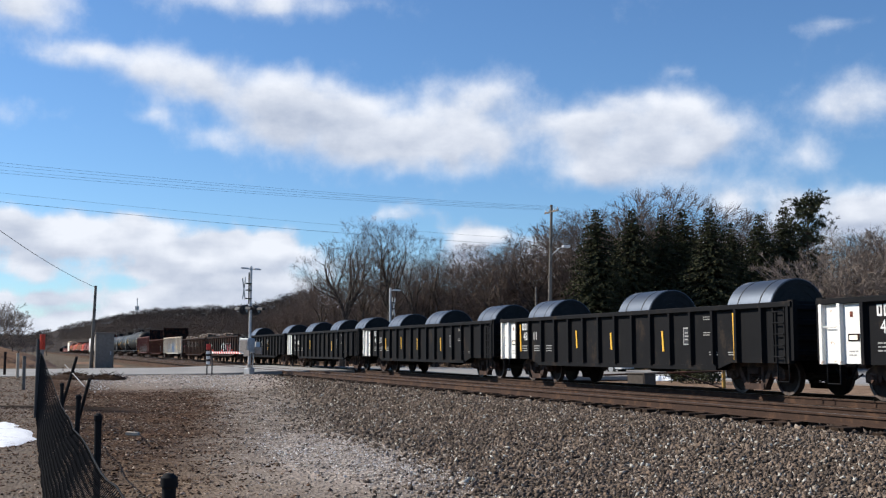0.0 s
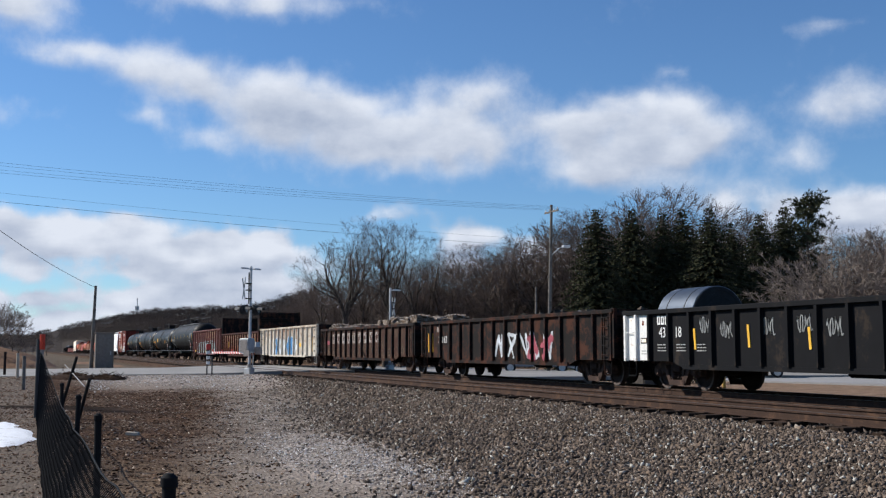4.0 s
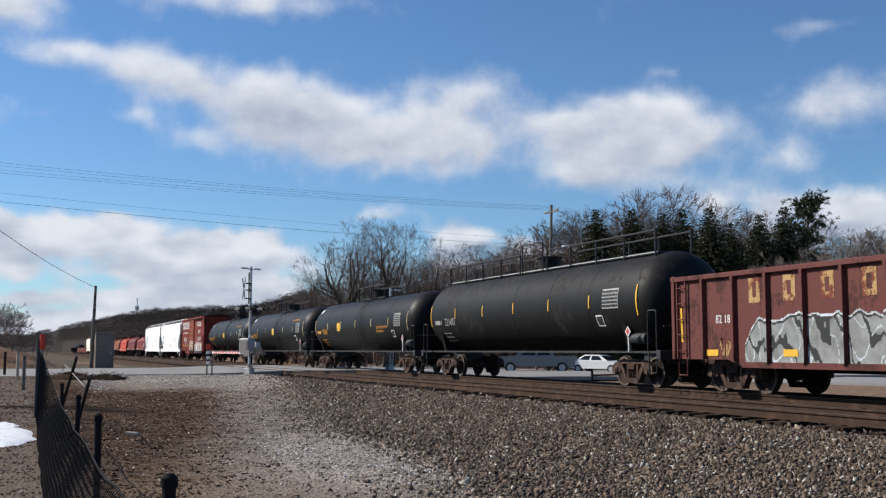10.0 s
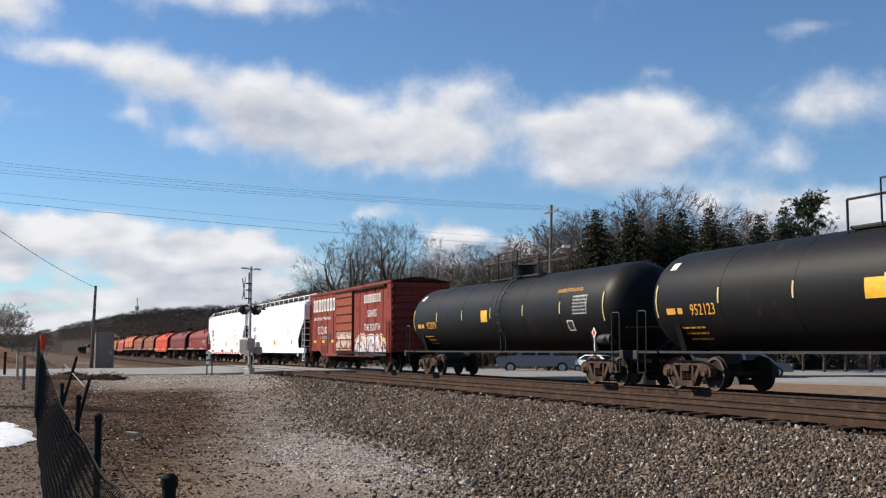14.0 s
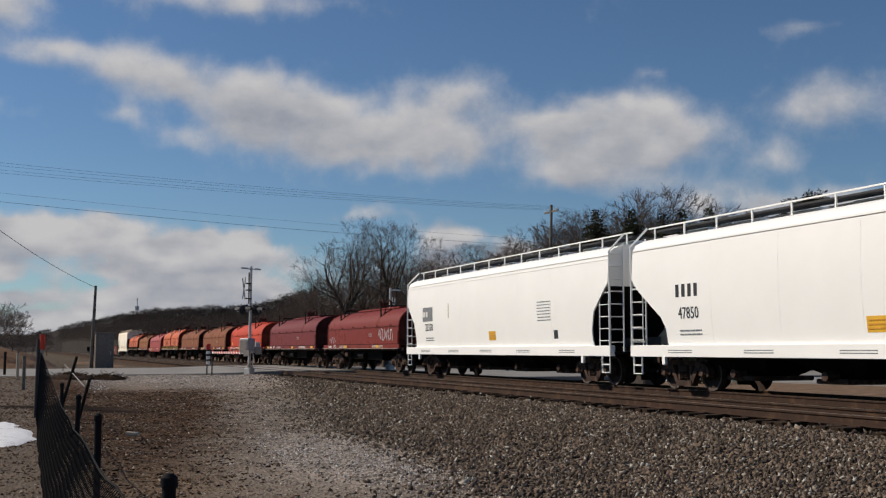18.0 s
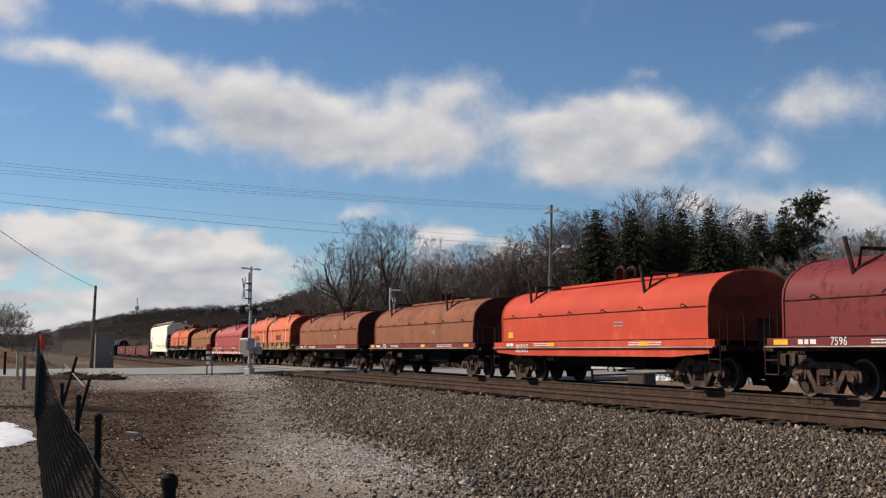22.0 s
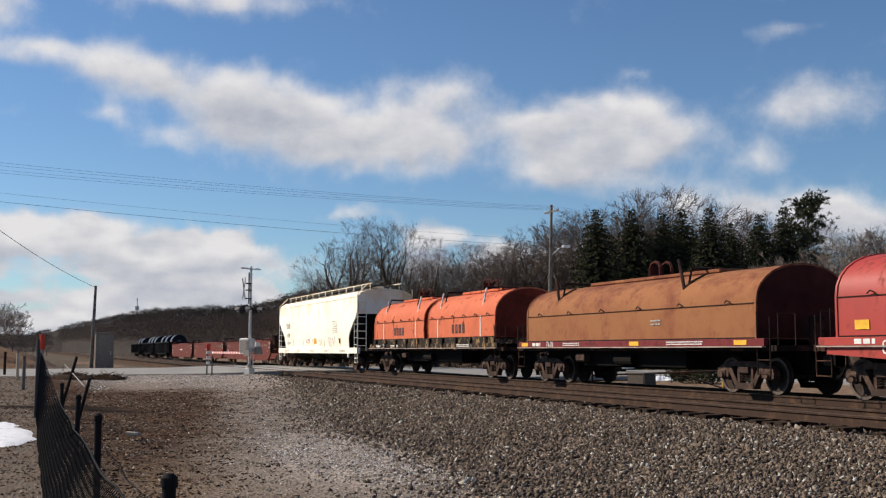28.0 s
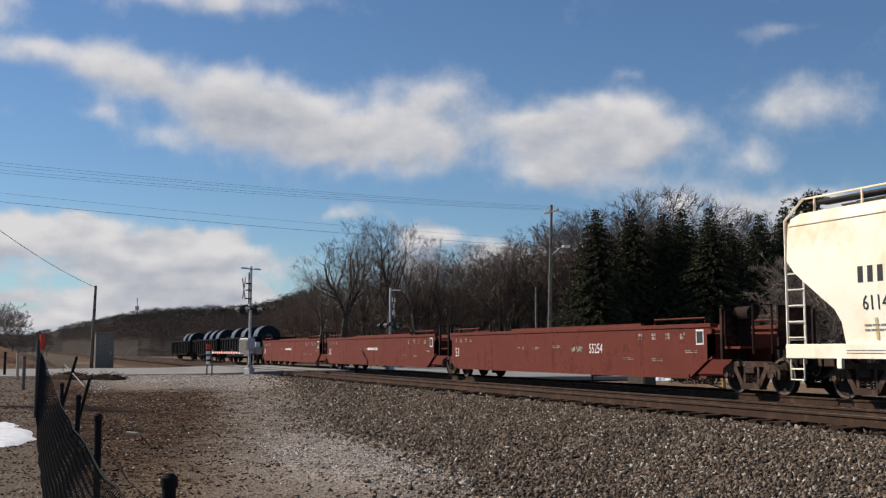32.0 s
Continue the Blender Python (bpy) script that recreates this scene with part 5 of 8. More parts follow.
    for k, x in enumerate((-H + 0.8, -h * 0.35, h * 0.15, h * 0.55, H - 1.2)):
        if (k + seed) % 2 == 0 and not double:
            part("reflector", MB().box(x - 0.25, x + 0.25, y - 0.006, y, 1.21, 1.33), M["yellow"], root, "yellow reflective strip")
    return root


def well_car(xl, xr, label, number, seed, first=False, last=False):
    root, c, L = car_root("well_car", xl, xr, label, "well car")
    h, Y, top, low = L / 2, 1.5, 1.72, 0.36
    out = [(-h, 0.75), (-h + 0.35, low + 0.1), (-h + 0.9, low), (h - 1.0, low), (h - 0.15, 0.85), (h, 0.95), (h, top - 0.1), (h - 0.6, top), (-h + 0.4, top), (-h, top - 0.1)]
    for s in (-1, 1):
        part("side_panel", MB().prism(out, "y", s * Y, s * (Y - 0.12)), M["well_red"], root)
        part("top_chord", MB().box(-h, h, min(s * (Y - 0.2), s * (Y + 0.03)), max(s * (Y - 0.2), s * (Y + 0.03)), top - 0.06, top + 0.05, 0.01), M["well_red"], root)
        part("top_plate", MB().box(-h * 0.35, h * 0.62, min(s * (Y - 0.16), s * (Y - 0.05)), max(s * (Y - 0.16), s * (Y - 0.05)), top + 0.05, top + 0.12), M["well_red"], root)
        part("bottom_chord", MB().box(-h + 0.9, h - 1.0, min(s * (Y - 0.3), s * (Y + 0.03)), max(s * (Y - 0.3), s * (Y + 0.03)), low - 0.02, low + 0.1), M["well_red"], root)
        for s2 in (-1, 1):
            r = MB().tube([(s2 * (h - 0.4), s * (Y - 0.1), top + 0.05), (s2 * (h - 0.4), s * (Y - 0.1), top + 0.2), (s2 * (h - 2.8), s * (Y - 0.1), top + 0.2), (s2 * (h - 2.8), s * (Y - 0.1), top + 0.05)], 0.025)
            part("grab_rail", r, M["well_red"], root)
    part("well_floor", MB().box(-h + 0.4, h - 0.4, -Y + 0.1, Y - 0.1, low, low + 0.06), M["well_red"], root)
    for s in (-1, 1):
        e = MB().box(min(s * (h - 0.7), s * (h + 1.0)), max(s * (h - 0.7), s * (h + 1.0)), -0.35, 0.35, 0.72, 1.12)
        e.box(s * (h - 0.1) - 0.1, s * (h - 0.1) + 0.1, -Y, Y, 0.85, 1.5)
        e.box(min(s * h, s * (h + 0.9)), max(s * h, s * (h + 0.9)), -1.3, 1.3, 1.12, 1.18)
        part("end_platform", e, M["well_red"], root)
        p = MB()
        for y in (-1.42, -0.9, 0.9, 1.42):
            p.box(s * (h + 0.35) - 0.04, s * (h + 0.35) + 0.04, y - 0.04, y + 0.04, 0.85, 2.15)
        for z in (1.4, 1.75, 2.1):
            p.box(s * (h + 0.35) - 0.02, s * (h + 0.35) + 0.02, -1.42, -0.9, z - 0.02, z + 0.02)
        part("end_ladder", p, M["sill_dark"], root)
    add_truck(root, h + (1.0 if first else 0.86), c)
    if last:
        add_truck(root, -h - 0.9, c)
    if first:
        b = MB().cyl((h + 0.3, -0.9, 2.0), (h + 0.9, -0.9, 2.0), 0.18, 14)
        b.box(h + 0.2, h + 0.3, -1.3, -0.5, 1.18, 2.1).box(h + 1.3, h + 1.36, -0.5, 0.5, 1.18, 2.2)
        b.tube([(h + 1.5, -1.35, 1.0), (h + 1.5, -1.35, 2.2), (h + 1.5, -0.8, 2.2), (h + 1.5, -0.8, 1.0)], 0.03)
        b.box(h + 1.0, h + 1.25, -0.2, 0.3, 1.18, 1.55)
        part("brake_gear", b, M["sill_dark"], root, "brake reservoir and hand-brake stand")
        part("end_sill", MB().box(h + 0.9, h + 2.2, -0.35, 0.35, 0.75, 1.1), M["sill_dark"], root)
        coupler(root, h + 2.1, 1)
    y = -Y - 0.006
    if number:
        lettering(number, 0.42, 0.34 * h, 1.12, y, root, "mark", 0.8)
        bars(root, 0.34 * h - 1.2, 1.12, y, 0.75, 0.26, 1, "worn_mark", 0.6, seed)
    lettering("53", 0.5, -h + 0.8, 0.98, y, root, "mark", 0.85)
    for k in range(4):
        bars(root, h - 1.3 - k * 0.7, top - 0.26, y, 0.22, 0.2, 2, "worn_mark", 0.75, seed + k)
        bars(root, -h + 0.7 + k * 0.5, top - 0.25, y, 0.16, 0.16, 2, "worn_mark", 0.75, seed + 20 + k)
    if not number:
        bars(root, 0.0, 1.15, y, 1.7, 0.17, 1, "mark", 0.7, seed + 31)
    for k, (x, z) in enumerate(((-0.25 * h, 1.15), (-0.12 * h, 1.15), (0.05 * h, 1.2), (0.55 * h, 0.85), (0.72 * h, 0.82), (0.9 * h, 1.05))):
        bars(root, x, z, y, 0.55, 0.1, 2, "worn_mark", 0.45, seed + 40 + k)
    patch(root, h - 0.5, top - 0.3, y, 0.34, 0.4, "mark")
    patch(root, h - 0.5, top - 0.3, y - 0.008, 0.26, 0.3, "mark_dark")
    return root


def spray(parent, x0, x1, z0, z1, seed, fill, line, y, letters=5, fat=0.16, cell=0.06, ribs=(), rib_y=None):
    """Sprayed lettering that cannot be read: fat strokes with an outline, laid on the panel and on the ribs it crosses."""
    rng = random.Random(seed)
    strokes = []
    w = (x1 - x0) / letters
    for k in range(letters):
        cx = x0 + (k + 0.5) * w
        pts = [(cx + rng.uniform(-0.42, 0.42) * w, z0 + (z1 - z0) * q) for q in (0.1, 0.9, rng.uniform(0.3, 0.7), 0.15, 0.85)]
        rng.shuffle(pts)
        strokes += list(zip(pts, pts[1:]))
    inner, outer = MB(), MB()
    nx, nz = int((x1 - x0 + 0.4) / cell), int((z1 - z0 + 0.3) / cell)
    for i in range(nx):
        x = x0 - 0.2 + (i + 0.5) * cell
        yy = y
        for r in ribs:
            if abs(x - r) < 0.05:
                yy = rib_y
            elif abs(x - r) < 0.09:
                yy = None
        if yy is None:
            continue
        for j in range(nz):
            z = z0 - 0.15 + (j + 0.5) * cell
            best = 9.0
            for (ax, az), (bx, bz) in strokes:
                dx, dz = bx - ax, bz - az
                t = max(0.0, min(1.0, ((x - ax) * dx + (z - az) * dz) / (dx * dx + dz * dz + 1e-9)))
                best = min(best, math.hypot(x - ax - t * dx, z - az - t * dz))
            best += 0.05 * noise.noise((x * 2.5, z * 2.5, seed))
            mb = inner if best < fat else outer if best < fat + 0.07 else None
            if mb:
                h = cell / 2 + 0.0005
                mb.add([(x - h, yy, z - h), (x + h, yy, z - h), (x + h, yy, z + h), (x - h, yy, z + h)], [(0, 1, 2, 3)])
    for name, mb, mat in (("spray_paint", inner, fill), ("spray_outline", outer, line)):
        if mb.v and mat:
            tagged(part(name, mb, M[mat], parent, "sprayed graffiti lettering"), kind="stuff")


def mural(parent, x0, x1, z0, z1, seed, fill, line, light, y, ribs, rib_y, cell=0.03, dome=0.55):
    """A solid band of sprayed lettering that cannot be read: a filled field with a ragged top, dark strokes and pale edges."""
    out = {fill: MB(), line: MB(), light: MB()}
    half = cell / 2 + 0.0005
    for i in range(int((x1 - x0) / cell)):
        x = x0 + (i + 0.5) * cell
        yy = y
        for r in ribs:
            if abs(x - r) < 0.05:
                yy = rib_y
            elif abs(x - r) < 0.09:
                yy = None
        if yy is None:
            continue
        edge = min(1.0, (x - x0) / 0.5, (x1 - x) / 0.5)
        top = z0 + (z1 - z0) * (1 - dome + dome * edge) + 0.3 * noise.noise((x * 0.8, 0, seed)) + 0.14 * noise.noise((x * 3.1, 0, seed + 4))
        run, kind, z = None, None, z0
        while z < top + cell:
            p = noise.noise((x * 1.5 + 0.5 * z, z * 0.8, seed + 1)) + 0.35 * noise.noise((x * 4.5, z * 2.2, seed + 2))
            q = noise.noise((x * 2.3, z * 1.5 + 0.4 * x, seed + 7))
            now = None if z >= top else light if top - z < 0.045 else line if top - z < 0.1 or abs(p) < 0.085 else light if abs(q) < 0.035 else fill
            if now != kind:
                if kind:
                    out[kind].add([(x - half, yy, run), (x + half, yy, run), (x + half, yy, z), (x - half, yy, z)], [(0, 1, 2, 3)])
                run, kind = z, now
            z += cell
    for mat, mb in out.items():
        tagged(part("spray_paint", mb, M[mat], parent, "sprayed graffiti lettering"), kind="stuff")


def bale_mesh(seed):
    """A pressed block of crumpled sheet metal."""
    bm = bmesh.new()
    bmesh.ops.create_cube(bm, size=1.0)
    bmesh.ops.subdivide_edges(bm, edges=bm.edges[:], cuts=4, use_grid_fill=True)
    for v in bm.verts:
        d = noise.noise_vector((v.co.x * 3.1, v.co.y * 3.1, v.co.z * 3.1 + seed * 9)) * 0.12 + noise.noise_vector((v.co.x * 8, v.co.y * 8, v.co.z * 8 + seed)) * 0.1
        v.co = Vector((v.co.x * 0.9, v.co.y * 0.8, v.co.z * 0.62)) + d
    me = bpy.data.meshes.new("scrap_bale")
    bm.to_mesh(me)
    bm.free()
    me.materials.append(BALE)
    return me


def bales(xl, xr, spots):
    """Pressed bales lying in a gondola; spots are stretches (from, to, height of their undersides)."""
    rng = random.Random(9)
    for a, b, z in spots:
        x = xl + (xr - xl) * a
        while x < xl + (xr - xl) * b:
            for y in (-0.88, 0.0, 0.88):
                ob = tagged(new("scrap_bale", BALES[rng.randrange(4)]), "pressed bale of crumpled silver and rusty sheet metal", "scrap bale", "scrap bales on the train")
                RIDE.append((ob, x + rng.uniform(-0.06, 0.06), TRACK + y, z + 0.3 + rng.uniform(-0.1, 0.1), rng.uniform(-12, 12)))
            x += 1.02


BALE = peeling("pressed_scrap", (0.08, 0.052, 0.034), (0.19, 0.135, 0.09), (0.36, 0.33, 0.3), (0.022, 0.017, 0.014), 0.14, -1.0, 0.4, 5.5)
BALES = [bale_mesh(k) for k in range(4)]


def scrawl(parent, x0, x1, z0, z1, seed, mat, y, r=0.02, turns=9):
    rng = random.Random(seed)
    n = turns * 6
    pts = []
    for i in range(n):
        u = i / n
        pts.append((x0 + (x1 - x0) * (u + 0.05 * math.sin(i * 1.7)), y, z0 + (z1 - z0) * (0.5 + 0.5 * math.sin(i * 1.05 + rng.uniform(-0.5, 0.5)))))
    mb = MB()
    for a, b in zip(pts, pts[1:]):
        beam(mb, (a[0], a[2]), (b[0], b[2]), r * 2, y - 0.003, y + 0.003)
    return tagged(part("scrawl", mb, M[mat], parent, "thin sprayed scrawl"), kind="stuff")


M["spray_pink"] = plain("spray_pink", (0.3, 0.06, 0.08), 0.7, 0.0, 0.4, 3.0)
M["pale_scrawl"] = plain("faint_scrawl", (0.42, 0.42, 0.46), 0.6)
M["spray_blue"] = plain("spray_blue", (0.05, 0.17, 0.36), 0.7, 0.0, 0.5, 2.5)
M["spray_white"] = plain("spray_white", (0.5, 0.53, 0.55), 0.7, 0.0, 0.35, 2.5)
M["spray_grey"] = plain("spray_grey", (0.24, 0.245, 0.235), 0.6, 0.0, 0.4, 2.0)
M["spray_dark"] = plain("spray_dark", (0.03, 0.03, 0.03), 0.6)
M["green_letter"] = paint("worn_green_letter", (0.035, 0.042, 0.03), (0.2, 0.09, 0.05), 0.4, 0.8, 5.0)
M["brown_letter"] = paint("brown_letter", (0.17, 0.07, 0.035), (0.5, 0.42, 0.32), 0.25, 0.8, 6.0)
M["pale_letter"] = paint("worn_yellow_letter", (0.5, 0.32, 0.13), (0.16, 0.04, 0.025), 0.38, 0.8, 5.0)


def rib_places(L, n):
    return [-L / 2 + 0.07 + (L - 0.14) * k / n for k in range(n + 1)]


BLACK = "black ribbed gondola with white corner panel, carrying steel coils"
STR = ((0.215, 1.1, 1.65), (0.355, 1.15, 1.7), (0.49, 1.1, 1.6), (0.665, 1.05, 1.6), (0.865, 0.85, 2.0))
for k, (xl, xr, coils) in enumerate([(-19.01, -2.9, (0.3, 0.6, 0.85)), (-35.93, -19.97, (0.1, 0.5, 0.845)), (-53.21, -36.75, (0.165, 0.49, 0.86)),
                                     (-70.36, -54.13, (0.16, 0.54, 0.86)), (-87.60, -71.53, (0.095, 0.816))]):
    g, c, L = gondola(xl, xr, BLACK, "black", 2.2, 17, white_left=True, stripes=STR[k % 2:] + (((0.096, 1.05, 1.98),) if k == 1 else ()), seed=k)
    y = -1.506
    rib_x = -L / 2 + 1.32 + (L - 1.39) / 15
    lettering(("42", "48", "43", "44", "43")[k], 0.4, rib_x - 0.38, 1.55, -1.504, g, "mark", 0.85)
    lettering(("24", "11", "35", "86", "18")[k], 0.4, rib_x + 0.38, 1.55, -1.504, g, "mark", 0.85)
    for j in range(3):
        block_letter(g, rib_x - 0.56 + j * 0.19, 1.9, -1.504, 0.17, 0.24)
    for j in range(3):
        bars(g, rib_x - 0.42 + j * 0.93, 1.15, y, 0.42, 0.24, 3, "mark_dim", 0.35, 10 + k + j)
    patch(g, 0.24 * L, 1.45, y, 0.42, 0.46, "mark_dim")
    patch(g, 0.24 * L, 1.45, y - 0.008, 0.35, 0.39, "mark_dark")
    bars(g, 0.24 * L, 1.45, y - 0.016, 0.24, 0.26, 3, "mark_dim", 0.35, 5)
    for j, (u, z) in enumerate(((0.295, 1.9), (0.295, 1.5), (0.31, 1.0), (0.36, 1.0))):
        bars(g, u * L, z, y, 0.36, 0.12, 2, "mark_dim", 0.35, 50 + j + k)
    if k == 4:
        for j, (u, z) in enumerate(((0.245, 1.75), (0.3, 1.6), (0.4, 1.65), (0.48, 1.7), (0.54, 1.6), (0.65, 1.7))):
            scrawl(g, -L / 2 + u * L - 0.26, -L / 2 + u * L + 0.26, z - 0.22, z + 0.2, 30 + j + k, "spray_grey", -1.507, 0.014, 4)
    for f in coils:
        steel_coil(xl + f * L, 0.87, 1.75, 1.12)

g, c, L = gondola(-104.77, -88.3, "rust-streaked black gondola loaded with crushed scrap", "rust_black", 2.3, 15, stripes=((0.045, 1.0, 1.8), (0.075, 1.0, 1.8)), seed=7)
lettering("300 63", 0.4, -L / 2 + 2.4, 1.5, -1.504, g, "mark", 0.9)
bars(g, -L / 2 + 2.0, 1.95, -1.504, 0.5, 0.24, 1, "worn_mark", 0.9, 2)
spray(g, -0.5, L / 2 - 3.6, 0.75, 1.75, 12, "spray_white", None, -1.506, 5, 0.06, 0.035, rib_places(L, 15), -1.604)
spray(g, L / 2 - 6.2, L / 2 - 3.8, 0.75, 1.6, 14, "spray_pink", None, -1.509, 2, 0.1, 0.035, rib_places(L, 15), -1.607)
scrap_load(-104.77, -88.3, 2.15, 3)
g, c, L = gondola(-122.03, -105.8, "dark rusty gondola with peeling paint, loaded with scrap bales", "gon_brown", 2.3, 16, rib_mat="rust_black", seed=8)
for i in range(9):
    block_letter(g, -L / 2 + 2.55 + i * 1.0, 1.72, -1.505, 0.56, 0.56).data.materials[0] = M["worn_mark"]
bars(g, -L / 2 + 1.55, 1.5, -1.504, 0.8, 0.24, 1, "spray_pink", 0.9, 12)
scrap_load(-122.03, -105.8, 2.1, 5)
bales(-122.03, -105.8, ((0.06, 0.3, 1.82), (0.63, 0.95, 1.98)))
g, c, L = gondola(-139.58, -123.2, "dirty white gondola with rust and blue spray paint", "white_gon", 2.62, 14, low=0.66, end_low=0.72, stripes=((0.05, 1.3, 2.1), (0.93, 1.0, 1.9)), seed=9, grabs=True)
for i in range(9):
    b = block_letter(g, -L / 2 + 3.55 + i * (L - 6.2) / 8, 2.1, -1.503, 0.5, 0.62)
    b.data.materials[0] = M["brown_letter"]
RIBS = rib_places(L, 14)
for x0, x1, fill, fat, k in ((3.0, 4.6, "spray_white", 0.17, 3), (4.7, 6.0, "spray_blue", 0.2, 14), (6.0, 8.4, "spray_white", 0.16, 8), (8.3, 10.0, "spray_blue", 0.24, 17), (10.1, 11.6, "spray_white", 0.16, 9)):
    spray(g, -L / 2 + x0, -L / 2 + x1, 0.85, 1.85, k, fill, "spray_white" if fill == "spray_blue" else None, -1.506 - 0.001 * k, 2 if x1 - x0 > 1.5 else 1, fat, 0.03, RIBS, -1.604 - 0.001 * k)
patch(g, L / 2 - 2.6, 1.1, -1.506, 0.5, 0.36, "mark_dark")
patch(g, L / 2 - 4.3, 1.42, -1.506, 0.5, 0.22, "yellow")
g, c, L = gondola(-156.59, -140.36, "rust-brown gondola with peeling paint and tall dark bulkhead ends", "rust_peel", 2.5, 16, rib_mat="rust_dark", tall_ends=3.9, stripes=((0.2, 1.3, 1.8), (0.35, 1.3, 1.8), (0.52, 1.3, 1.8), (0.7, 1.3, 1.8), (0.9, 1.2, 2.0)), seed=10)
patch(g, 0.33 * L, 1.35, -1.525, 0.5, 0.5, "mark")
patch(g, 0.33 * L, 1.35, -1.533, 0.4, 0.4, "mark_dark")
for i in range(9):
    block_letter(g, -L / 2 + 4.6 + i * 1.02, 1.75, -1.505, 0.6, 0.62).data.materials[0] = M["green_letter"]
g, c, L = gondola(-174.24, -157.54, "dark red high-sided gondola covered in grey graffiti", "dkred", 3.02, 13, low=0.66, end_low=0.85, stripes=((0.02, 1.3, 2.2),), seed=11)
for i in range(9):
    b = block_letter(g, -L / 2 + 3.4 + i * (L - 6.6) / 8, 2.52, -1.503, 0.5, 0.6)
    b.data.materials[0] = M["pale_letter"]
mural(g, -L / 2 + 3.0, L / 2 - 2.4, 0.8, 1.85, 6, "spray_grey", "spray_dark", "spray_white", -1.506, rib_places(L, 13), -1.604)
scrawl(g, -L / 2 + 2.0, -L / 2 + 2.7, 0.95, 1.4, 5, "pale_letter", -1.506, 0.025, 4)
lettering("82 186", 0.3, -L / 2 + 2.2, 1.85, -1.504, g, "mark", 0.9)
for f in (0.1, 0.28, 0.5, 0.9):
    patch(g, -L / 2 + f * L, 1.02, -1.512, 0.5, 0.16, "yellow", "reflector")
tank_car(-194.2, -175.2, "long dull-black tank car with a roof walkway", "tank_dull", 1.08, 3.98, True, 1, "mark_dim", "221687", False)
tank_car(-214.3, -195.3, "glossy black pressure tank car with yellow lettering", "tank", 1.02, 3.84, False, 2, "mark_gold", "955501")
tank_car(-234.8, -215.4, "black pressure tank car with yellow lettering", "tank", 1.02, 3.84, False, 4, "mark_gold", "952123")
tank_car(-254.9, -235.6, "black pressure tank car with white reflectors", "tank", 1.02, 3.84, False, 6, "mark_gold", "952879")
boxcar(-272.62, -256.80)
hopper(-292.26, -273.84, "white covered hopper with a roof walkway", "white", 1, "47850")
hopper(-311.79, -293.42, "white covered hopper with rounded end corners", "white", 2, "22320", True, True)
COILS = [(-326.02, -313.36, "dark red covered coil car with white scrawl", "coil_red", False, None, "7552"),
         (-342.00, -328.9, "maroon covered coil car", "coil_maroon", False, None, "7596"),
         (-357.77, -344.96, "bright orange-red covered coil car", "coil_orange", False, None, "80583"),
         (-373.29, -360.52, "brown rusting covered coil car", "coil_brown", False, "coil_maroon", "7625"),
         (-389.19, -376.30, "brown rusting covered coil car", "coil_brown", False, "coil_maroon", "7513"),
         (-406.44, -391.99, "salmon coil car with two arched covers and yellow sill", "coil_salmon", True, "sill_yellow", "7211"),
         (-422.34, -409.3, "red covered coil car", "coil_bright", False, None, "80591"),
         (-437.74, -425.11, "tan-brown rusting covered coil car", "coil_tan", False, "coil_maroon", "7618"),
         (-455.42, -440.54, "salmon coil car with two arched covers and black sill", "coil_salmon", True, "sill_stained", "7167")]
COIL_CARS = [coil_car(xl, xr, lab, mat, dbl, dk, num, 3 + k) for k, (xl, xr, lab, mat, dbl, dk, num) in enumerate(COILS)]
for k, car in enumerate(COIL_CARS):
    if COILS[k][4]:
        h = (COILS[k][1] - COILS[k][0]) / 2
        for c in (-h / 2, h / 2):
            for i in range(4):
                b = block_letter(car, c - 0.55 + i * 0.38, 1.95, -1.432, 0.26, 0.36)
                b.data.materials[0] = M["mark_dark"]
            for q in (-0.62, 0.62):
                part("white_band", MB().box(c + q * h * 0.5 - 0.035, c + q * h * 0.5 + 0.035, -1.432, -1.42, 1.6, 2.42), M["mark"], car)
                part("guide_rod", MB().cyl((c + q * h * 0.5, -1.38, 2.45), (c + q * h * 0.5 - 0.12, -1.1, 3.5), 0.035, 8), M["galv"], car)
    elif COILS[k][3] in ("coil_orange", "coil_bright"):
        patch(car, -(COILS[k][1] - COILS[k][0]) / 2 + 0.75, 1.62, -1.432, 0.42, 0.2, "yellow")
scrawl(COIL_CARS[0], 3.2, 5.6, 1.55, 2.15, 4, "spray_white", -1.43, 0.022, 5)
scrawl(COIL_CARS[0], -6.0, -4.6, 1.5, 1.8, 7, "spray_white", -1.43, 0.012, 3)
CREAM = hopper(-476.84, -458.06, "cream weathered covered hopper with rust stains and scrawls", "cream", 5, "61141")
scrawl(CREAM, 1.2, 2.2, 1.35, 1.75, 2, "pale_scrawl", -1.548, 0.012, 3)
scrawl(CREAM, -1.9, -0.7, 1.5, 1.8, 11, "spray_pink", -1.548, 0.008, 4)
scrawl(CREAM, 3.4, 5.2, 1.3, 1.85, 5, "pale_scrawl", -1.548, 0.014, 4)
for x in (-6.6, -5.2, -2.6, -0.2, 2.5, 6.0):
    patch(CREAM, x, 1.52, -0.012, 0.08, 0.46, "pale_strip", "stain_strip", "ochre stain strip", lambda z: -(1.46 + 0.11 * math.sin(math.pi * (z - 1.02) / 3.43)))
well_car(-497.9, -479.8, "oxide-red container well car, empty", "55254", 1, first=True)
well_car(-517.44, -499.61, "oxide-red container well car, empty", "", 2)
well_car(-535.43, -518.87, "oxide-red container well car, empty", "", 3, last=True)
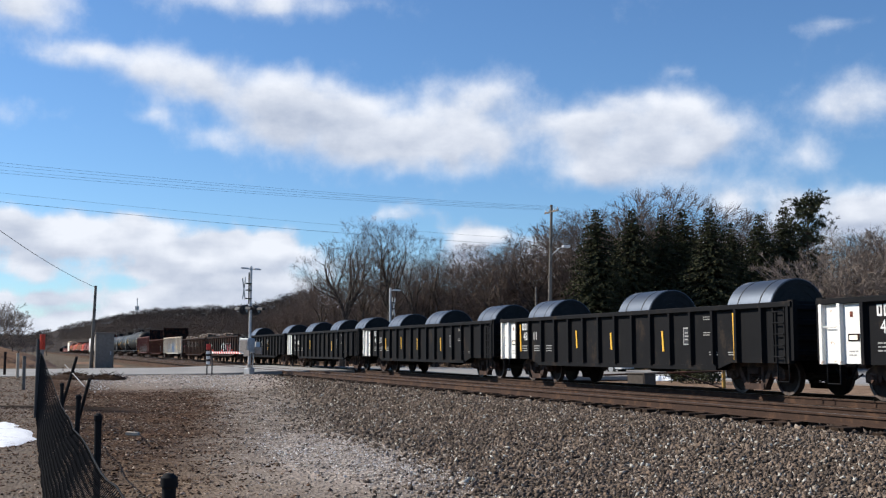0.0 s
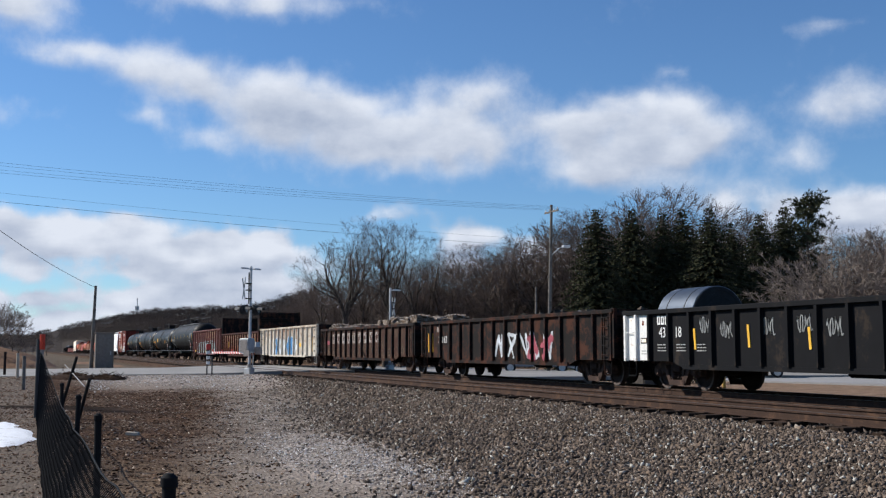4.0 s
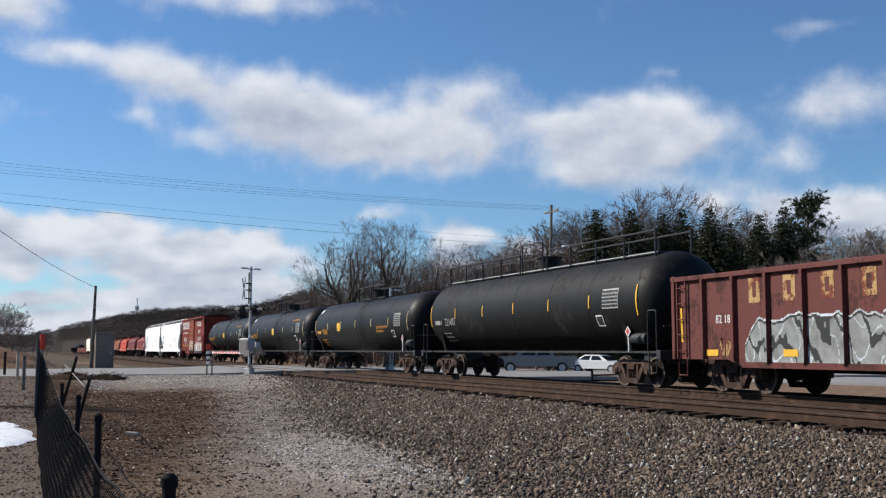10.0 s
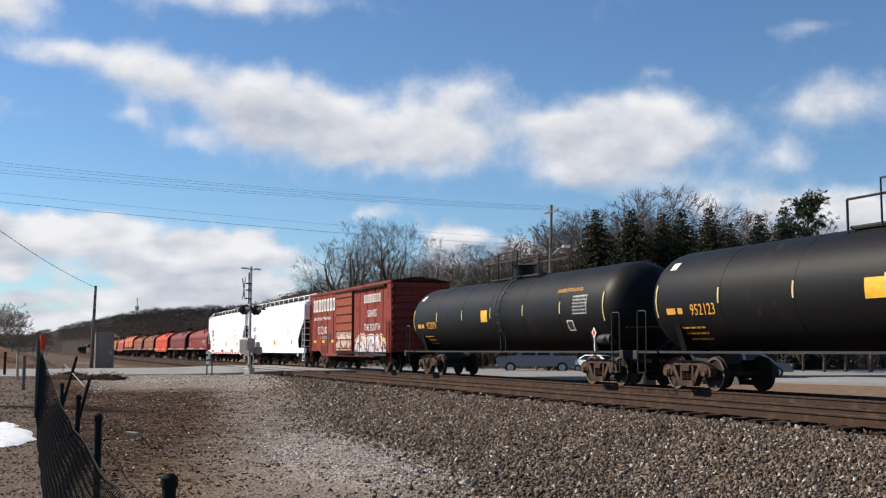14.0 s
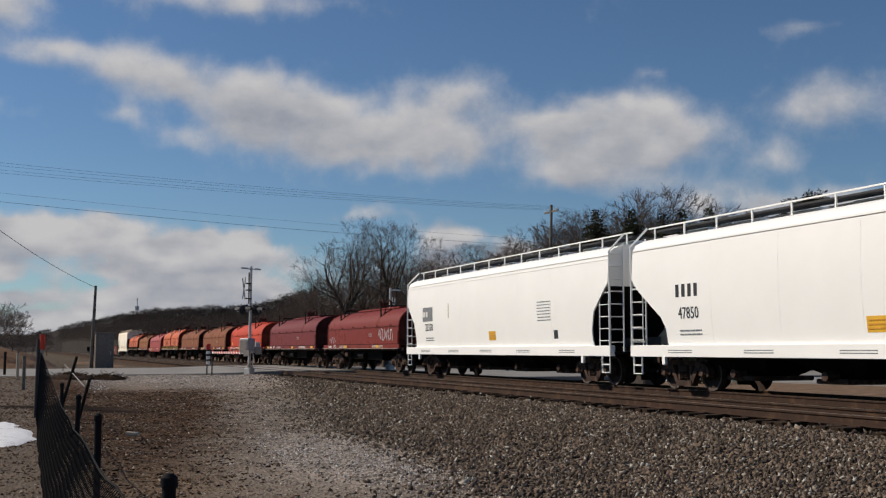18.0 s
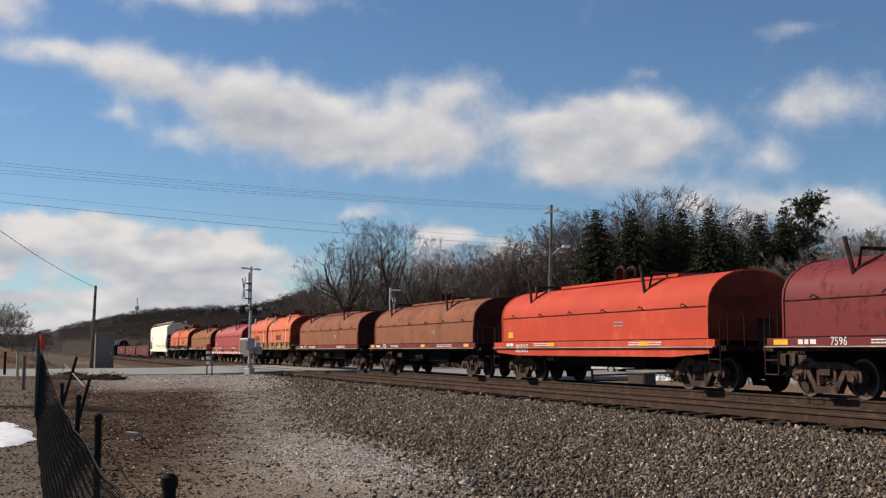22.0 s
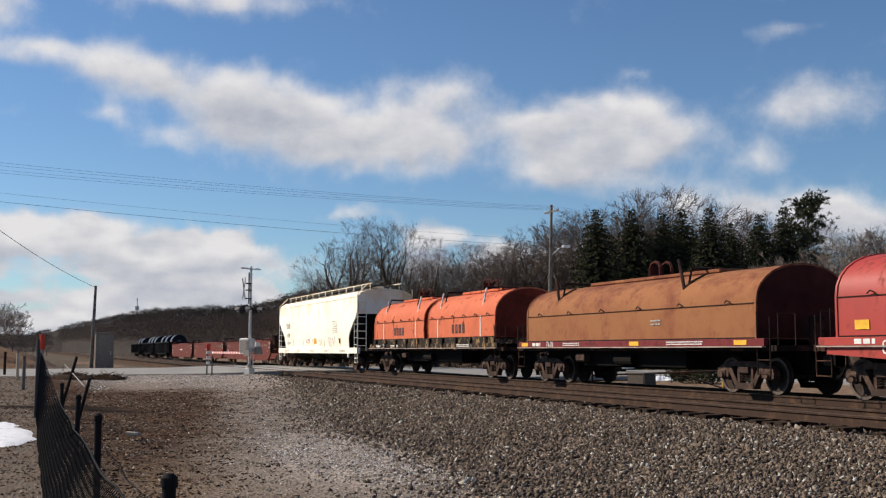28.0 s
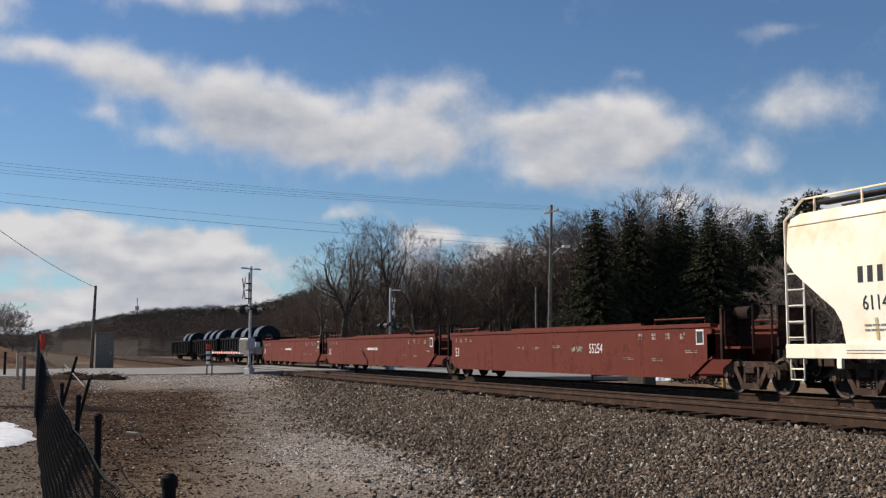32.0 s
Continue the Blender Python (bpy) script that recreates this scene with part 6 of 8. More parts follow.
for k, (xl, xr, coils) in enumerate([(-553.6, -538.2, (0.15, 0.45, 0.8)), (-570.8, -555.6, (0.25, 0.5, 0.75)), (-588.2, -572.8, (0.4, 0.65))]):
    g, c, L = gondola(xl, xr, "black gondola carrying large steel coils", "black", 2.1, 12, seed=20 + k)
    for f in coils:
        steel_coil(xl + f * L, 0.95, 1.6, 1.12)


# ------------------------------------------------------------------ trees
M["bark"] = paint("grey_bark", (0.06, 0.046, 0.036), (0.11, 0.088, 0.07), 0.3, 0.95, 3.0)
M["twig"] = plain("bare_twigs", (0.138, 0.105, 0.087), 0.95, 0.0, 0.25, 0.6, 0.05)
M["far_twig"] = plain("far_twigs", (0.085, 0.068, 0.058), 0.95, 0.0, 0.25, 0.1, 0.05)
M["bush_twig"] = plain("pale_bush_twigs", (0.2, 0.162, 0.136), 0.95, 0.0, 0.25, 0.6, 0.05)
M["needle"] = plain("spruce_needles", (0.053, 0.055, 0.031), 0.95, 0.0, 0.35, 1.2, 0.02)
M["dry_grass"] = plain("dry_orange_grass", (0.14, 0.07, 0.032), 0.95, 0.0, 0.4, 1.0)


def raw_mesh(name, vs, fs, mat):
    me = bpy.data.meshes.new(name)
    me.from_pydata(vs, [], fs)
    me.materials.append(M[mat])
    me.shade_smooth()
    return me


def limb(vs, fs, p, q, r0, r1, n):
    d = (q - p).normalized()
    u = d.orthogonal().normalized()
    w = d.cross(u)
    k = len(vs)
    for c, r in ((p, r0), (q, r1)):
        for i in range(n):
            a = 2 * math.pi * i / n
            vs.append(c + u * (r * math.cos(a)) + w * (r * math.sin(a)))
    for i in range(n):
        fs.append((k + i, k + (i + 1) % n, k + n + (i + 1) % n, k + n + i))


def bare_tree(seed, height, limbs, fork=0.3, spread=0.8, depth=7, thick=0.022, twig=0.011, fine=4, crown_mat="twig"):
    """Meshes of trunk and crown for one leafless tree: a bole that opens into crooked limbs, which fork again and again into a rounded crown of fine twigs."""
    rng = random.Random(seed)
    tv, tf, cv, cf = [], [], [], []

    def ribbon(p, q, r0, r1):
        d = (q - p).normalized()
        e = d.orthogonal().normalized()
        e = (e * rng.uniform(-1, 1) + d.cross(e) * rng.uniform(-1, 1)).normalized()
        k = len(cv)
        if r1:
            cv.extend([p - e * r0, p + e * r0, q + e * r1, q - e * r1])
            cf.append((k, k + 1, k + 2, k + 3))
        else:
            cv.extend([p - e * r0, p + e * r0, q])
            cf.append((k, k + 1, k + 2))

    def turned(d, amount):
        u = d.orthogonal().normalized()
        a = rng.uniform(0, 2 * math.pi)
        return (d * math.cos(amount) + (u * math.cos(a) + d.cross(u) * math.sin(a)) * math.sin(amount)).normalized()

    def spray_out(p, d, n, ln):
        for k in range(n):
            e = turned(d, rng.uniform(0.15, 0.9))
            q = p + e * ln * rng.uniform(0.6, 1.2)
            m = p.lerp(q, 0.5) + Vector((rng.uniform(-0.06, 0.06), rng.uniform(-0.06, 0.06), rng.uniform(-0.04, 0.06))) * ln
            ribbon(p, m, twig, twig * 0.8)
            ribbon(m, q, twig * 0.8, 0)
            if fine > 3:
                ribbon(m, m + turned(e, rng.uniform(0.5, 0.9)) * ln * 0.5, twig * 0.75, 0)

    def branch(p, d, length, stout, level):
        steps = 4 if level < 2 else 3 if level < 4 else 2
        bend = turned(d, 0.35) - d
        at = lambda u: max(twig, stout * (max(0.0, depth + 1.0 - level - u) / depth) ** 1.75)
        for s in range(steps):
            d = (d + bend * (0.3 * rng.uniform(-0.5, 1.0)) + Vector((rng.uniform(-0.15, 0.15), rng.uniform(-0.15, 0.15), rng.uniform(-0.12, 0.16) + (0.07 if level < 4 else 0.0)))).normalized()
            q = p + d * (length / steps)
            r, r1 = at(s / steps), at((s + 1) / steps)
            if r > 0.045:
                limb(tv, tf, p, q, r, r1, 6 if level < 2 else 5)
            elif r > 0.024:
                limb(tv, tf, p, q, r, r1, 3)
            else:
                ribbon(p, q, r, r1)
            p = q
            if level >= depth - 2:
                spray_out(p, d, 2 if level >= depth - 1 else 1, 0.05 * height)
            if 0 < level < depth - 1 and s < steps - 1 and rng.random() < 0.5:
                branch(p, turned(d, rng.uniform(0.6, 1.1)), length * rng.uniform(0.5, 0.75), stout * 0.8, min(depth, level + 2))
        if level >= depth:
            spray_out(p, d, fine, 0.05 * height)
            return
        branch(p, turned(d, rng.uniform(0.14, 0.42)), length * rng.uniform(0.72, 0.86), stout, level + 1)
        branch(p, turned(d, rng.uniform(0.5, 0.9)), length * rng.uniform(0.64, 0.82), stout * 0.82, level + 1)

    p, d, r = Vector((0, 0, -0.3)), Vector((0, 0, 1)), height * thick
    for s in range(6):
        d = (d + Vector((rng.uniform(-0.08, 0.08), rng.uniform(-0.08, 0.08), 0.14))).normalized()
        q = p + d * (height * fork / 6)
        limb(tv, tf, p, q, r * (1.2 if s == 0 else 1.0), r * 0.96, 8)
        p, r = q, r * 0.96
        if s in (3, 4) and limbs > 3:
            branch(p, turned(d, 0.9), height * 0.1, r * 0.4, 3)
    off = rng.uniform(0, 6.28)
    for k in range(limbs):
        a = off + 6.283 * k / max(1, limbs - 1) + rng.uniform(-0.3, 0.3)
        w = spread * rng.uniform(0.7, 1.1) * (0.15 if k == 0 else 1.0)
        branch(p, Vector((math.cos(a) * w, math.sin(a) * w, 1)).normalized(), height * (0.2 if k == 0 else rng.uniform(0.15, 0.185)), r * (0.66 if k == 0 else rng.uniform(0.42, 0.58)), 1)
    s = height / sorted(v.z for v in cv)[-12]
    return raw_mesh("trunk", [v * s for v in tv], tf, "bark"), raw_mesh("crown", [v * s for v in cv], cf, crown_mat)


def shrub_mesh(seed, height, stems, depth=3):
    rng = random.Random(seed)
    vs, fs = [], []

    def grow(p, d, length, r, level):
        for s in range(2):
            d = (d + Vector((rng.uniform(-0.25, 0.25), rng.uniform(-0.25, 0.25), rng.uniform(-0.05, 0.2)))).normalized()
            q = p + d * (length / 2)
            if level > 1:
                e = d.orthogonal().normalized() * r
                k = len(vs)
                vs.extend([p - e, p + e, q + e * 0.7, q - e * 0.7])
                fs.append((k, k + 1, k + 2, k + 3))
            else:
                limb(vs, fs, p, q, r, r * 0.8, 3)
            p, r = q, r * 0.8
        if level < depth:
            for k in range(3):
                u = d.orthogonal().normalized()
                a = rng.uniform(0, 6.28)
                grow(p, (d + (u * math.cos(a) + d.cross(u) * math.sin(a)) * (rng.uniform(0.3, 0.9) if depth < 4 else rng.uniform(0.2, 0.7))).normalized(), length * (0.66 if depth < 4 else 0.78), max(0.014 if depth < 4 else 0.008, r * 0.7), level + 1)

    for k in range(stems):
        a = rng.uniform(0, 6.28)
        p = Vector((math.cos(a) * rng.uniform(0, height * 0.06), math.sin(a) * rng.uniform(0, height * 0.06), -0.1))
        grow(p, Vector((math.cos(a) * 0.35, math.sin(a) * 0.35, 1)).normalized(), height * (0.4 if depth < 4 else 0.3), 0.035, 0)
    return raw_mesh("branches", vs, fs, "bush_twig" if depth > 3 else "twig")


def conifer(seed, height, radius):
    """A cone of drooping boughs, each a fan of many small needle sprays."""
    rng = random.Random(seed)
    tv, tf, vs, fs = [], [], [], []
    limb(tv, tf, Vector((0, 0, -0.3)), Vector((0, 0, height * 0.97)), 0.2, 0.03, 8)
    z = height * 0.04
    while z < height * 0.985:
        f = 1 - z / height
        n = 12 if f > 0.3 else 9 if f > 0.1 else 5
        off = rng.uniform(0, 6.28)
        for k in range(n):
            a = off + 6.283 * k / n + rng.uniform(-0.25, 0.25)
            lobe = 1.0 + 0.22 * noise.noise((math.cos(a) * 1.3 + seed, math.sin(a) * 1.3, z * 0.45))
            L = (radius * f ** 0.78 * 1.06 * rng.uniform(0.74, 1.1) + 0.05) * lobe
            out = Vector((math.cos(a), math.sin(a), 0))
            side = Vector((-math.sin(a), math.cos(a), 0))
            base = Vector((0, 0, z + rng.uniform(-0.15, 0.15)))
            limb(tv, tf, base, base + out * L * 0.85 + Vector((0, 0, -0.1 * L)), 0.028, 0.01, 3)
            m = max(2, int(L / 0.25))
            for i in range(m):
                t = (i + rng.uniform(0.1, 1.0)) / m
                c = base + out * (L * t) + Vector((0, 0, -0.3 * L * t * t + 0.1 * L * t))
                w = 0.12 + 0.3 * (1 - t) * min(1.0, 2.5 * f)
                for sgn in (-1, 1):
                    for q in range(2):
                        d = (side * (sgn * rng.uniform(0.1, 1.0)) + out * rng.uniform(0.2, 1.0) + Vector((0, 0, rng.uniform(-0.7, 0.05) + 0.9 * max(0, 0.12 - f) / 0.12))).normalized()
                        e = d.cross(Vector((rng.uniform(-1, 1), rng.uniform(-1, 1), rng.uniform(-1, 1)))).normalized() * rng.uniform(0.05, 0.095)
                        k0 = len(vs)
                        ln = w * rng.uniform(0.8, 1.5)
                        vs.extend([c, c + d * ln * 0.55 + e, c + d * ln, c + d * ln * 0.55 - e])
                        fs.append((k0, k0 + 1, k0 + 2, k0 + 3))
        z += 0.15 + 0.17 * f
    return raw_mesh("trunk", tv, tf, "bark"), raw_mesh("foliage", vs, fs, "needle")


def pine(seed, height):
    """Rounded open crown of needle tufts on bent limbs."""
    rng = random.Random(seed)
    tv, tf, vs, fs = [], [], [], []
    p, r = Vector((0, 0, -0.3)), 0.22
    for k in range(12):
        q = p + Vector((rng.uniform(-0.12, 0.12), rng.uniform(-0.12, 0.12), height * 0.08))
        limb(tv, tf, p, q, r, r * 0.9, 7)
        p, r = q, r * 0.9
        f = q.z / height
        if f < 0.35:
            continue
        for j in range(10):
            a = rng.uniform(0, 6.28)
            L = height * 0.17 * math.sin(math.pi * min(1, max(0.12, (f - 0.25) / 0.8))) ** 0.6 * rng.uniform(0.6, 1.15)
            d = Vector((math.cos(a), math.sin(a), rng.uniform(0.1, 0.7))).normalized()
            b, rb = q, r * 0.4
            for i in range(4):
                d = (d + Vector((rng.uniform(-0.2, 0.2), rng.uniform(-0.2, 0.2), rng.uniform(-0.1, 0.25)))).normalized()
                c = b + d * L / 4
                limb(tv, tf, b, c, rb, rb * 0.75, 3)
                b, rb = c, rb * 0.75
                if i < 1:
                    continue
                for g in range(4):
                    o = c + Vector((rng.gauss(0, 0.28), rng.gauss(0, 0.28), rng.gauss(0, 0.22)))
                    for h in range(12):
                        u = Vector((rng.gauss(0, 1), rng.gauss(0, 1), rng.gauss(0.4, 0.8))).normalized()
                        e = u.orthogonal().normalized() * 0.045
                        k0 = len(vs)
                        ln = rng.uniform(0.2, 0.38)
                        vs.extend([o, o + u * ln * 0.5 + e, o + u * ln, o + u * ln * 0.5 - e])
                        fs.append((k0, k0 + 1, k0 + 2, k0 + 3))
    return raw_mesh("trunk", tv, tf, "bark"), raw_mesh("foliage", vs, fs, "needle")


def plant(kind, meshes, x, y, z, size, turn, label, category, group):
    root = thing(kind, label, category, group)
    root.matrix_basis = Matrix.Translation((x, y, z)) @ Euler((0, 0, turn)).to_matrix().to_4x4() @ Matrix.Diagonal((size, size, size, 1))
    part("trunk", meshes[0], None, root)
    part("crown" if kind in ("bare_tree", "bush") else "foliage", meshes[1], None, root)
    return root


def polar(bearing, d):
    """Place at d metres from the viewpoint; the bearing is in degrees from the way of the far track, towards the woods."""
    return -d * math.cos(radians(bearing)), d * math.sin(radians(bearing))


BIG = [bare_tree(37, 14.0, 6, 0.36, 0.5, 6, 0.027, 0.007, 4), bare_tree(34, 14.0, 5, 0.36, 0.42, 6, 0.024, 0.007, 4), bare_tree(35, 14.0, 3, 0.45, 0.45, 5, 0.02, 0.0075, 5)]
MID = [bare_tree(21 + k, 12.0, 4 + k % 2, 0.2 + 0.03 * k, 0.6 + 0.06 * k, 5, 0.018, 0.013, 3) for k in range(5)]
WIDE = [bare_tree(91 + k, 14.0, 5, 0.3, 0.7 - 0.15 * k, 6, 0.021, 0.011, 4) for k in range(2)]
SCRUB = [bare_tree(71 + k, 9.0, 5, 0.12, 0.8, 5, 0.011, 0.013, 5, "bush_twig") for k in range(2)]
SHRUB = [shrub_mesh(41 + k, 3.4, 6) for k in range(3)]
FIR = [conifer(51 + k, 14.0, 4.9 + 0.3 * k) for k in range(4)]
rng = random.Random(4)

WOOD_TOP = ((12.0, 6.6), (13.8, 8.6), (18.6, 11.6), (21.3, 13.6), (24.3, 13.8), (26.1, 15.2), (27.6, 16.2), (32.6, 18.8), (36.0, 16.6), (41.3, 15.0), (60.0, 15.0))


def wood_top(b):
    """Height of the woods' tops at the first row."""
    for (a, p), (c, q) in zip(WOOD_TOP, WOOD_TOP[1:]):
        if b <= c:
            return p + (q - p) * (b - a) / (c - a)
    return 15.0


# two tall specimens in front of the woods, with smaller company
for b, d, hh, k in ((15.75, 108, 15.3, 0), (18.1, 111, 15.8, 1), (19.9, 115, 14.6, 2), (20.8, 119, 14.8, 2), (14.5, 118, 11.0, 2), (16.9, 121, 13.4, 1)):
    x, y = polar(b, d)
    plant("bare_tree", BIG[k], x, y, -0.8, hh / 14.0, rng.uniform(0, 6.28), "tall leafless oak with spreading grey-brown branches", "tree", "bare trees of the woods")
for b, d, hh, k in ((28.0, 118, 17.2, 1), (30.3, 120, 18.2, 0), (31.9, 118, 19.0, 1), (32.7, 122, 20.3, 0), (33.7, 120, 20.0, 1), (34.9, 124, 18.4, 0), (36.9, 119, 17.0, 1), (38.2, 124, 16.4, 0),
                    (26.4, 122, 16.4, 0), (24.9, 126, 15.0, 1), (23.4, 124, 14.2, 0)):
    x, y = polar(b, d)
    plant("bare_tree", WIDE[k], x, y, -0.8, hh / 14.0, rng.uniform(0, 6.28), "tall leafless tree with dark limbs and a wide twiggy crown", "tree", "bare trees of the woods")
# the woods: two rows deep, lower towards the far end
bear = 12.6
while bear < 46:
    for row in range(2):
        d = (122 if bear > 15 else 150) + row * 13 + rng.uniform(-4, 4)
        hh = wood_top(bear) * d / 125.0 * rng.uniform(0.8, 1.03)
        x, y = polar(bear + rng.uniform(-0.45, 0.45), d)
        plant("bare_tree", MID[rng.randrange(5)], x, y, -0.8, hh / 12.0, rng.uniform(0, 6.28), "leafless tree with dense grey-brown twigs", "tree", "bare trees of the woods")
    bear += 0.76
# low growth along the woods' edge
bear = 12.0
while bear < 46:
    for row in range(2):
        x, y = polar(bear + rng.uniform(-0.3, 0.3), (114 if bear > 15 else 142) + row * 11 + rng.uniform(-3, 3))
        s = rng.uniform(0.8, 1.6) + 0.25 * row
        ob = tagged(new("thicket", SHRUB[rng.randrange(3)]), "tangle of leafless brown shrubs", "shrub", "shrubs along the woods")
        ob.matrix_basis = Matrix.Translation((x, y, -0.8)) @ Euler((0, 0, rng.uniform(0, 6.28))).to_matrix().to_4x4() @ Matrix.Diagonal((s * 1.5, s * 1.5, s, 1))
    bear += 0.75
# spruces
for b, d, hh in ((29.3, 98, 14.9), (31.2, 101, 15.2), (32.8, 102, 14.9), (33.8, 104, 15.4), (35.17, 100, 15.0), (36.2, 103, 13.9), (37.65, 108, 15.2), (38.85, 110, 16.0),
                 (30.3, 112, 13.4), (32.0, 113, 14.0), (34.4, 112, 13.6)):
    x, y = polar(b, d)
    plant("spruce", FIR[rng.randrange(4)], x, y, -0.8, hh / 14.0, rng.uniform(0, 6.28), "tall dark-green spruce with drooping boughs", "tree", "spruces behind the lot")
x, y = polar(40.0, 112)
plant("pine", pine(61, 14.0), x, y, -0.8, 17.0 / 14.0, 1.0, "tall ragged dark-green pine with a rounded crown", "tree", "spruces behind the lot")
# pale scrub trees before the pine
for b, d, hh in ((39.6, 92, 8.4), (40.6, 88, 9.6), (41.6, 93, 10.6), (42.7, 90, 11.2), (43.8, 94, 11.6), (38.6, 95, 6.4), (45.0, 92, 11.0)):
    x, y = polar(b, d)
    plant("bare_tree", SCRUB[rng.randrange(2)], x, y, -0.8, hh / 9.0, rng.uniform(0, 6.28), "pale grey leafless scrub tree with many fine twigs", "tree", "scrub trees beside the lot")
# far woods along the line, and the depth of the near woods: bare crowns that nobody could count
def crowd(rg, vs, fs, x, y, hgt, wdt, count, half, rise, low=0.0):
    """Upright twigs filling one bare crown from the ground to its rounded top."""
    for k in range(count):
        zf = low + (1 - low) * rg.random() ** 0.7
        rad = wdt * (1.0 if zf < 0.5 else math.sqrt(max(0.0, 1 - ((zf - 0.5) / 0.5) ** 2)))
        a, f = rg.uniform(0, 6.283), math.sqrt(rg.random())
        p = Vector((x + math.cos(a) * rad * f, y + math.sin(a) * rad * f, -1.0 + hgt * zf))
        q = p + Vector((math.cos(a) * f, math.sin(a) * f, 0)) * (rise * 0.5) + Vector((rg.uniform(-0.8, 0.8), rg.uniform(-0.8, 0.8), rg.uniform(-0.25, 0.8))) * rise
        e = Vector((rg.uniform(-1, 1), rg.uniform(-1, 1), rg.uniform(-0.3, 0.3))) * (half * (1.15 - 0.65 * zf))
        n0 = len(vs)
        vs.extend([p - e, p + e, q])
        fs.append((n0, n0 + 1, n0 + 2))


def far_woods():
    rg = random.Random(77)
    vs, fs = [], []
    for row in range(4):
        b = -3.4
        while b < 14.2:
            d = max(290.0, 27.0 / math.sin(radians(max(b, 1.5)))) if b > 1.5 else 420.0
            d = min(d, 900.0) + row * 22 + rg.uniform(-8, 8)
            el = 0.8 + 0.25 * max(0.0, b) if b < 2.2 else 1.35 + 0.21 * (b - 2.2) if b < 5.8 else 2.1 + 0.05 * (b - 5.8) if b < 11 else 2.36 + 0.28 * (b - 11)
            hgt = d * math.tan(radians(el)) * rg.uniform(0.8, 1.04) * (0.8 + 0.05 * row) + 1.5
            x, y = polar(b, d)
            if 1.1 < b < 1.6:
                b += 0.13
                continue
            crowd(rg, vs, fs, x, y, hgt, hgt * 0.36, 520, 0.034 + 0.00012 * d, hgt * 0.055, 0.5)
            b += 0.13
    b = -3.8
    while b < 14.4:
        # the crowns that stand along the crest
        d, h = far_crest(b)
        x, y = polar(b + rg.uniform(-0.03, 0.03), d * rg.uniform(0.95, 1.0))
        if not 1.1 < b < 1.5:
            crowd(rg, vs, fs, x, y, (h + 1.0) * rg.uniform(1.04, 1.16), 4.5, 200, 0.1 + 0.00012 * d, 1.5, 0.8)
        b += 0.055
    tagged(new("far_woods", raw_mesh("far_woods", vs, fs, "far_twig")), "distant ridge of leafless grey-brown woods", "woods", kind="stuff")


def wood_depth():
    rg = random.Random(78)
    vs, fs = [], []
    for row in range(2):
        b = 13.0
        while b < 47:
            d = 150 + 14 * row + rg.uniform(-5, 5)
            x, y = polar(b, d)
            hgt = wood_top(b) * d / 125.0 * rg.uniform(0.82, 1.02)
            crowd(rg, vs, fs, x, y, hgt, hgt * 0.3, 2300 if b > 24 else 3400, 0.034, 1.0)
            b += 0.62
    tagged(new("woods", raw_mesh("woods", vs, fs, "twig")), "dense leafless brown woods behind the first trees", "woods", kind="stuff")


def wooded_slope(name, label, b0, b1, crest):
    """Rising ground under the woods; crest gives distance and height at a bearing."""
    vs, fs = [], []
    n = 360
    for i in range(n + 1):
        b = b0 + (b1 - b0) * i / n
        d, h = crest(b)
        for f, k in ((0.8, 0.0), (0.9, 0.45), (1.0, 1.0), (1.15, 0.9), (1.5, 0.0)):
            x, y = polar(b, d * f)
            vs.append((x, y, -1.3 + (h + 1.3) * k * (1 + 0.12 * noise.noise((b * 1.7, f * 3, 4)) + 0.04 * noise.noise((b * 3, f * 3, 9)))))
    for i in range(n):
        for j in range(4):
            a = i * 5 + j
            fs.append((a, a + 5, a + 6, a + 1))
    tagged(new(name, raw_mesh(name, vs, fs, "leaf_litter")), label, "slope", kind="structure")


def far_crest(b):
    d = min(900.0, max(290.0, 27.0 / math.sin(radians(max(b, 1.5))))) + 110
    el = 0.8 + 0.25 * max(0.0, b) if b < 2.2 else 1.35 + 0.21 * (b - 2.2) if b < 5.8 else 2.1 + 0.05 * (b - 5.8) if b < 11 else 2.36 + 0.28 * (b - 11)
    return d, d * math.tan(radians(el)) * 0.9


M["leaf_litter"] = plain("leaf_litter", (0.044, 0.037, 0.033), 0.95, 0.0, 0.4, 0.25, 0.03)
wooded_slope("far_slope", "brown wooded slope beyond the crossing", -4.0, 14.5, far_crest)
wooded_slope("near_slope", "brown wooded slope behind the lot", 15.0, 50.0, lambda b: (182.0, wood_top(b) * 182 / 125.0 * 0.56))
far_woods()
wood_depth()
# bushes on the bank by the road
for k in range(9):
    x, y = polar(-1.6 + 0.32 * k, 108 + rng.uniform(-8, 14))
    plant("bush", SCRUB[k % 2], x, y, 0.6, rng.uniform(0.45, 0.6) * (1.0 if k < 4 else 0.4), rng.uniform(0, 6.28), "leafless grey-brown bush on the grassy bank", "bush", "bushes on the bank")

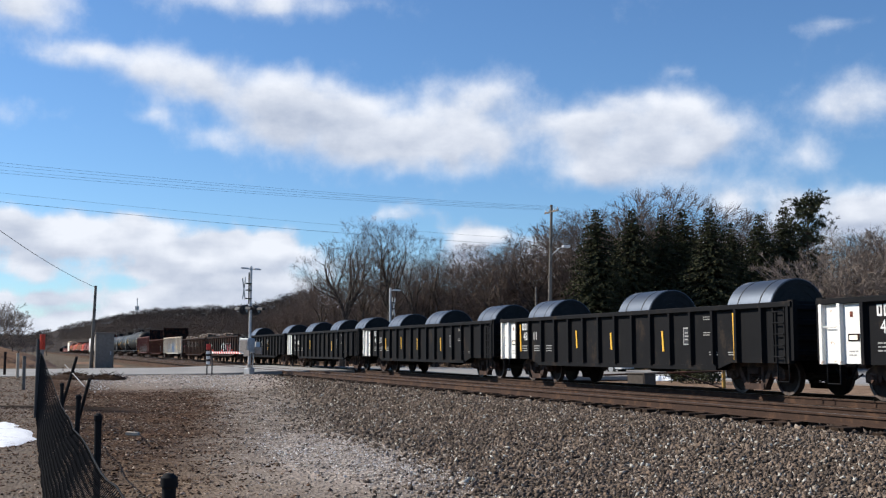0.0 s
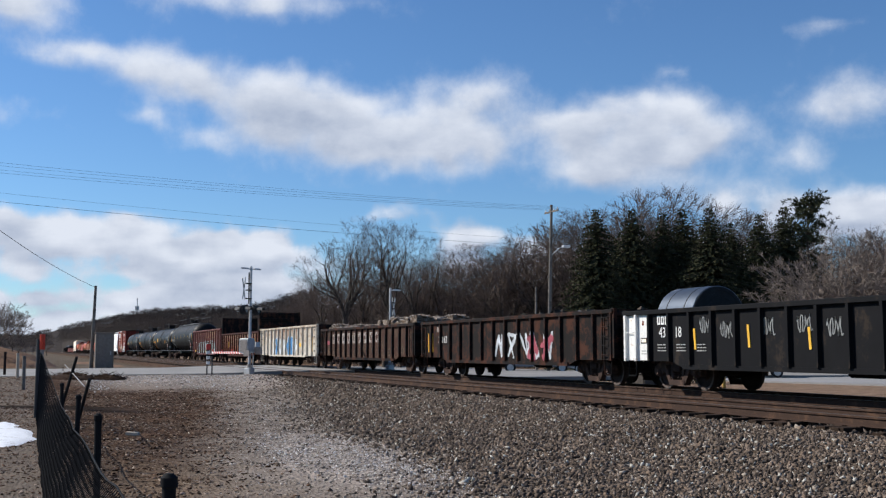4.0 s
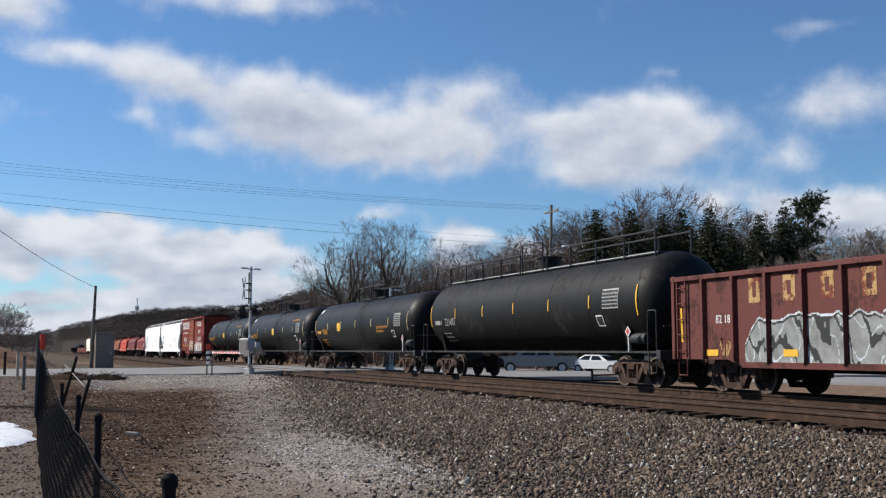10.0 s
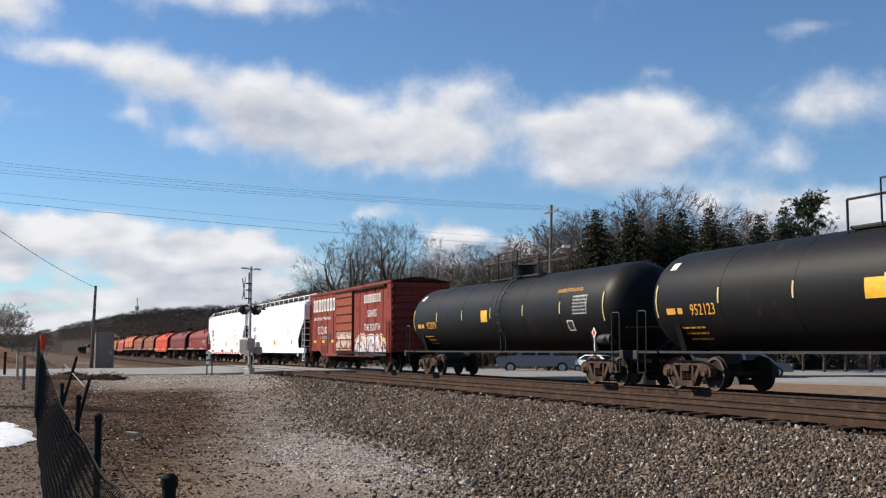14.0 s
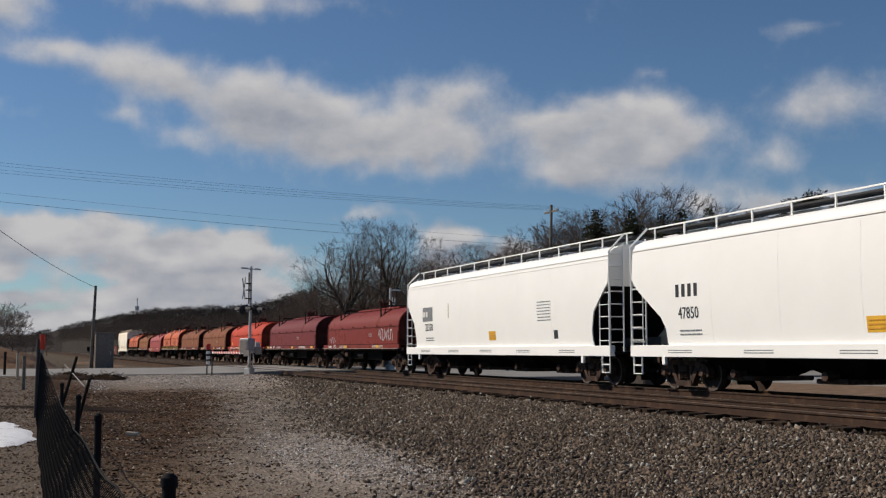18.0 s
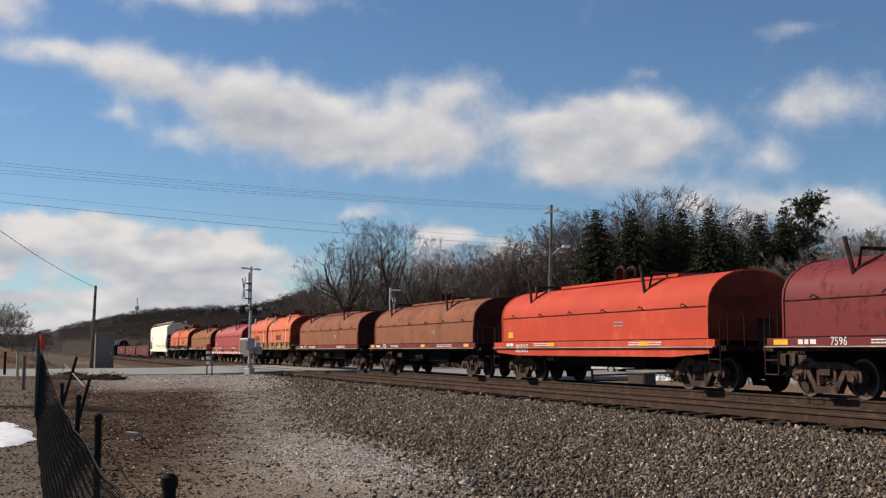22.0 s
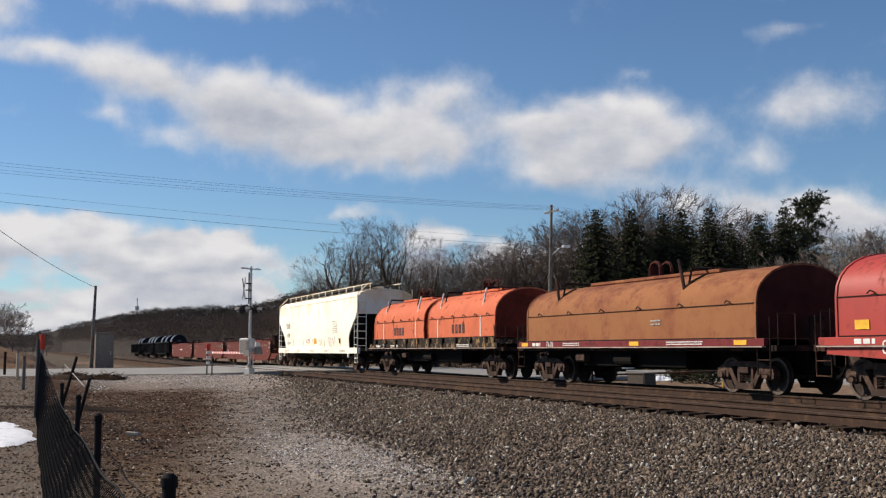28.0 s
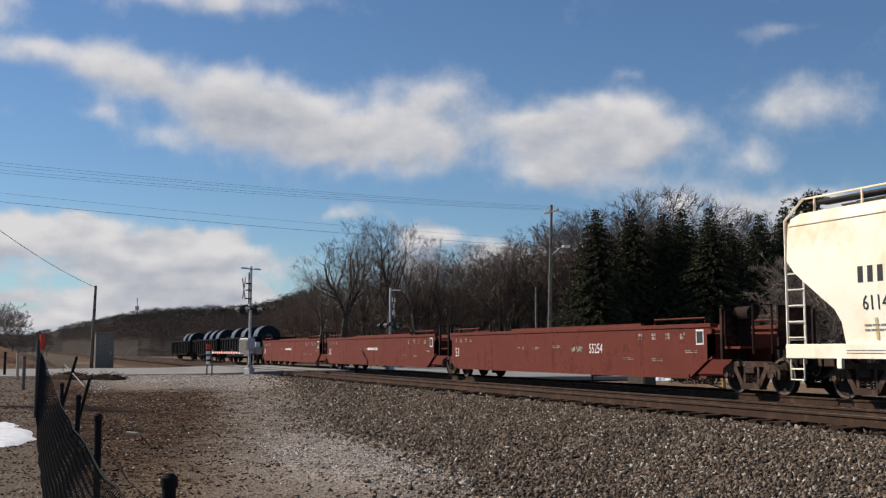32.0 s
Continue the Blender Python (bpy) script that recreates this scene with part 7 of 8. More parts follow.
# ------------------------------------------------------------------ bank, lot, snow
def bank_mesh(x0, x1, y0, y1, h, base, mat, name, label, category, seed):
    vs, fs = [], []
    nx, ny = 40, 30
    for j in range(ny + 1):
        for i in range(nx + 1):
            u, v = i / nx, j / ny
            x, y = x0 + (x1 - x0) * u, y0 + (y1 - y0) * v
            e = min(1, 4 * u * (1 - u) * 1.6) * min(1, 4 * v * (1 - v) * 1.5)
            vs.append((x, y, base + h * (e ** 0.8) * (0.8 + 0.3 * noise.noise((x * 0.08, y * 0.08, seed))) + 0.08 * noise.noise((x, y, seed)) * (e > 0.05) - 0.06 * (e < 0.02)))
    w = nx + 1
    fs = [(j * w + i, j * w + i + 1, (j + 1) * w + i + 1, (j + 1) * w + i) for j in range(ny) for i in range(nx)]
    me = raw_mesh(name, vs, fs, mat)
    return tagged(new(name, me), label, category, kind="structure")


bank_mesh(-150, -96, -40, 3.4, 3.5, -0.75, "dry_grass", "grass_bank", "bank covered with dry orange-brown grass", "grass bank", 2)
bank_mesh(-140, -90, 4.5, 9.6, 0.5, -0.75, "dry_grass", "grass_verge", "low verge of dry grass beside the track", "grass verge", 5)

lot = MB().prism([(-112, 25.0), (-18, 47.5), (-21, 60.0), (-115, 37.5)], "z", -1.2, -0.68)
solid("parking_lot", lot, M["lot"], "pale salt-stained asphalt lot beyond the tracks", "parking lot", kind="structure")


def snow_patch(x, y, rx, ry, h, z, seed):
    vs, fs = [(x, y, z + h)], []
    rings, n = 9, 48
    for r in range(1, rings + 1):
        f = r / rings
        for i in range(n):
            a = 6.2832 * i / n
            rad = f * (1 + 0.35 * noise.noise((math.cos(a) * 1.6 + seed, math.sin(a) * 1.6, seed)) + 0.22 * noise.noise((math.cos(a) * 6, math.sin(a) * 6, seed)))
            vs.append((x + rx * rad * math.cos(a), y + ry * rad * math.sin(a), z + h * (1 - f ** 2) * (1 + 0.5 * noise.noise((x + f * 3 * math.cos(a), y + f * 3 * math.sin(a), seed))) - (0.03 if r == rings else 0)))
    for i in range(n):
        fs.append((0, 1 + i, 1 + (i + 1) % n))
    for r in range(rings - 1):
        for i in range(n):
            a, b = 1 + r * n + i, 1 + r * n + (i + 1) % n
            fs.append((a, a + n, b + n, b))
    me = raw_mesh("snow_patch", vs, fs, "snow")
    return tagged(new("snow_patch", me), "patch of old melting snow on the ground", "snow", "snow patches")


snow_patch(-22.8, -0.66, 3.9, 0.74, 0.07, -0.53, 1)
for x, y, rx, ry, h in ((-56.5, 36.0, 1.1, 0.8, 0.22), (-68.0, 34.6, 2.6, 0.7, 0.2), (-62.0, 36.4, 2.0, 0.6, 0.12)):
    snow_patch(x, y, rx, ry, h, -0.72, x)

# ------------------------------------------------------------------ parked vehicles and the lot's edge
M["car_white"] = plain("car_white", (0.75, 0.75, 0.74), 0.3, 0.0, 0.05)
M["car_grey"] = plain("car_grey", (0.15, 0.155, 0.165), 0.3, 0.3, 0.1)
M["car_silver"] = plain("car_silver", (0.2, 0.205, 0.22), 0.3, 0.3, 0.08)
M["glass_dark"] = plain("tinted_glass", (0.015, 0.017, 0.02), 0.12, 0.0, 0.1)
M["tyre"] = plain("tyre_rubber", (0.02, 0.02, 0.02), 0.85)


def vehicle(x, y, z, turn, shape, mat, label):
    """A parked car; the nose is at +x before turning."""
    body, cabin, L, W, wheels, r = {
        "sedan": ([(-2.4, 0.35), (2.4, 0.35), (2.42, 0.6), (2.25, 0.78), (1.1, 0.95), (-1.7, 0.98), (-2.35, 0.9), (-2.42, 0.6)],
                  [(1.15, 0.94), (0.4, 1.38), (-0.9, 1.42), (-1.75, 0.97)], 4.8, 0.88, (1.5, -1.4), 0.33),
        "wagon": ([(-2.3, 0.38), (2.3, 0.38), (2.34, 0.7), (2.15, 0.9), (1.2, 1.05), (-2.25, 1.08), (-2.32, 0.7)],
                  [(1.3, 1.04), (0.6, 1.55), (-1.8, 1.6), (-2.2, 1.07)], 4.6, 0.9, (1.42, -1.4), 0.35),
        "pickup": ([(-3.15, 0.5), (3.1, 0.5), (3.15, 0.95), (3.0, 1.22), (1.6, 1.32), (-3.1, 1.3), (-3.18, 0.85)],
                   [(1.65, 1.3), (1.0, 1.92), (-1.1, 1.97), (-1.35, 1.3)], 6.3, 1.0, (2.05, -1.95), 0.42)}[shape]
    root = thing("parked_car" if shape != "pickup" else "pickup_truck", label, "car", "parked vehicles")
    root.matrix_basis = pose(x, y, z, 0, 0, turn)
    b = MB()
    b.prism(body, "y", -W, W)
    part("body", b, M[mat], root)
    c = MB()
    n = len(cabin)
    lo = W - 0.06
    hi = W - 0.24
    vs = [(px, -(lo if k in (0, n - 1) else hi), pz) for k, (px, pz) in enumerate(cabin)] + [(px, (lo if k in (0, n - 1) else hi), pz) for k, (px, pz) in enumerate(cabin)]
    c.add(vs, [tuple(range(n)), tuple(range(n, 2 * n))[::-1]] + [(i, (i + 1) % n, n + (i + 1) % n, n + i) for i in range(n)])
    part("cabin", c, M[mat], root)
    (ax, az), (bx, bz), (cx, cz), (dx, dz) = cabin
    for s in (-1, 1):
        for k, (p, q) in enumerate(((0.12, 0.5), (0.56, 0.9))):
            lx = lambda f, u: (ax + (dx - ax) * f) * (1 - u) + (bx + (cx - bx) * f) * u
            lz = lambda f, u: (az + (dz - az) * f) * (1 - u) + (bz + (cz - bz) * f) * u
            ly = lambda u: s * (lo + (hi - lo) * u + 0.006)
            w = MB().add([(lx(f, u), ly(u), lz(f, u)) for f, u in ((p, 0.12), (q, 0.12), (q, 0.85), (p, 0.85))], [(0, 1, 2, 3)])
            part("side_window", w, M["glass_dark"], root)
        for wx in wheels:
            t = part("wheel", MB().cyl((wx, s * (W - 0.2), r), (wx, s * (W + 0.02), r), r, 20), M["tyre"], root, smooth=True)
            part("rim", MB().cyl((wx, s * (W + 0.02), r), (wx, s * (W + 0.035), r), r * 0.62, 14), M["galv"], t)
        part("headlight", MB().box(body[1][0] - 0.12, body[1][0] + 0.03, min(s * (W - 0.35), s * (W - 0.03)), max(s * (W - 0.35), s * (W - 0.03)), body[2][1] - 0.02, body[2][1] + 0.16), M["mark"], root)
        part("tail_light", MB().box(body[0][0] - 0.03, body[0][0] + 0.1, min(s * (W - 0.3), s * (W - 0.03)), max(s * (W - 0.3), s * (W - 0.03)), body[-1][1], body[-1][1] + 0.2), M["red_paint"], root)
    for (px, pz), (qx, qz) in (((ax, az), (bx, bz)), ((dx, dz), (cx, cz))):
        e = 0.02 if px == ax else -0.02
        w = MB().add([(px * 0.88 + qx * 0.12 + e, -lo + 0.06, pz * 0.88 + qz * 0.12), (px * 0.88 + qx * 0.12 + e, lo - 0.06, pz * 0.88 + qz * 0.12), (px * 0.1 + qx * 0.9 + e, hi - 0.06, pz * 0.1 + qz * 0.9), (px * 0.1 + qx * 0.9 + e, -hi + 0.06, pz * 0.1 + qz * 0.9)], [(0, 1, 2, 3)])
        part("windscreen", w, M["glass_dark"], root)
    part("bumper", MB().box(body[1][0] - 0.05, body[1][0] + 0.1, -W + 0.03, W - 0.03, body[1][1] + 0.02, body[1][1] + 0.2, 0.03), M["galv"] if shape == "pickup" else M[mat], root)
    return root


vx, vy = polar(26.1, 85)
vehicle(vx, vy, -0.68, 245, "pickup", "car_silver", "silver pickup truck parked on the lot")
vx, vy = polar(29.4, 84)
vehicle(vx, vy, -0.68, 30, "sedan", "car_white", "white sedan parked on the lot")
vx, vy = polar(37.2, 73)
vehicle(vx, vy, -0.68, 55, "wagon", "car_grey", "grey hatchback parked on the lot")

bx_, by_ = polar(36.5, 64)
ub = solid("utility_box", MB().box(-0.3, 0.3, -0.3, 0.3, -0.1, 1.2, 0.04), plain("green_box", (0.06, 0.075, 0.065), 0.6), "dark green utility box beside the lot", "utility box")
ub.location = (bx_, by_, -0.72)
gp = thing("pipe_barrier", "rusty pipe barrier between two short posts", "barrier")
gx, gy = polar(35.7, 52)
hx, hy = polar(29.0, 54)
part("post", MB().cyl((gx, gy, -1.0), (gx, gy, 0.5), 0.09, 12), M["sill_yellow"], gp, "faded yellow post", smooth=True)
part("post", MB().cyl((hx, hy, -1.0), (hx, hy, 0.1), 0.06, 12), M["sill_dark"], gp, smooth=True)
part("pipe", MB().cyl((gx, gy, 0.12), (hx, hy, -0.16), 0.05, 10), M["sill_dark"], gp, smooth=True)
part("brace", MB().cyl((gx, gy, -0.7), (hx * 0.35 + gx * 0.65, hy * 0.35 + gy * 0.65, 0.02), 0.035, 8), M["sill_dark"], gp, smooth=True)
qx, qy = polar(31.55, 50)
rb = thing("relay_cabinet", "low dull-grey steel relay cabinet beside the track", "cabinet")
rb.matrix_basis = pose(qx, qy, -0.72, 0, 0, 12)
part("body", MB().box(-0.55, 0.55, -0.35, 0.35, -0.1, 0.72, 0.03), M["dull_cabinet"], rb)
part("lid", MB().box(-0.59, 0.59, -0.39, 0.39, 0.72, 0.78, 0.015), M["dull_cabinet"], rb)
part("door", MB().box(-0.48, 0.48, -0.37, -0.35, 0.08, 0.66), M["dull_cabinet"], rb)
qx, qy = polar(36.9, 60)
wp = solid("marker_pipe", MB().cyl((0, 0, -0.2), (0, 0, 1.05), 0.07, 12).cyl((0, 0, 1.05), (0, 0, 1.1), 0.045, 12), M["mark_dim"], "short white pipe marker beside the utility box", "marker post", smooth=True)
wp.location = (qx, qy, -0.72)


def hedge(x, y, rx, ry, h):
    """Low clipped evergreen: short stems under many small leaves."""
    rg = random.Random(15)
    root = thing("hedge", "low dark-green evergreen hedge beside the lot", "hedge")
    root.matrix_basis = pose(x, y, -0.75, 0, 0, 14)
    tv, tf, vs, fs = [], [], [], []
    for k in range(24):
        p = Vector((rg.uniform(-rx, rx) * 0.85, rg.uniform(-ry, ry) * 0.6, -0.1))
        limb(tv, tf, p, p + Vector((rg.uniform(-0.2, 0.2), rg.uniform(-0.2, 0.2), h * 0.8)), 0.03, 0.012, 4)
    for k in range(5200):
        a, c = rg.uniform(-1, 1), rg.uniform(-1, 1)
        z = rg.random() ** 0.6
        bulge = math.sqrt(max(0.05, 1 - 0.7 * z * z)) * (1 + 0.25 * noise.noise((a * 3, c * 2, z * 2)))
        p = Vector((a * rx * bulge, c * ry * bulge, h * z * (0.85 + 0.25 * noise.noise((a * 4, c * 2, 3)))))
        d = Vector((rg.gauss(0, 1), rg.gauss(0, 1), rg.gauss(0.4, 0.8))).normalized()
        e = d.orthogonal().normalized() * 0.035
        n0 = len(vs)
        vs.extend([p, p + d * 0.06 + e, p + d * 0.14, p + d * 0.06 - e])
        fs.append((n0, n0 + 1, n0 + 2, n0 + 3))
    part("stems", raw_mesh("stems", tv, tf, "bark"), None, root)
    part("foliage", raw_mesh("foliage", vs, fs, "needle"), None, root)


qx, qy = polar(34.2, 62)
hedge(qx, qy, 1.7, 0.7, 1.35)

# low dark building behind the lot
hb = thing("building", "low dark-brown building behind the lot", "building")
hx, hy = polar(39.0, 108)
hb.matrix_basis = pose(hx, hy, -0.8, 0, 0, 128)
M["siding"] = paint("brown_siding", (0.06, 0.035, 0.025), (0.1, 0.065, 0.05), 0.3, 0.85, 1.0)
part("wall", MB().box(-11, 11, 0, 7, 0, 2.7), M["siding"], hb)
part("roof", MB().prism([(-0.8, 2.65), (3.5, 4.2), (7.8, 2.65), (7.8, 2.55), (-0.8, 2.55)], "x", -11.6, 11.6), M["rust_black"], hb)
for k in range(5):
    wd = part("window", MB().box(-9 + k * 4.4 - 0.6, -9 + k * 4.4 + 0.6, -0.05, 0.02, 0.9, 2.1), M["mark"], hb)
    part("pane", MB().box(-9 + k * 4.4 - 0.5, -9 + k * 4.4 + 0.5, -0.07, -0.05, 1.0, 2.0), M["glass_dark"], wd)

# ------------------------------------------------------------------ crossing signals
def crossing_signal(x, y, base, height, arm, label, turn=35, tops=((0.0, -0.75), (0.0, 0.75)), side=-1):
    root = thing("crossing_signal", label, "crossing signal", "crossing signals")
    root.matrix_basis = pose(x, y, base, 0, 0, turn)
    part("mast", MB().cyl((0, 0, 0), (0.02, 0, height + 0.02), 0.075, 12, 0.065), M["mast_white"], root, smooth=True)
    part("cable_tray", MB().box(-0.1, -0.06, -0.07, 0.07, height - 2.0, height - 0.3), M["dark_metal"], root)
    part("foundation", MB().box(-0.2, 0.2, -0.2, 0.2, -0.4, 0.3, 0.03), M["galv"], root, "pale concrete foundation")
    part("base_flange", MB().cyl((0, 0, 0.3), (0, 0, 0.5), 0.16, 12, 0.09), M["grey_pipe"], root)
    for x1, y1 in tops:
        part("top_arm", MB().cyl((0, 0, height - 0.12), (x1, y1, height - 0.1), 0.03, 8).box(x1 - 0.06, x1 + 0.06, y1 * 0.6 - 0.2, y1 * 0.6 + 0.2, height - 0.14, height - 0.06), M["mast_white"], root)
    for z in (height - 0.9, height - 1.25, height - 1.7):
        part("bracket", MB().box(-0.1, 0.1, side * 0.28 if side < 0 else 0.0, 0.0 if side < 0 else side * 0.28, z - 0.03, z + 0.03), M["dark_metal"], root)
    for s in (-1, 1):
        q = Euler((0, 0.62 * s, 0)).to_matrix()
        xb = MB().box(-0.115, 0.115, -0.01, 0.01, -0.68, 0.68)
        vs = [q @ Vector(v) for v in xb.v]
        xb.v = [(-0.14 + 0.012 * s + v.y, side * 0.36 + v.x * 0.26, v.z + height - 1.15) for v in vs]
        part("crossbuck_blade", xb, M["galv"], root, "dull white crossbuck blade seen edge-on")
    zl = height - 2.3
    part("lamp_bar", MB().cyl((0, -0.55, zl), (0, 0.55, zl), 0.035, 8).cyl((0, 0, zl), (0, 0, zl + 0.22), 0.1, 12), M["dark_metal"], root)
    for yy in (-0.45, 0.45):
        for s in (-1, 1):
            lm = MB().lathe([(s * 0.08, 0.12), (s * 0.1, 0.165), (s * 0.24, 0.165), (s * 0.24, 0.155), (s * 0.12, 0.14)], yy, zl, 18)
            lamp = part("lamp_housing", lm, M["dark_metal"], root, "black round flasher lamp", smooth=True)
            part("lens", MB().cyl((s * 0.13, yy, zl), (s * 0.15, yy, zl), 0.14, 16), M["mast_white"], lamp, "pale lamp lens")
            part("backplate", MB().cyl((s * 0.07, yy, zl), (s * 0.085, yy, zl), 0.26, 20), M["dark_metal"], lamp)
            vz = []
            for k in range(9):
                a = math.pi * (0.05 + 0.9 * k / 8)
                vz += [(s * 0.2, yy + 0.175 * math.cos(a), zl + 0.175 * math.sin(a)), (s * 0.55, yy + 0.16 * math.cos(a), zl + 0.16 * math.sin(a) - 0.03),
                       (s * 0.55, yy + 0.15 * math.cos(a), zl + 0.15 * math.sin(a) - 0.03), (s * 0.2, yy + 0.165 * math.cos(a), zl + 0.165 * math.sin(a))]
            fz = [(k * 4 + i, k * 4 + (i + 1) % 4, k * 4 + 4 + (i + 1) % 4, k * 4 + 4 + i) for k in range(8) for i in range(4)]
            part("hood", MB().add(vz, fz), M["dark_metal"], lamp, "black visor over the lamp")
    part("gate_motor", MB().box(-0.32, 0.3, -0.44, 0.08, 1.05, 1.85, 0.05), M["galv"], root, "grey gate mechanism box")
    part("motor_cover", MB().box(-0.26, 0.24, -0.47, -0.44, 1.15, 1.75, 0.02), M["grey_pipe"], root)
    part("counterweight", MB().box(0.25, 0.72, 0.12, 0.2, 1.0, 1.4, 0.02), M["grey_pipe"], root)
    part("counterweight", MB().box(0.1, 0.5, -0.55, -0.48, 0.9, 1.2, 0.02), M["grey_pipe"], root)
    part("relay_box", MB().box(-0.16, 0.16, 0.3, 0.62, 1.25, 1.65, 0.02), M["mark"], root)
    part("conduit", MB().tube([(0.1, 0.1, 0.2), (0.16, 0.14, 0.8), (0.1, 0.12, 1.2)], 0.03), M["galv"], root)
    if arm:
        g = part("gate_arm", MB().box(-arm, -0.2, -0.3, -0.26, 1.02, 1.14), M["mark"], root, "lowered white gate arm with red stripes")
        g.matrix_basis = pose(0, 0, 0, 0, 0, -turn)
        k = 0
        a = -0.6
        while a > -arm + 0.3:
            part("red_stripe", MB().prism([(a, 1.02), (a - 0.4, 1.02), (a - 0.55, 1.14), (a - 0.15, 1.14)], "y", -0.306, -0.254), M["red_paint"], g)
            a -= 0.8
        for q in (-arm + 0.2, -arm * 0.66, -arm * 0.35):
            part("gate_lamp", MB().cyl((q, -0.28, 1.14), (q, -0.28, 1.26), 0.05, 10), M["red_paint"], g)
    return root


crossing_signal(-57.0, 11.05, -0.14, 5.65, 10.5, "galvanised crossing signal mast with lowered striped gate")
crossing_signal(-62.5, 20.7, -0.14, 5.0, 0, "white crossing signal mast with flasher lamps", 15, ((0.0, 0.75),), 1)

# delineator post beside the road
mk = thing("marker_post", "slim post with red and white reflector bands", "marker post")
mk.location = (-56.9, 8.95, -0.2)
part("leg", MB().box(-0.03, 0.03, -0.16, -0.1, -0.2, 1.3), M["dark_metal"], mk)
part("leg", MB().box(-0.03, 0.03, 0.1, 0.16, -0.2, 1.0), M["dark_metal"], mk)
for k in range(3):
    part("reflector", MB().box(-0.04, 0.04, -0.17, 0.02, 0.55 + k * 0.27, 0.7 + k * 0.27), M["mark"], mk)
part("top_plate", MB().box(-0.04, 0.04, -0.18, 0.03, 1.3, 1.6), M["red_paint"], mk, "dull red plate")

# ------------------------------------------------------------------ poles and wires
def utility_pole(x, y, base, h, arms, label, lamp=False, r=0.15, lean=(0.0, 0.0)):
    root = thing("utility_pole", label, "utility pole", "utility poles")
    root.location = (x, y, base)
    part("pole", MB().cyl((0, 0, -0.3), (lean[0], lean[1], h), r, 12, r * 0.62), M["wood_pole"], root, smooth=True)
    for z in arms:
        a = part("crossarm", MB().box(lean[0] - 1.15, lean[0] + 1.15, lean[1] - 0.06, lean[1] + 0.06, z - 0.06, z + 0.06), M["wood_pole"], root)
        for q in (-1.0, -0.4, 0.4, 1.0):
            part("insulator", MB().cyl((lean[0] + q, lean[1], z + 0.06), (lean[0] + q, lean[1], z + 0.26), 0.05, 8, 0.03), M["galv"], a)
    if lamp:
        part("lamp_arm", MB().tube([(0.2, 0.15, 9.2), (0.35, 0.8, 9.85), (0.5, 1.2, 10.0)], 0.03), M["galv"], root)
        part("street_lamp_head", MB().box(0.36, 0.7, 1.1, 1.65, 9.9, 10.1, 0.04), M["mast_white"], root, "pale cobra-head lamp")
    return root


PX, PY = polar(26.72, 85)
utility_pole(PX, PY, -0.75, 13.3, (12.75,), "tall weathered wooden utility pole with crossarm and lamp", True, 0.17, (0.3, 0.25))
LX, LY = polar(26.1, 92)
utility_pole(LX, LY, -0.75, 7.2, (), "short grey wooden pole behind the tracks", False, 0.13)
utility_pole(-81.0, 4.35, -0.4, 6.1, (), "short wooden service pole beside the grey cabinet", False, 0.15, (0.0, 0.18))
utility_pole(-36.8, -5.2, -0.55, 8.9, (), "wooden utility pole beside the fence", False, 0.15)


def wire(a, b, sag, r=0.018, n=16):
    a, b = Vector(a), Vector(b)
    pts = [a.lerp(b, i / n) + Vector((0, 0, -sag * 4 * (i / n) * (1 - i / n))) for i in range(n + 1)]
    ob = solid("overhead_wire", MB().tube(pts, r, 5), M["dark_metal"], "thin dark overhead wire", "wire", "overhead wires")
    return ob


PZ = -0.75 + 13.02
for q, dz, z2 in ((-1.0, 0, 12.3), (-0.4, 0, 12.42), (0.4, 0, 12.6), (1.0, 0, 12.72)):
    wire((PX + q + 0.3, PY + 0.25, PZ), (-58.0 + q * 0.9, -22.0, z2 - 1.15), 0.55, 0.0065)
    wire((PX + q + 0.3, PY + 0.25, PZ), (-94.0 + q, 100.0, 11.5), 0.5, 0.0065)
wire((PX + 0.2, PY + 0.1, 9.25), (-58.0, -22.0, 10.05), 0.55, 0.0105)
wire((PX + 0.2, PY + 0.1, 9.75), (-58.6, -22.0, 10.55), 0.5, 0.006)
wire((-81.0, 4.5, 5.6), (-36.8, -5.2, 8.3), 0.55, 0.014)

# equipment cabinet by the road
cb = thing("signal_cabinet", "tall plain grey steel signal cabinet", "cabinet")
cb.location = (-80.6, 5.2, -0.45)
part("body", MB().box(-0.75, 0.75, -0.62, 0.62, 0.1, 2.7, 0.03), M["cabinet"], cb)
part("plinth", MB().box(-0.85, 0.85, -0.85, 0.85, -0.2, 0.1), M["galv"], cb, "pale concrete base")
part("roof", MB().box(-0.82, 0.82, -0.69, 0.69, 2.7, 2.78, 0.02), M["cabinet"], cb)
dr = part("door", MB().box(0.75, 0.78, -0.5, 0.5, 0.25, 2.5), M["cabinet"], cb)
part("handle", MB().box(0.78, 0.82, 0.38, 0.44, 1.2, 1.45), M["galv"], dr)

tw = thing("radio_mast", "slender lattice mast above the far woods", "mast")
tx, ty = polar(5.25, 420)
tw.location = (tx, ty, -1)
part("lattice", MB().cyl((0, 0, 0), (0, 0, 21.5), 0.35, 6, 0.15).cyl((0, 0, 17), (0, 0, 18.5), 0.8, 6).cyl((0, 0, 13.5), (0, 0, 14.6), 0.7, 6), M["galv"], tw)

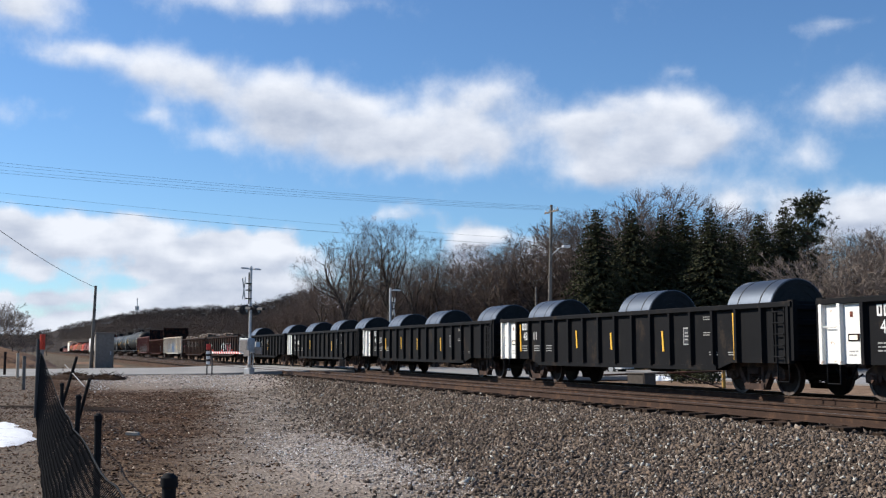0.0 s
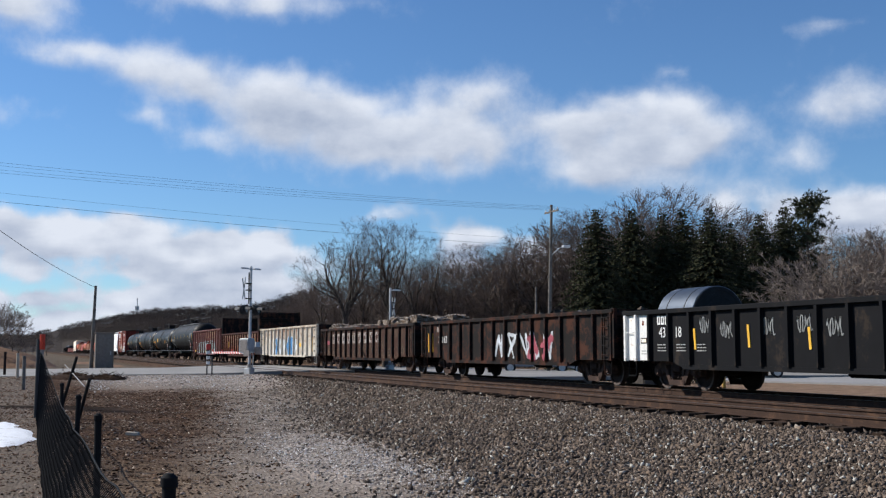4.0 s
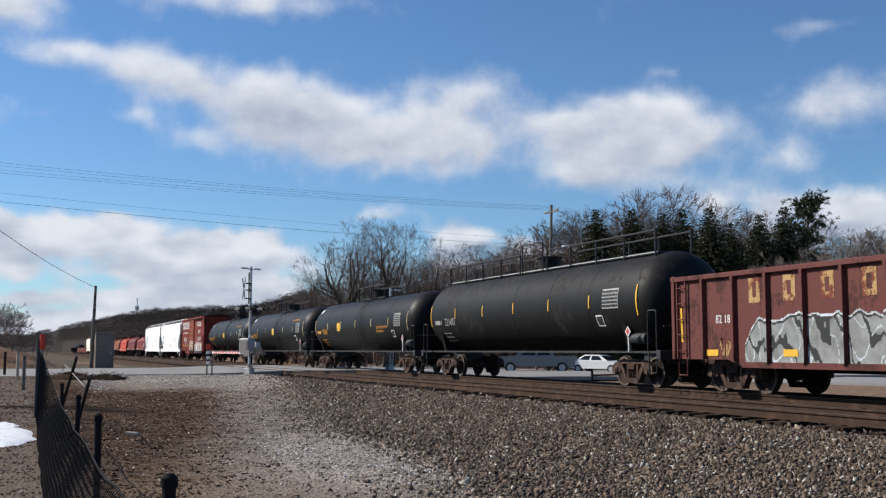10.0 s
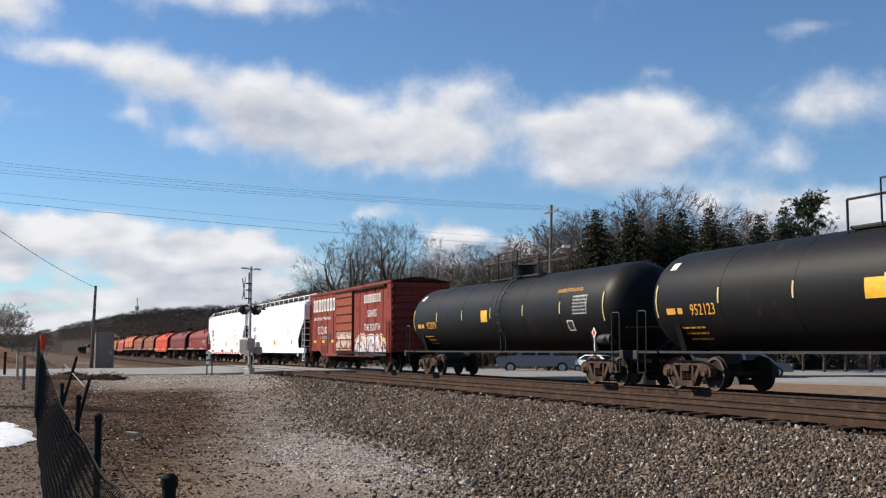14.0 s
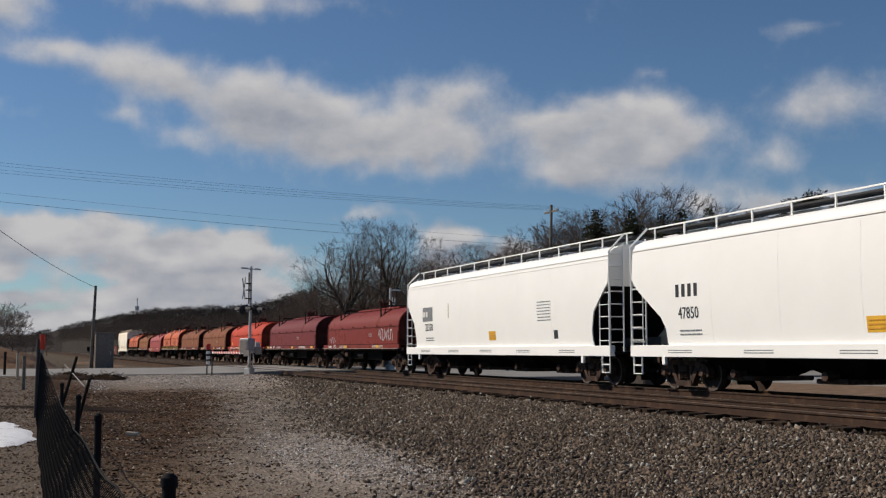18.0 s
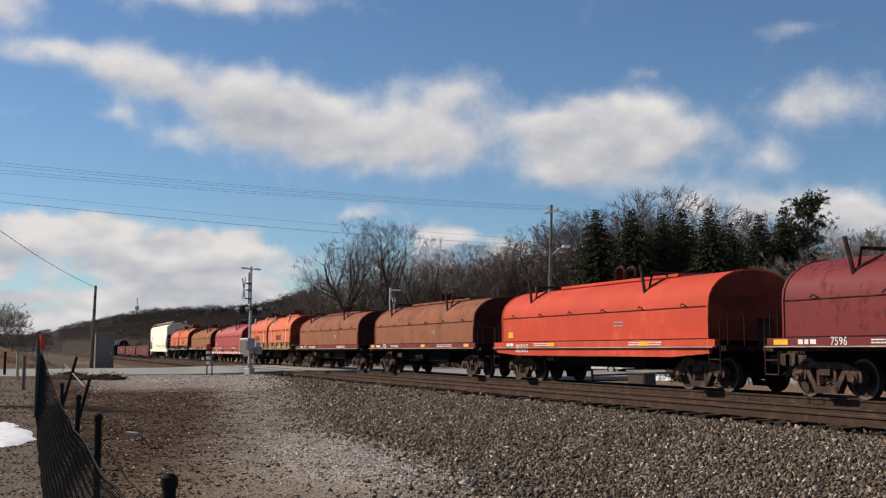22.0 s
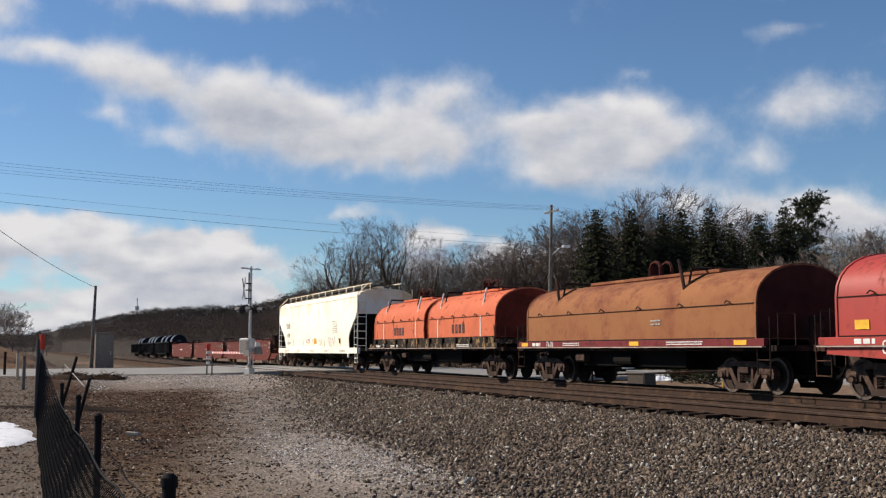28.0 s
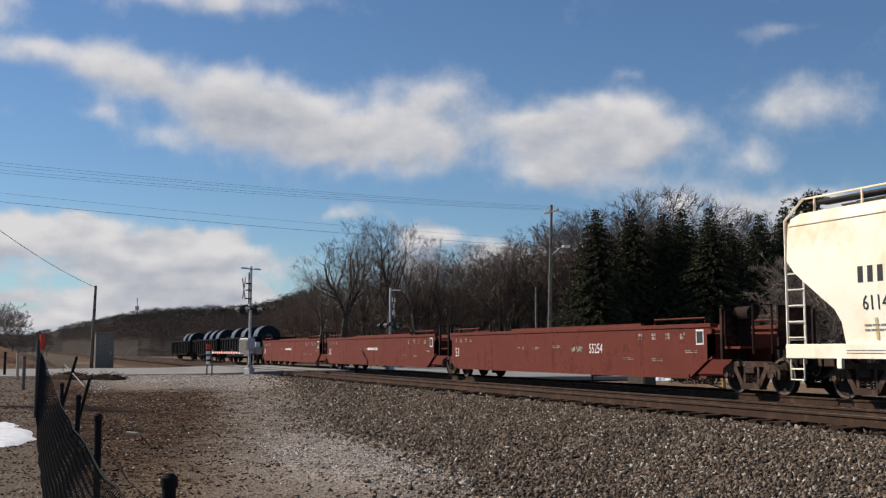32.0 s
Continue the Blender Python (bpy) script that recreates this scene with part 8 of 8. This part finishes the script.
# ------------------------------------------------------------------ fence
fc = thing("chain_link_fence", "sagging black chain-link fence with capped steel posts", "fence")
post = MB()
post.lathe([(0.0, 0.034), (1.08, 0.034), (1.085, 0.042), (1.13, 0.042), (1.15, 0.02)], 0, 0, 14)
post.v = [(b, c, a) for a, b, c in post.v]
post_me = post.mesh("post", M["fence_black"], True)
for x, lean in ((-5.5, 0), (-10.95, 1), (-15.7, -2), (-21.5, 3)):
    p = part("post", post_me, None, fc, "black steel post with a domed cap")
    p.matrix_basis = pose(x, 0.68, -0.67, lean * 0.5, lean)
net = MB()


def fabric(u, v):
    """u runs along the fence in metres from its far end, v goes up from 0 to 1."""
    x = -28.0 + u
    top = 0.08 + 0.95 * smooth01((-21.0 - x) / 6.0) + 0.06 * noise.noise((u * 0.5, 0, 1)) - 0.1 * smooth01((x + 8.6) / 1.2)
    lean = 0.06 + 0.34 * smooth01((x + 27.0) / 6.0) + 0.07 * smooth01((x + 9.5) / 1.5)
    y = 0.22 + 0.06 * smooth01((-18.0 - x) / 10.0) + lean * v ** 1.2 + 0.014 * noise.noise((u * 0.6, v * 1.2, 7)) * (0.3 + v)
    return Vector((x, y, -0.58 + (top + 0.58) * v))


FENCE_RUN = 20.5
for sgn in (-1, 1):
    u = 0.0
    while u < FENCE_RUN:
        pts = []
        for k in range(15):
            v = k / 14
            pts.append(fabric(min(FENCE_RUN, max(0, u + sgn * v * 0.62)), v))
        for a, b in zip(pts, pts[1:]):
            limb(net.v, net.f, a, b, 0.0036, 0.0036, 3)
        u += 0.085
net_me = bpy.data.meshes.new("chain_link")
net_me.from_pydata(net.v, [], net.f)
net_me.materials.append(M["fence_black"])
part("chain_link", net_me, None, fc, "dark sagging chain-link fabric")
part("tension_wire", MB().tube([fabric(k * FENCE_RUN / 40, 1.0) for k in range(41)], 0.008, 5), M["fence_black"], fc)
ep = thing("end_post", "tall grey pipe post with an orange cap beside a dark post", "post")
ep.location = (-28.2, 0.27, -0.55)
part("pipe", MB().cyl((0, 0.06, -0.2), (0.05, 0.1, 1.75), 0.045, 12), M["grey_pipe"], ep, smooth=True)
part("dark_post", MB().cyl((0.1, 0.0, -0.2), (0.0, 0.02, 1.9), 0.05, 12), M["dark_metal"], ep, smooth=True)
part("cap", MB().cyl((0.05, 0.1, 1.65), (0.05, 0.1, 2.02), 0.065, 12), M["orange_paint"], ep, "orange-red cap", smooth=True)
for x, y, h, m in ((-60.5, -1.0, 1.35, "sill_dark"), (-55.5, -0.35, 1.3, "worn_wood"), (-47.0, -0.05, 1.2, "wood_pole")):
    b = solid("bollard", MB().cyl((0, 0, -0.2), (0, 0, h), 0.07, 10), M[m], "plain upright roadside post", "bollard", "roadside posts", smooth=True)
    b.location = (x, y, -0.35)

def brush_heap(x, y, rx, ry, h, seed):
    """Low mound of soil and dead brush with stems sticking out."""
    rg = random.Random(seed)
    root = thing("brush_pile", "low heap of dead brown brush and soil beside the road", "brush pile", "brush by the road")
    root.location = (x, y, -0.3)
    vs, fs = [(0, 0, h)], []
    for r in range(1, 7):
        for i in range(30):
            a = 6.2832 * i / 30
            f = r / 6
            vs.append((rx * f * math.cos(a), ry * f * math.sin(a), h * (1 - f ** 1.6) * (0.75 + 0.6 * noise.noise((f * 3 * math.cos(a), f * 3 * math.sin(a), seed))) - (0.12 if r == 6 else 0)))
    for i in range(30):
        fs.append((0, 1 + i, 1 + (i + 1) % 30))
        for r in range(5):
            a, b = 1 + r * 30 + i, 1 + r * 30 + (i + 1) % 30
            fs.append((a, a + 30, b + 30, b))
    part("mound", raw_mesh("mound", vs, fs, "brush"), None, root)
    tv, tf = [], []
    for k in range(260):
        a, f = rg.uniform(0, 6.28), math.sqrt(rg.random()) * 0.95
        p = Vector((rx * f * math.cos(a), ry * f * math.sin(a), h * (1 - f ** 1.6) * 0.8))
        d = Vector((rg.uniform(-1, 1), rg.uniform(-1, 1), rg.uniform(-0.2, 0.3))).normalized()
        limb(tv, tf, p, p + d * rg.uniform(0.2, 0.5), 0.014, 0.006, 3)
    part("dead_stems", raw_mesh("dead_stems", tv, tf, "brush"), None, root)


M["brush"] = plain("dead_brush", (0.04, 0.024, 0.015), 0.95, 0.0, 0.5, 3.0, 0.05)
brush_heap(-53.6, 2.0, 1.9, 1.5, 0.42, 1)
brush_heap(-53.0, 3.6, 1.3, 0.9, 0.3, 2)
for a, b, r, m in (((-24.0, 0.62, -0.55), (-23.4, 0.98, 0.95), 0.03, "fence_black"), ((-19.8, 0.8, -0.5), (-19.2, 1.02, 0.6), 0.028, "fence_black"), ((-26.5, 0.85, 0.75), (-20.0, 0.98, 0.45), 0.01, "lot")):
    solid("broken_pipe", MB().tube([a, b], r, 8), M[m], "bent loose pipe of the broken fence", "pipe", "broken fence pipes", smooth=True)
solid("timber_scrap", MB().box(-0.12, 0.12, -0.06, 0.06, 0, 0.07, 0.012), M["worn_wood"], "short pale scrap of timber on the dirt", "timber").matrix_basis = pose(-21.5, 1.95, -0.54, 0, 3, 70)

# ------------------------------------------------------------------ sky backdrop with drifting clouds
def cloud_material():
    m = bpy.data.materials.new("cloud")
    m.use_nodes = True
    n, l = m.node_tree.nodes, m.node_tree.links
    n.clear()
    out = n.new("ShaderNodeOutputMaterial")
    at = n.new("ShaderNodeAttribute")
    at.attribute_name = "cloud_amount"
    at2 = n.new("ShaderNodeAttribute")
    at2.attribute_name = "cloud_shade"
    co = n.new("ShaderNodeTexCoord").outputs["Object"]
    f = noise_node(n, l, co, 0.009, 9.0, 0.62)
    g = noise_node(n, l, co, 0.004, 6.0, 0.6)
    d = maths(n, l, "ADD", at.outputs["Fac"], maths(n, l, "MULTIPLY", maths(n, l, "SUBTRACT", f, 0.5), 0.95))
    d = maths(n, l, "ADD", d, maths(n, l, "MULTIPLY", maths(n, l, "SUBTRACT", g, 0.5), 0.5))
    crisp = n.new("ShaderNodeAttribute")
    crisp.attribute_name = "cloud_crisp"
    d = maths(n, l, "ADD", maths(n, l, "MULTIPLY", maths(n, l, "SUBTRACT", d, 0.5), crisp.outputs["Fac"]), 0.5)
    a = ramp(n, l, d, 0.06, 1.0)
    a.node.interpolation_type = "SMOOTHSTEP"
    lit = maths(n, l, "ADD", at2.outputs["Fac"], maths(n, l, "MULTIPLY", maths(n, l, "SUBTRACT", g, 0.5), 1.1))
    h = noise_node(n, l, co, 0.014, 6.0, 0.6, (1.0, 1.0, 2.2))
    lit = maths(n, l, "ADD", lit, maths(n, l, "MULTIPLY", maths(n, l, "SUBTRACT", h, 0.5), 0.55))
    col = mix(n, l, ramp(n, l, lit, 0.0, 1.0), (0.42, 0.48, 0.6), (0.93, 0.94, 0.97))
    em = n.new("ShaderNodeEmission")
    l.new(col, em.inputs[0])
    em.inputs[1].default_value = 0.76
    tr = n.new("ShaderNodeBsdfTransparent")
    mx = n.new("ShaderNodeMixShader")
    l.new(a, mx.inputs[0])
    l.new(tr.outputs[0], mx.inputs[1])
    l.new(em.outputs[0], mx.inputs[2])
    l.new(mx.outputs[0], out.inputs[0])
    return m


# banks as ellipses: bearing from the aim and height above the horizon, half widths (degrees), weight
HIGH = [(-21.8, 17.5, 2.8, 1.5, 1.0), (-9.2, 18.3, 5.6, 1.0, 0.9), (-17.6, 15.1, 3.4, 0.8, 0.8), (-13.7, 14.2, 3.6, 1.2, 0.9), (-9.2, 13.6, 3.4, 1.5, 0.9),
        (-6.5, 11.9, 3.6, 1.5, 1.0), (-3.6, 11.6, 4.0, 1.7, 1.0), (-0.7, 10.6, 3.2, 1.3, 0.9), (2.9, 13.6, 3.2, 1.2, 0.9), (1.4, 11.5, 2.8, 1.4, 0.9)]
HIGH += [(4.1, 10.8, 2.0, 1.2, 0.4), (9.6, 11.8, 3.6, 1.8, 1.0), (12.5, 10.6, 4.2, 2.2, 1.0), (15.0, 11.3, 2.6, 1.4, 0.9), (9.0, 9.4, 2.4, 1.0, 0.7),
         (20.3, 9.9, 1.9, 0.8, 0.5), (23.2, 12.5, 2.4, 1.5, 0.9), (-20.6, 11.8, 1.5, 0.55, 0.5), (-14.2, 11.8, 1.5, 0.5, 0.45), (-11.0, 11.2, 1.9, 0.8, 0.5)]
LOW = [(-19.0, 6.3, 7.2, 1.0, 0.9), (-9.6, 5.3, 3.6, 1.2, 1.0), (-16.0, 5.1, 5.5, 0.7, 0.6), (-22.0, 5.6, 4.0, 1.0, 0.7), (-3.0, 7.2, 2.6, 0.55, 0.7),
       (2.0, 6.2, 3.2, 0.8, 0.8), (18.6, 7.6, 5.4, 1.0, 0.8), (22.0, 6.4, 4.0, 1.0, 0.8), (21.8, 16.4, 1.6, 0.55, 0.5), (20.8, 18.7, 2.8, 0.7, 0.8)]
LOW += [(-15.5, 3.7, 3.0, 0.9, 0.5), (-13.0, 5.0, 2.8, 1.0, 0.7), (-20.5, 4.1, 4.0, 0.5, 0.36), (-19.5, 3.7, 6.5, 1.5, 0.28), (-12.0, 3.5, 2.6, 0.6, 0.45), (-15.0, 1.7, 14.0, 0.6, 0.6), (-22.0, 2.5, 1.6, 0.5, 0.8), (-19.2, 2.7, 1.5, 0.45, 0.8), (-16.6, 2.4, 1.3, 0.5, 0.8), (-14.2, 2.6, 1.4, 0.45, 0.8), (-11.8, 2.5, 1.2, 0.5, 0.8), (-9.4, 3.0, 1.4, 0.7, 0.9), (-7.2, 2.6, 1.2, 0.5, 0.7), (-21.0, 1.2, 9.0, 0.6, 0.75), (-6.0, 1.6, 9.0, 0.9, 0.8), (4.0, 4.6, 8.0, 1.4, 0.7), (-8.0, 3.2, 5.0, 1.1, 0.75), (15.0, 5.0, 9.0, 1.6, 0.7), (14.0, 14.4, 1.0, 0.4, 0.35), (-19, 0.9, 9.0, 0.6, 0.7)]


def cloud_density(a, e):
    p = (a * 0.22, e * 0.34, 2.0)
    wa = a + 1.3 * noise.noise(p) + 0.5 * noise.noise((a * 0.8, e * 1.1, 5.0))
    we = e + 0.55 * noise.noise((a * 0.22, e * 0.34, 9.0)) + 0.35 * noise.noise((a * 0.8, e * 1.1, 12.0))
    s = 0.0
    for ca, ce, ra, re, w in HIGH + LOW:
        ca -= (1.5 if ca > 8 else 1.0) if ce > 8.5 else 0.0
        q = ((wa - ca) / ra) ** 2 + ((we - ce) / re) ** 2
        if q < 4:
            s += w * math.exp(-q * 1.1)
    return min(1.3, s) * (0.85 + 0.35 * noise.noise((a * 0.5, e * 0.8, 20.0)))


def build_clouds():
    R = 2600.0
    na, ne = 260, 120
    vs, fs, dens, light, crisp = [], [], [], [], []
    aim = math.degrees(math.atan2(AIM[1], AIM[0]))
    for j in range(ne + 1):
        e = -0.6 + 22.6 * j / ne
        for i in range(na + 1):
            a = -29 + 58 * i / na
            th = radians(aim - a)
            vs.append((R * math.cos(radians(e)) * math.cos(th), R * math.cos(radians(e)) * math.sin(th), R * math.sin(radians(e))))
            d = cloud_density(a, e)
            dens.append(d)
            crisp.append(1.0 + 1.3 * smooth01((9.0 - e) / 4.0))
            up = cloud_density(a - 0.2, e + 0.55 + 0.02 * e)
            low = smooth01((9.5 - e) / 2.5)
            puff = 0.6 + 0.6 * noise.noise((a * 0.28, e * 0.9, 31.0)) + 0.22 * noise.noise((a * 0.8, e * 2.2, 35.0)) - 0.5 * (up - d)
            light.append(max(0.0, min(1.0, (1.12 - 0.62 * up) * (1 - low) + puff * low)))
    w = na + 1
    fs = [(j * w + i, j * w + i + 1, (j + 1) * w + i + 1, (j + 1) * w + i) for j in range(ne) for i in range(na)]
    me = bpy.data.meshes.new("backdrop")
    me.from_pydata(vs, [], fs)
    for name, vals in (("cloud_amount", dens), ("cloud_shade", light), ("cloud_crisp", crisp)):
        at = me.attributes.new(name, "FLOAT", "POINT")
        at.data.foreach_set("value", vals)
    me.materials.append(cloud_material())
    me.shade_smooth()
    return tagged(new("backdrop", me), "drifting white and grey cumulus clouds in a blue sky", "sky", kind="structure")


CLOUDS = build_clouds()


# ------------------------------------------------------------------ what moves
def motions():
    times = [0, 4, 8, 12, 16, 20, 24, 28, 32]
    for ob, x, y, z, rz in RIDE:
        walk(ob, [(t, pose(x + travelled(t), y, z, 0, 0, rz)) for t in times])
    for w, x0, a, z in AXLES:
        rows, angle, last = [], 0.0, travelled(0)
        rows.append((0.0, pose(a, 0, z, 0, 0, 0)))
        t = 0.0
        while t < 32.0 - 1e-6:
            t = min(32.0, t + 0.0333334)
            x = x0 + travelled(t)
            if -62 < x < -14 and t < 31.99:
                angle += (travelled(t) - last) / WHEEL_R
                rows.append((t, pose(a, 0, z, 0, math.degrees(angle), 0)))
            last = travelled(t)
        rows.append((32.0, pose(a, 0, z, 0, math.degrees(angle), 0)))
        walk(w, rows)
    walk(CLOUDS, [(0, pose(0, 0, 0, 0, 0, 0)), (32, pose(0, 0, 0, 0, 0, 2.65))])


motions()
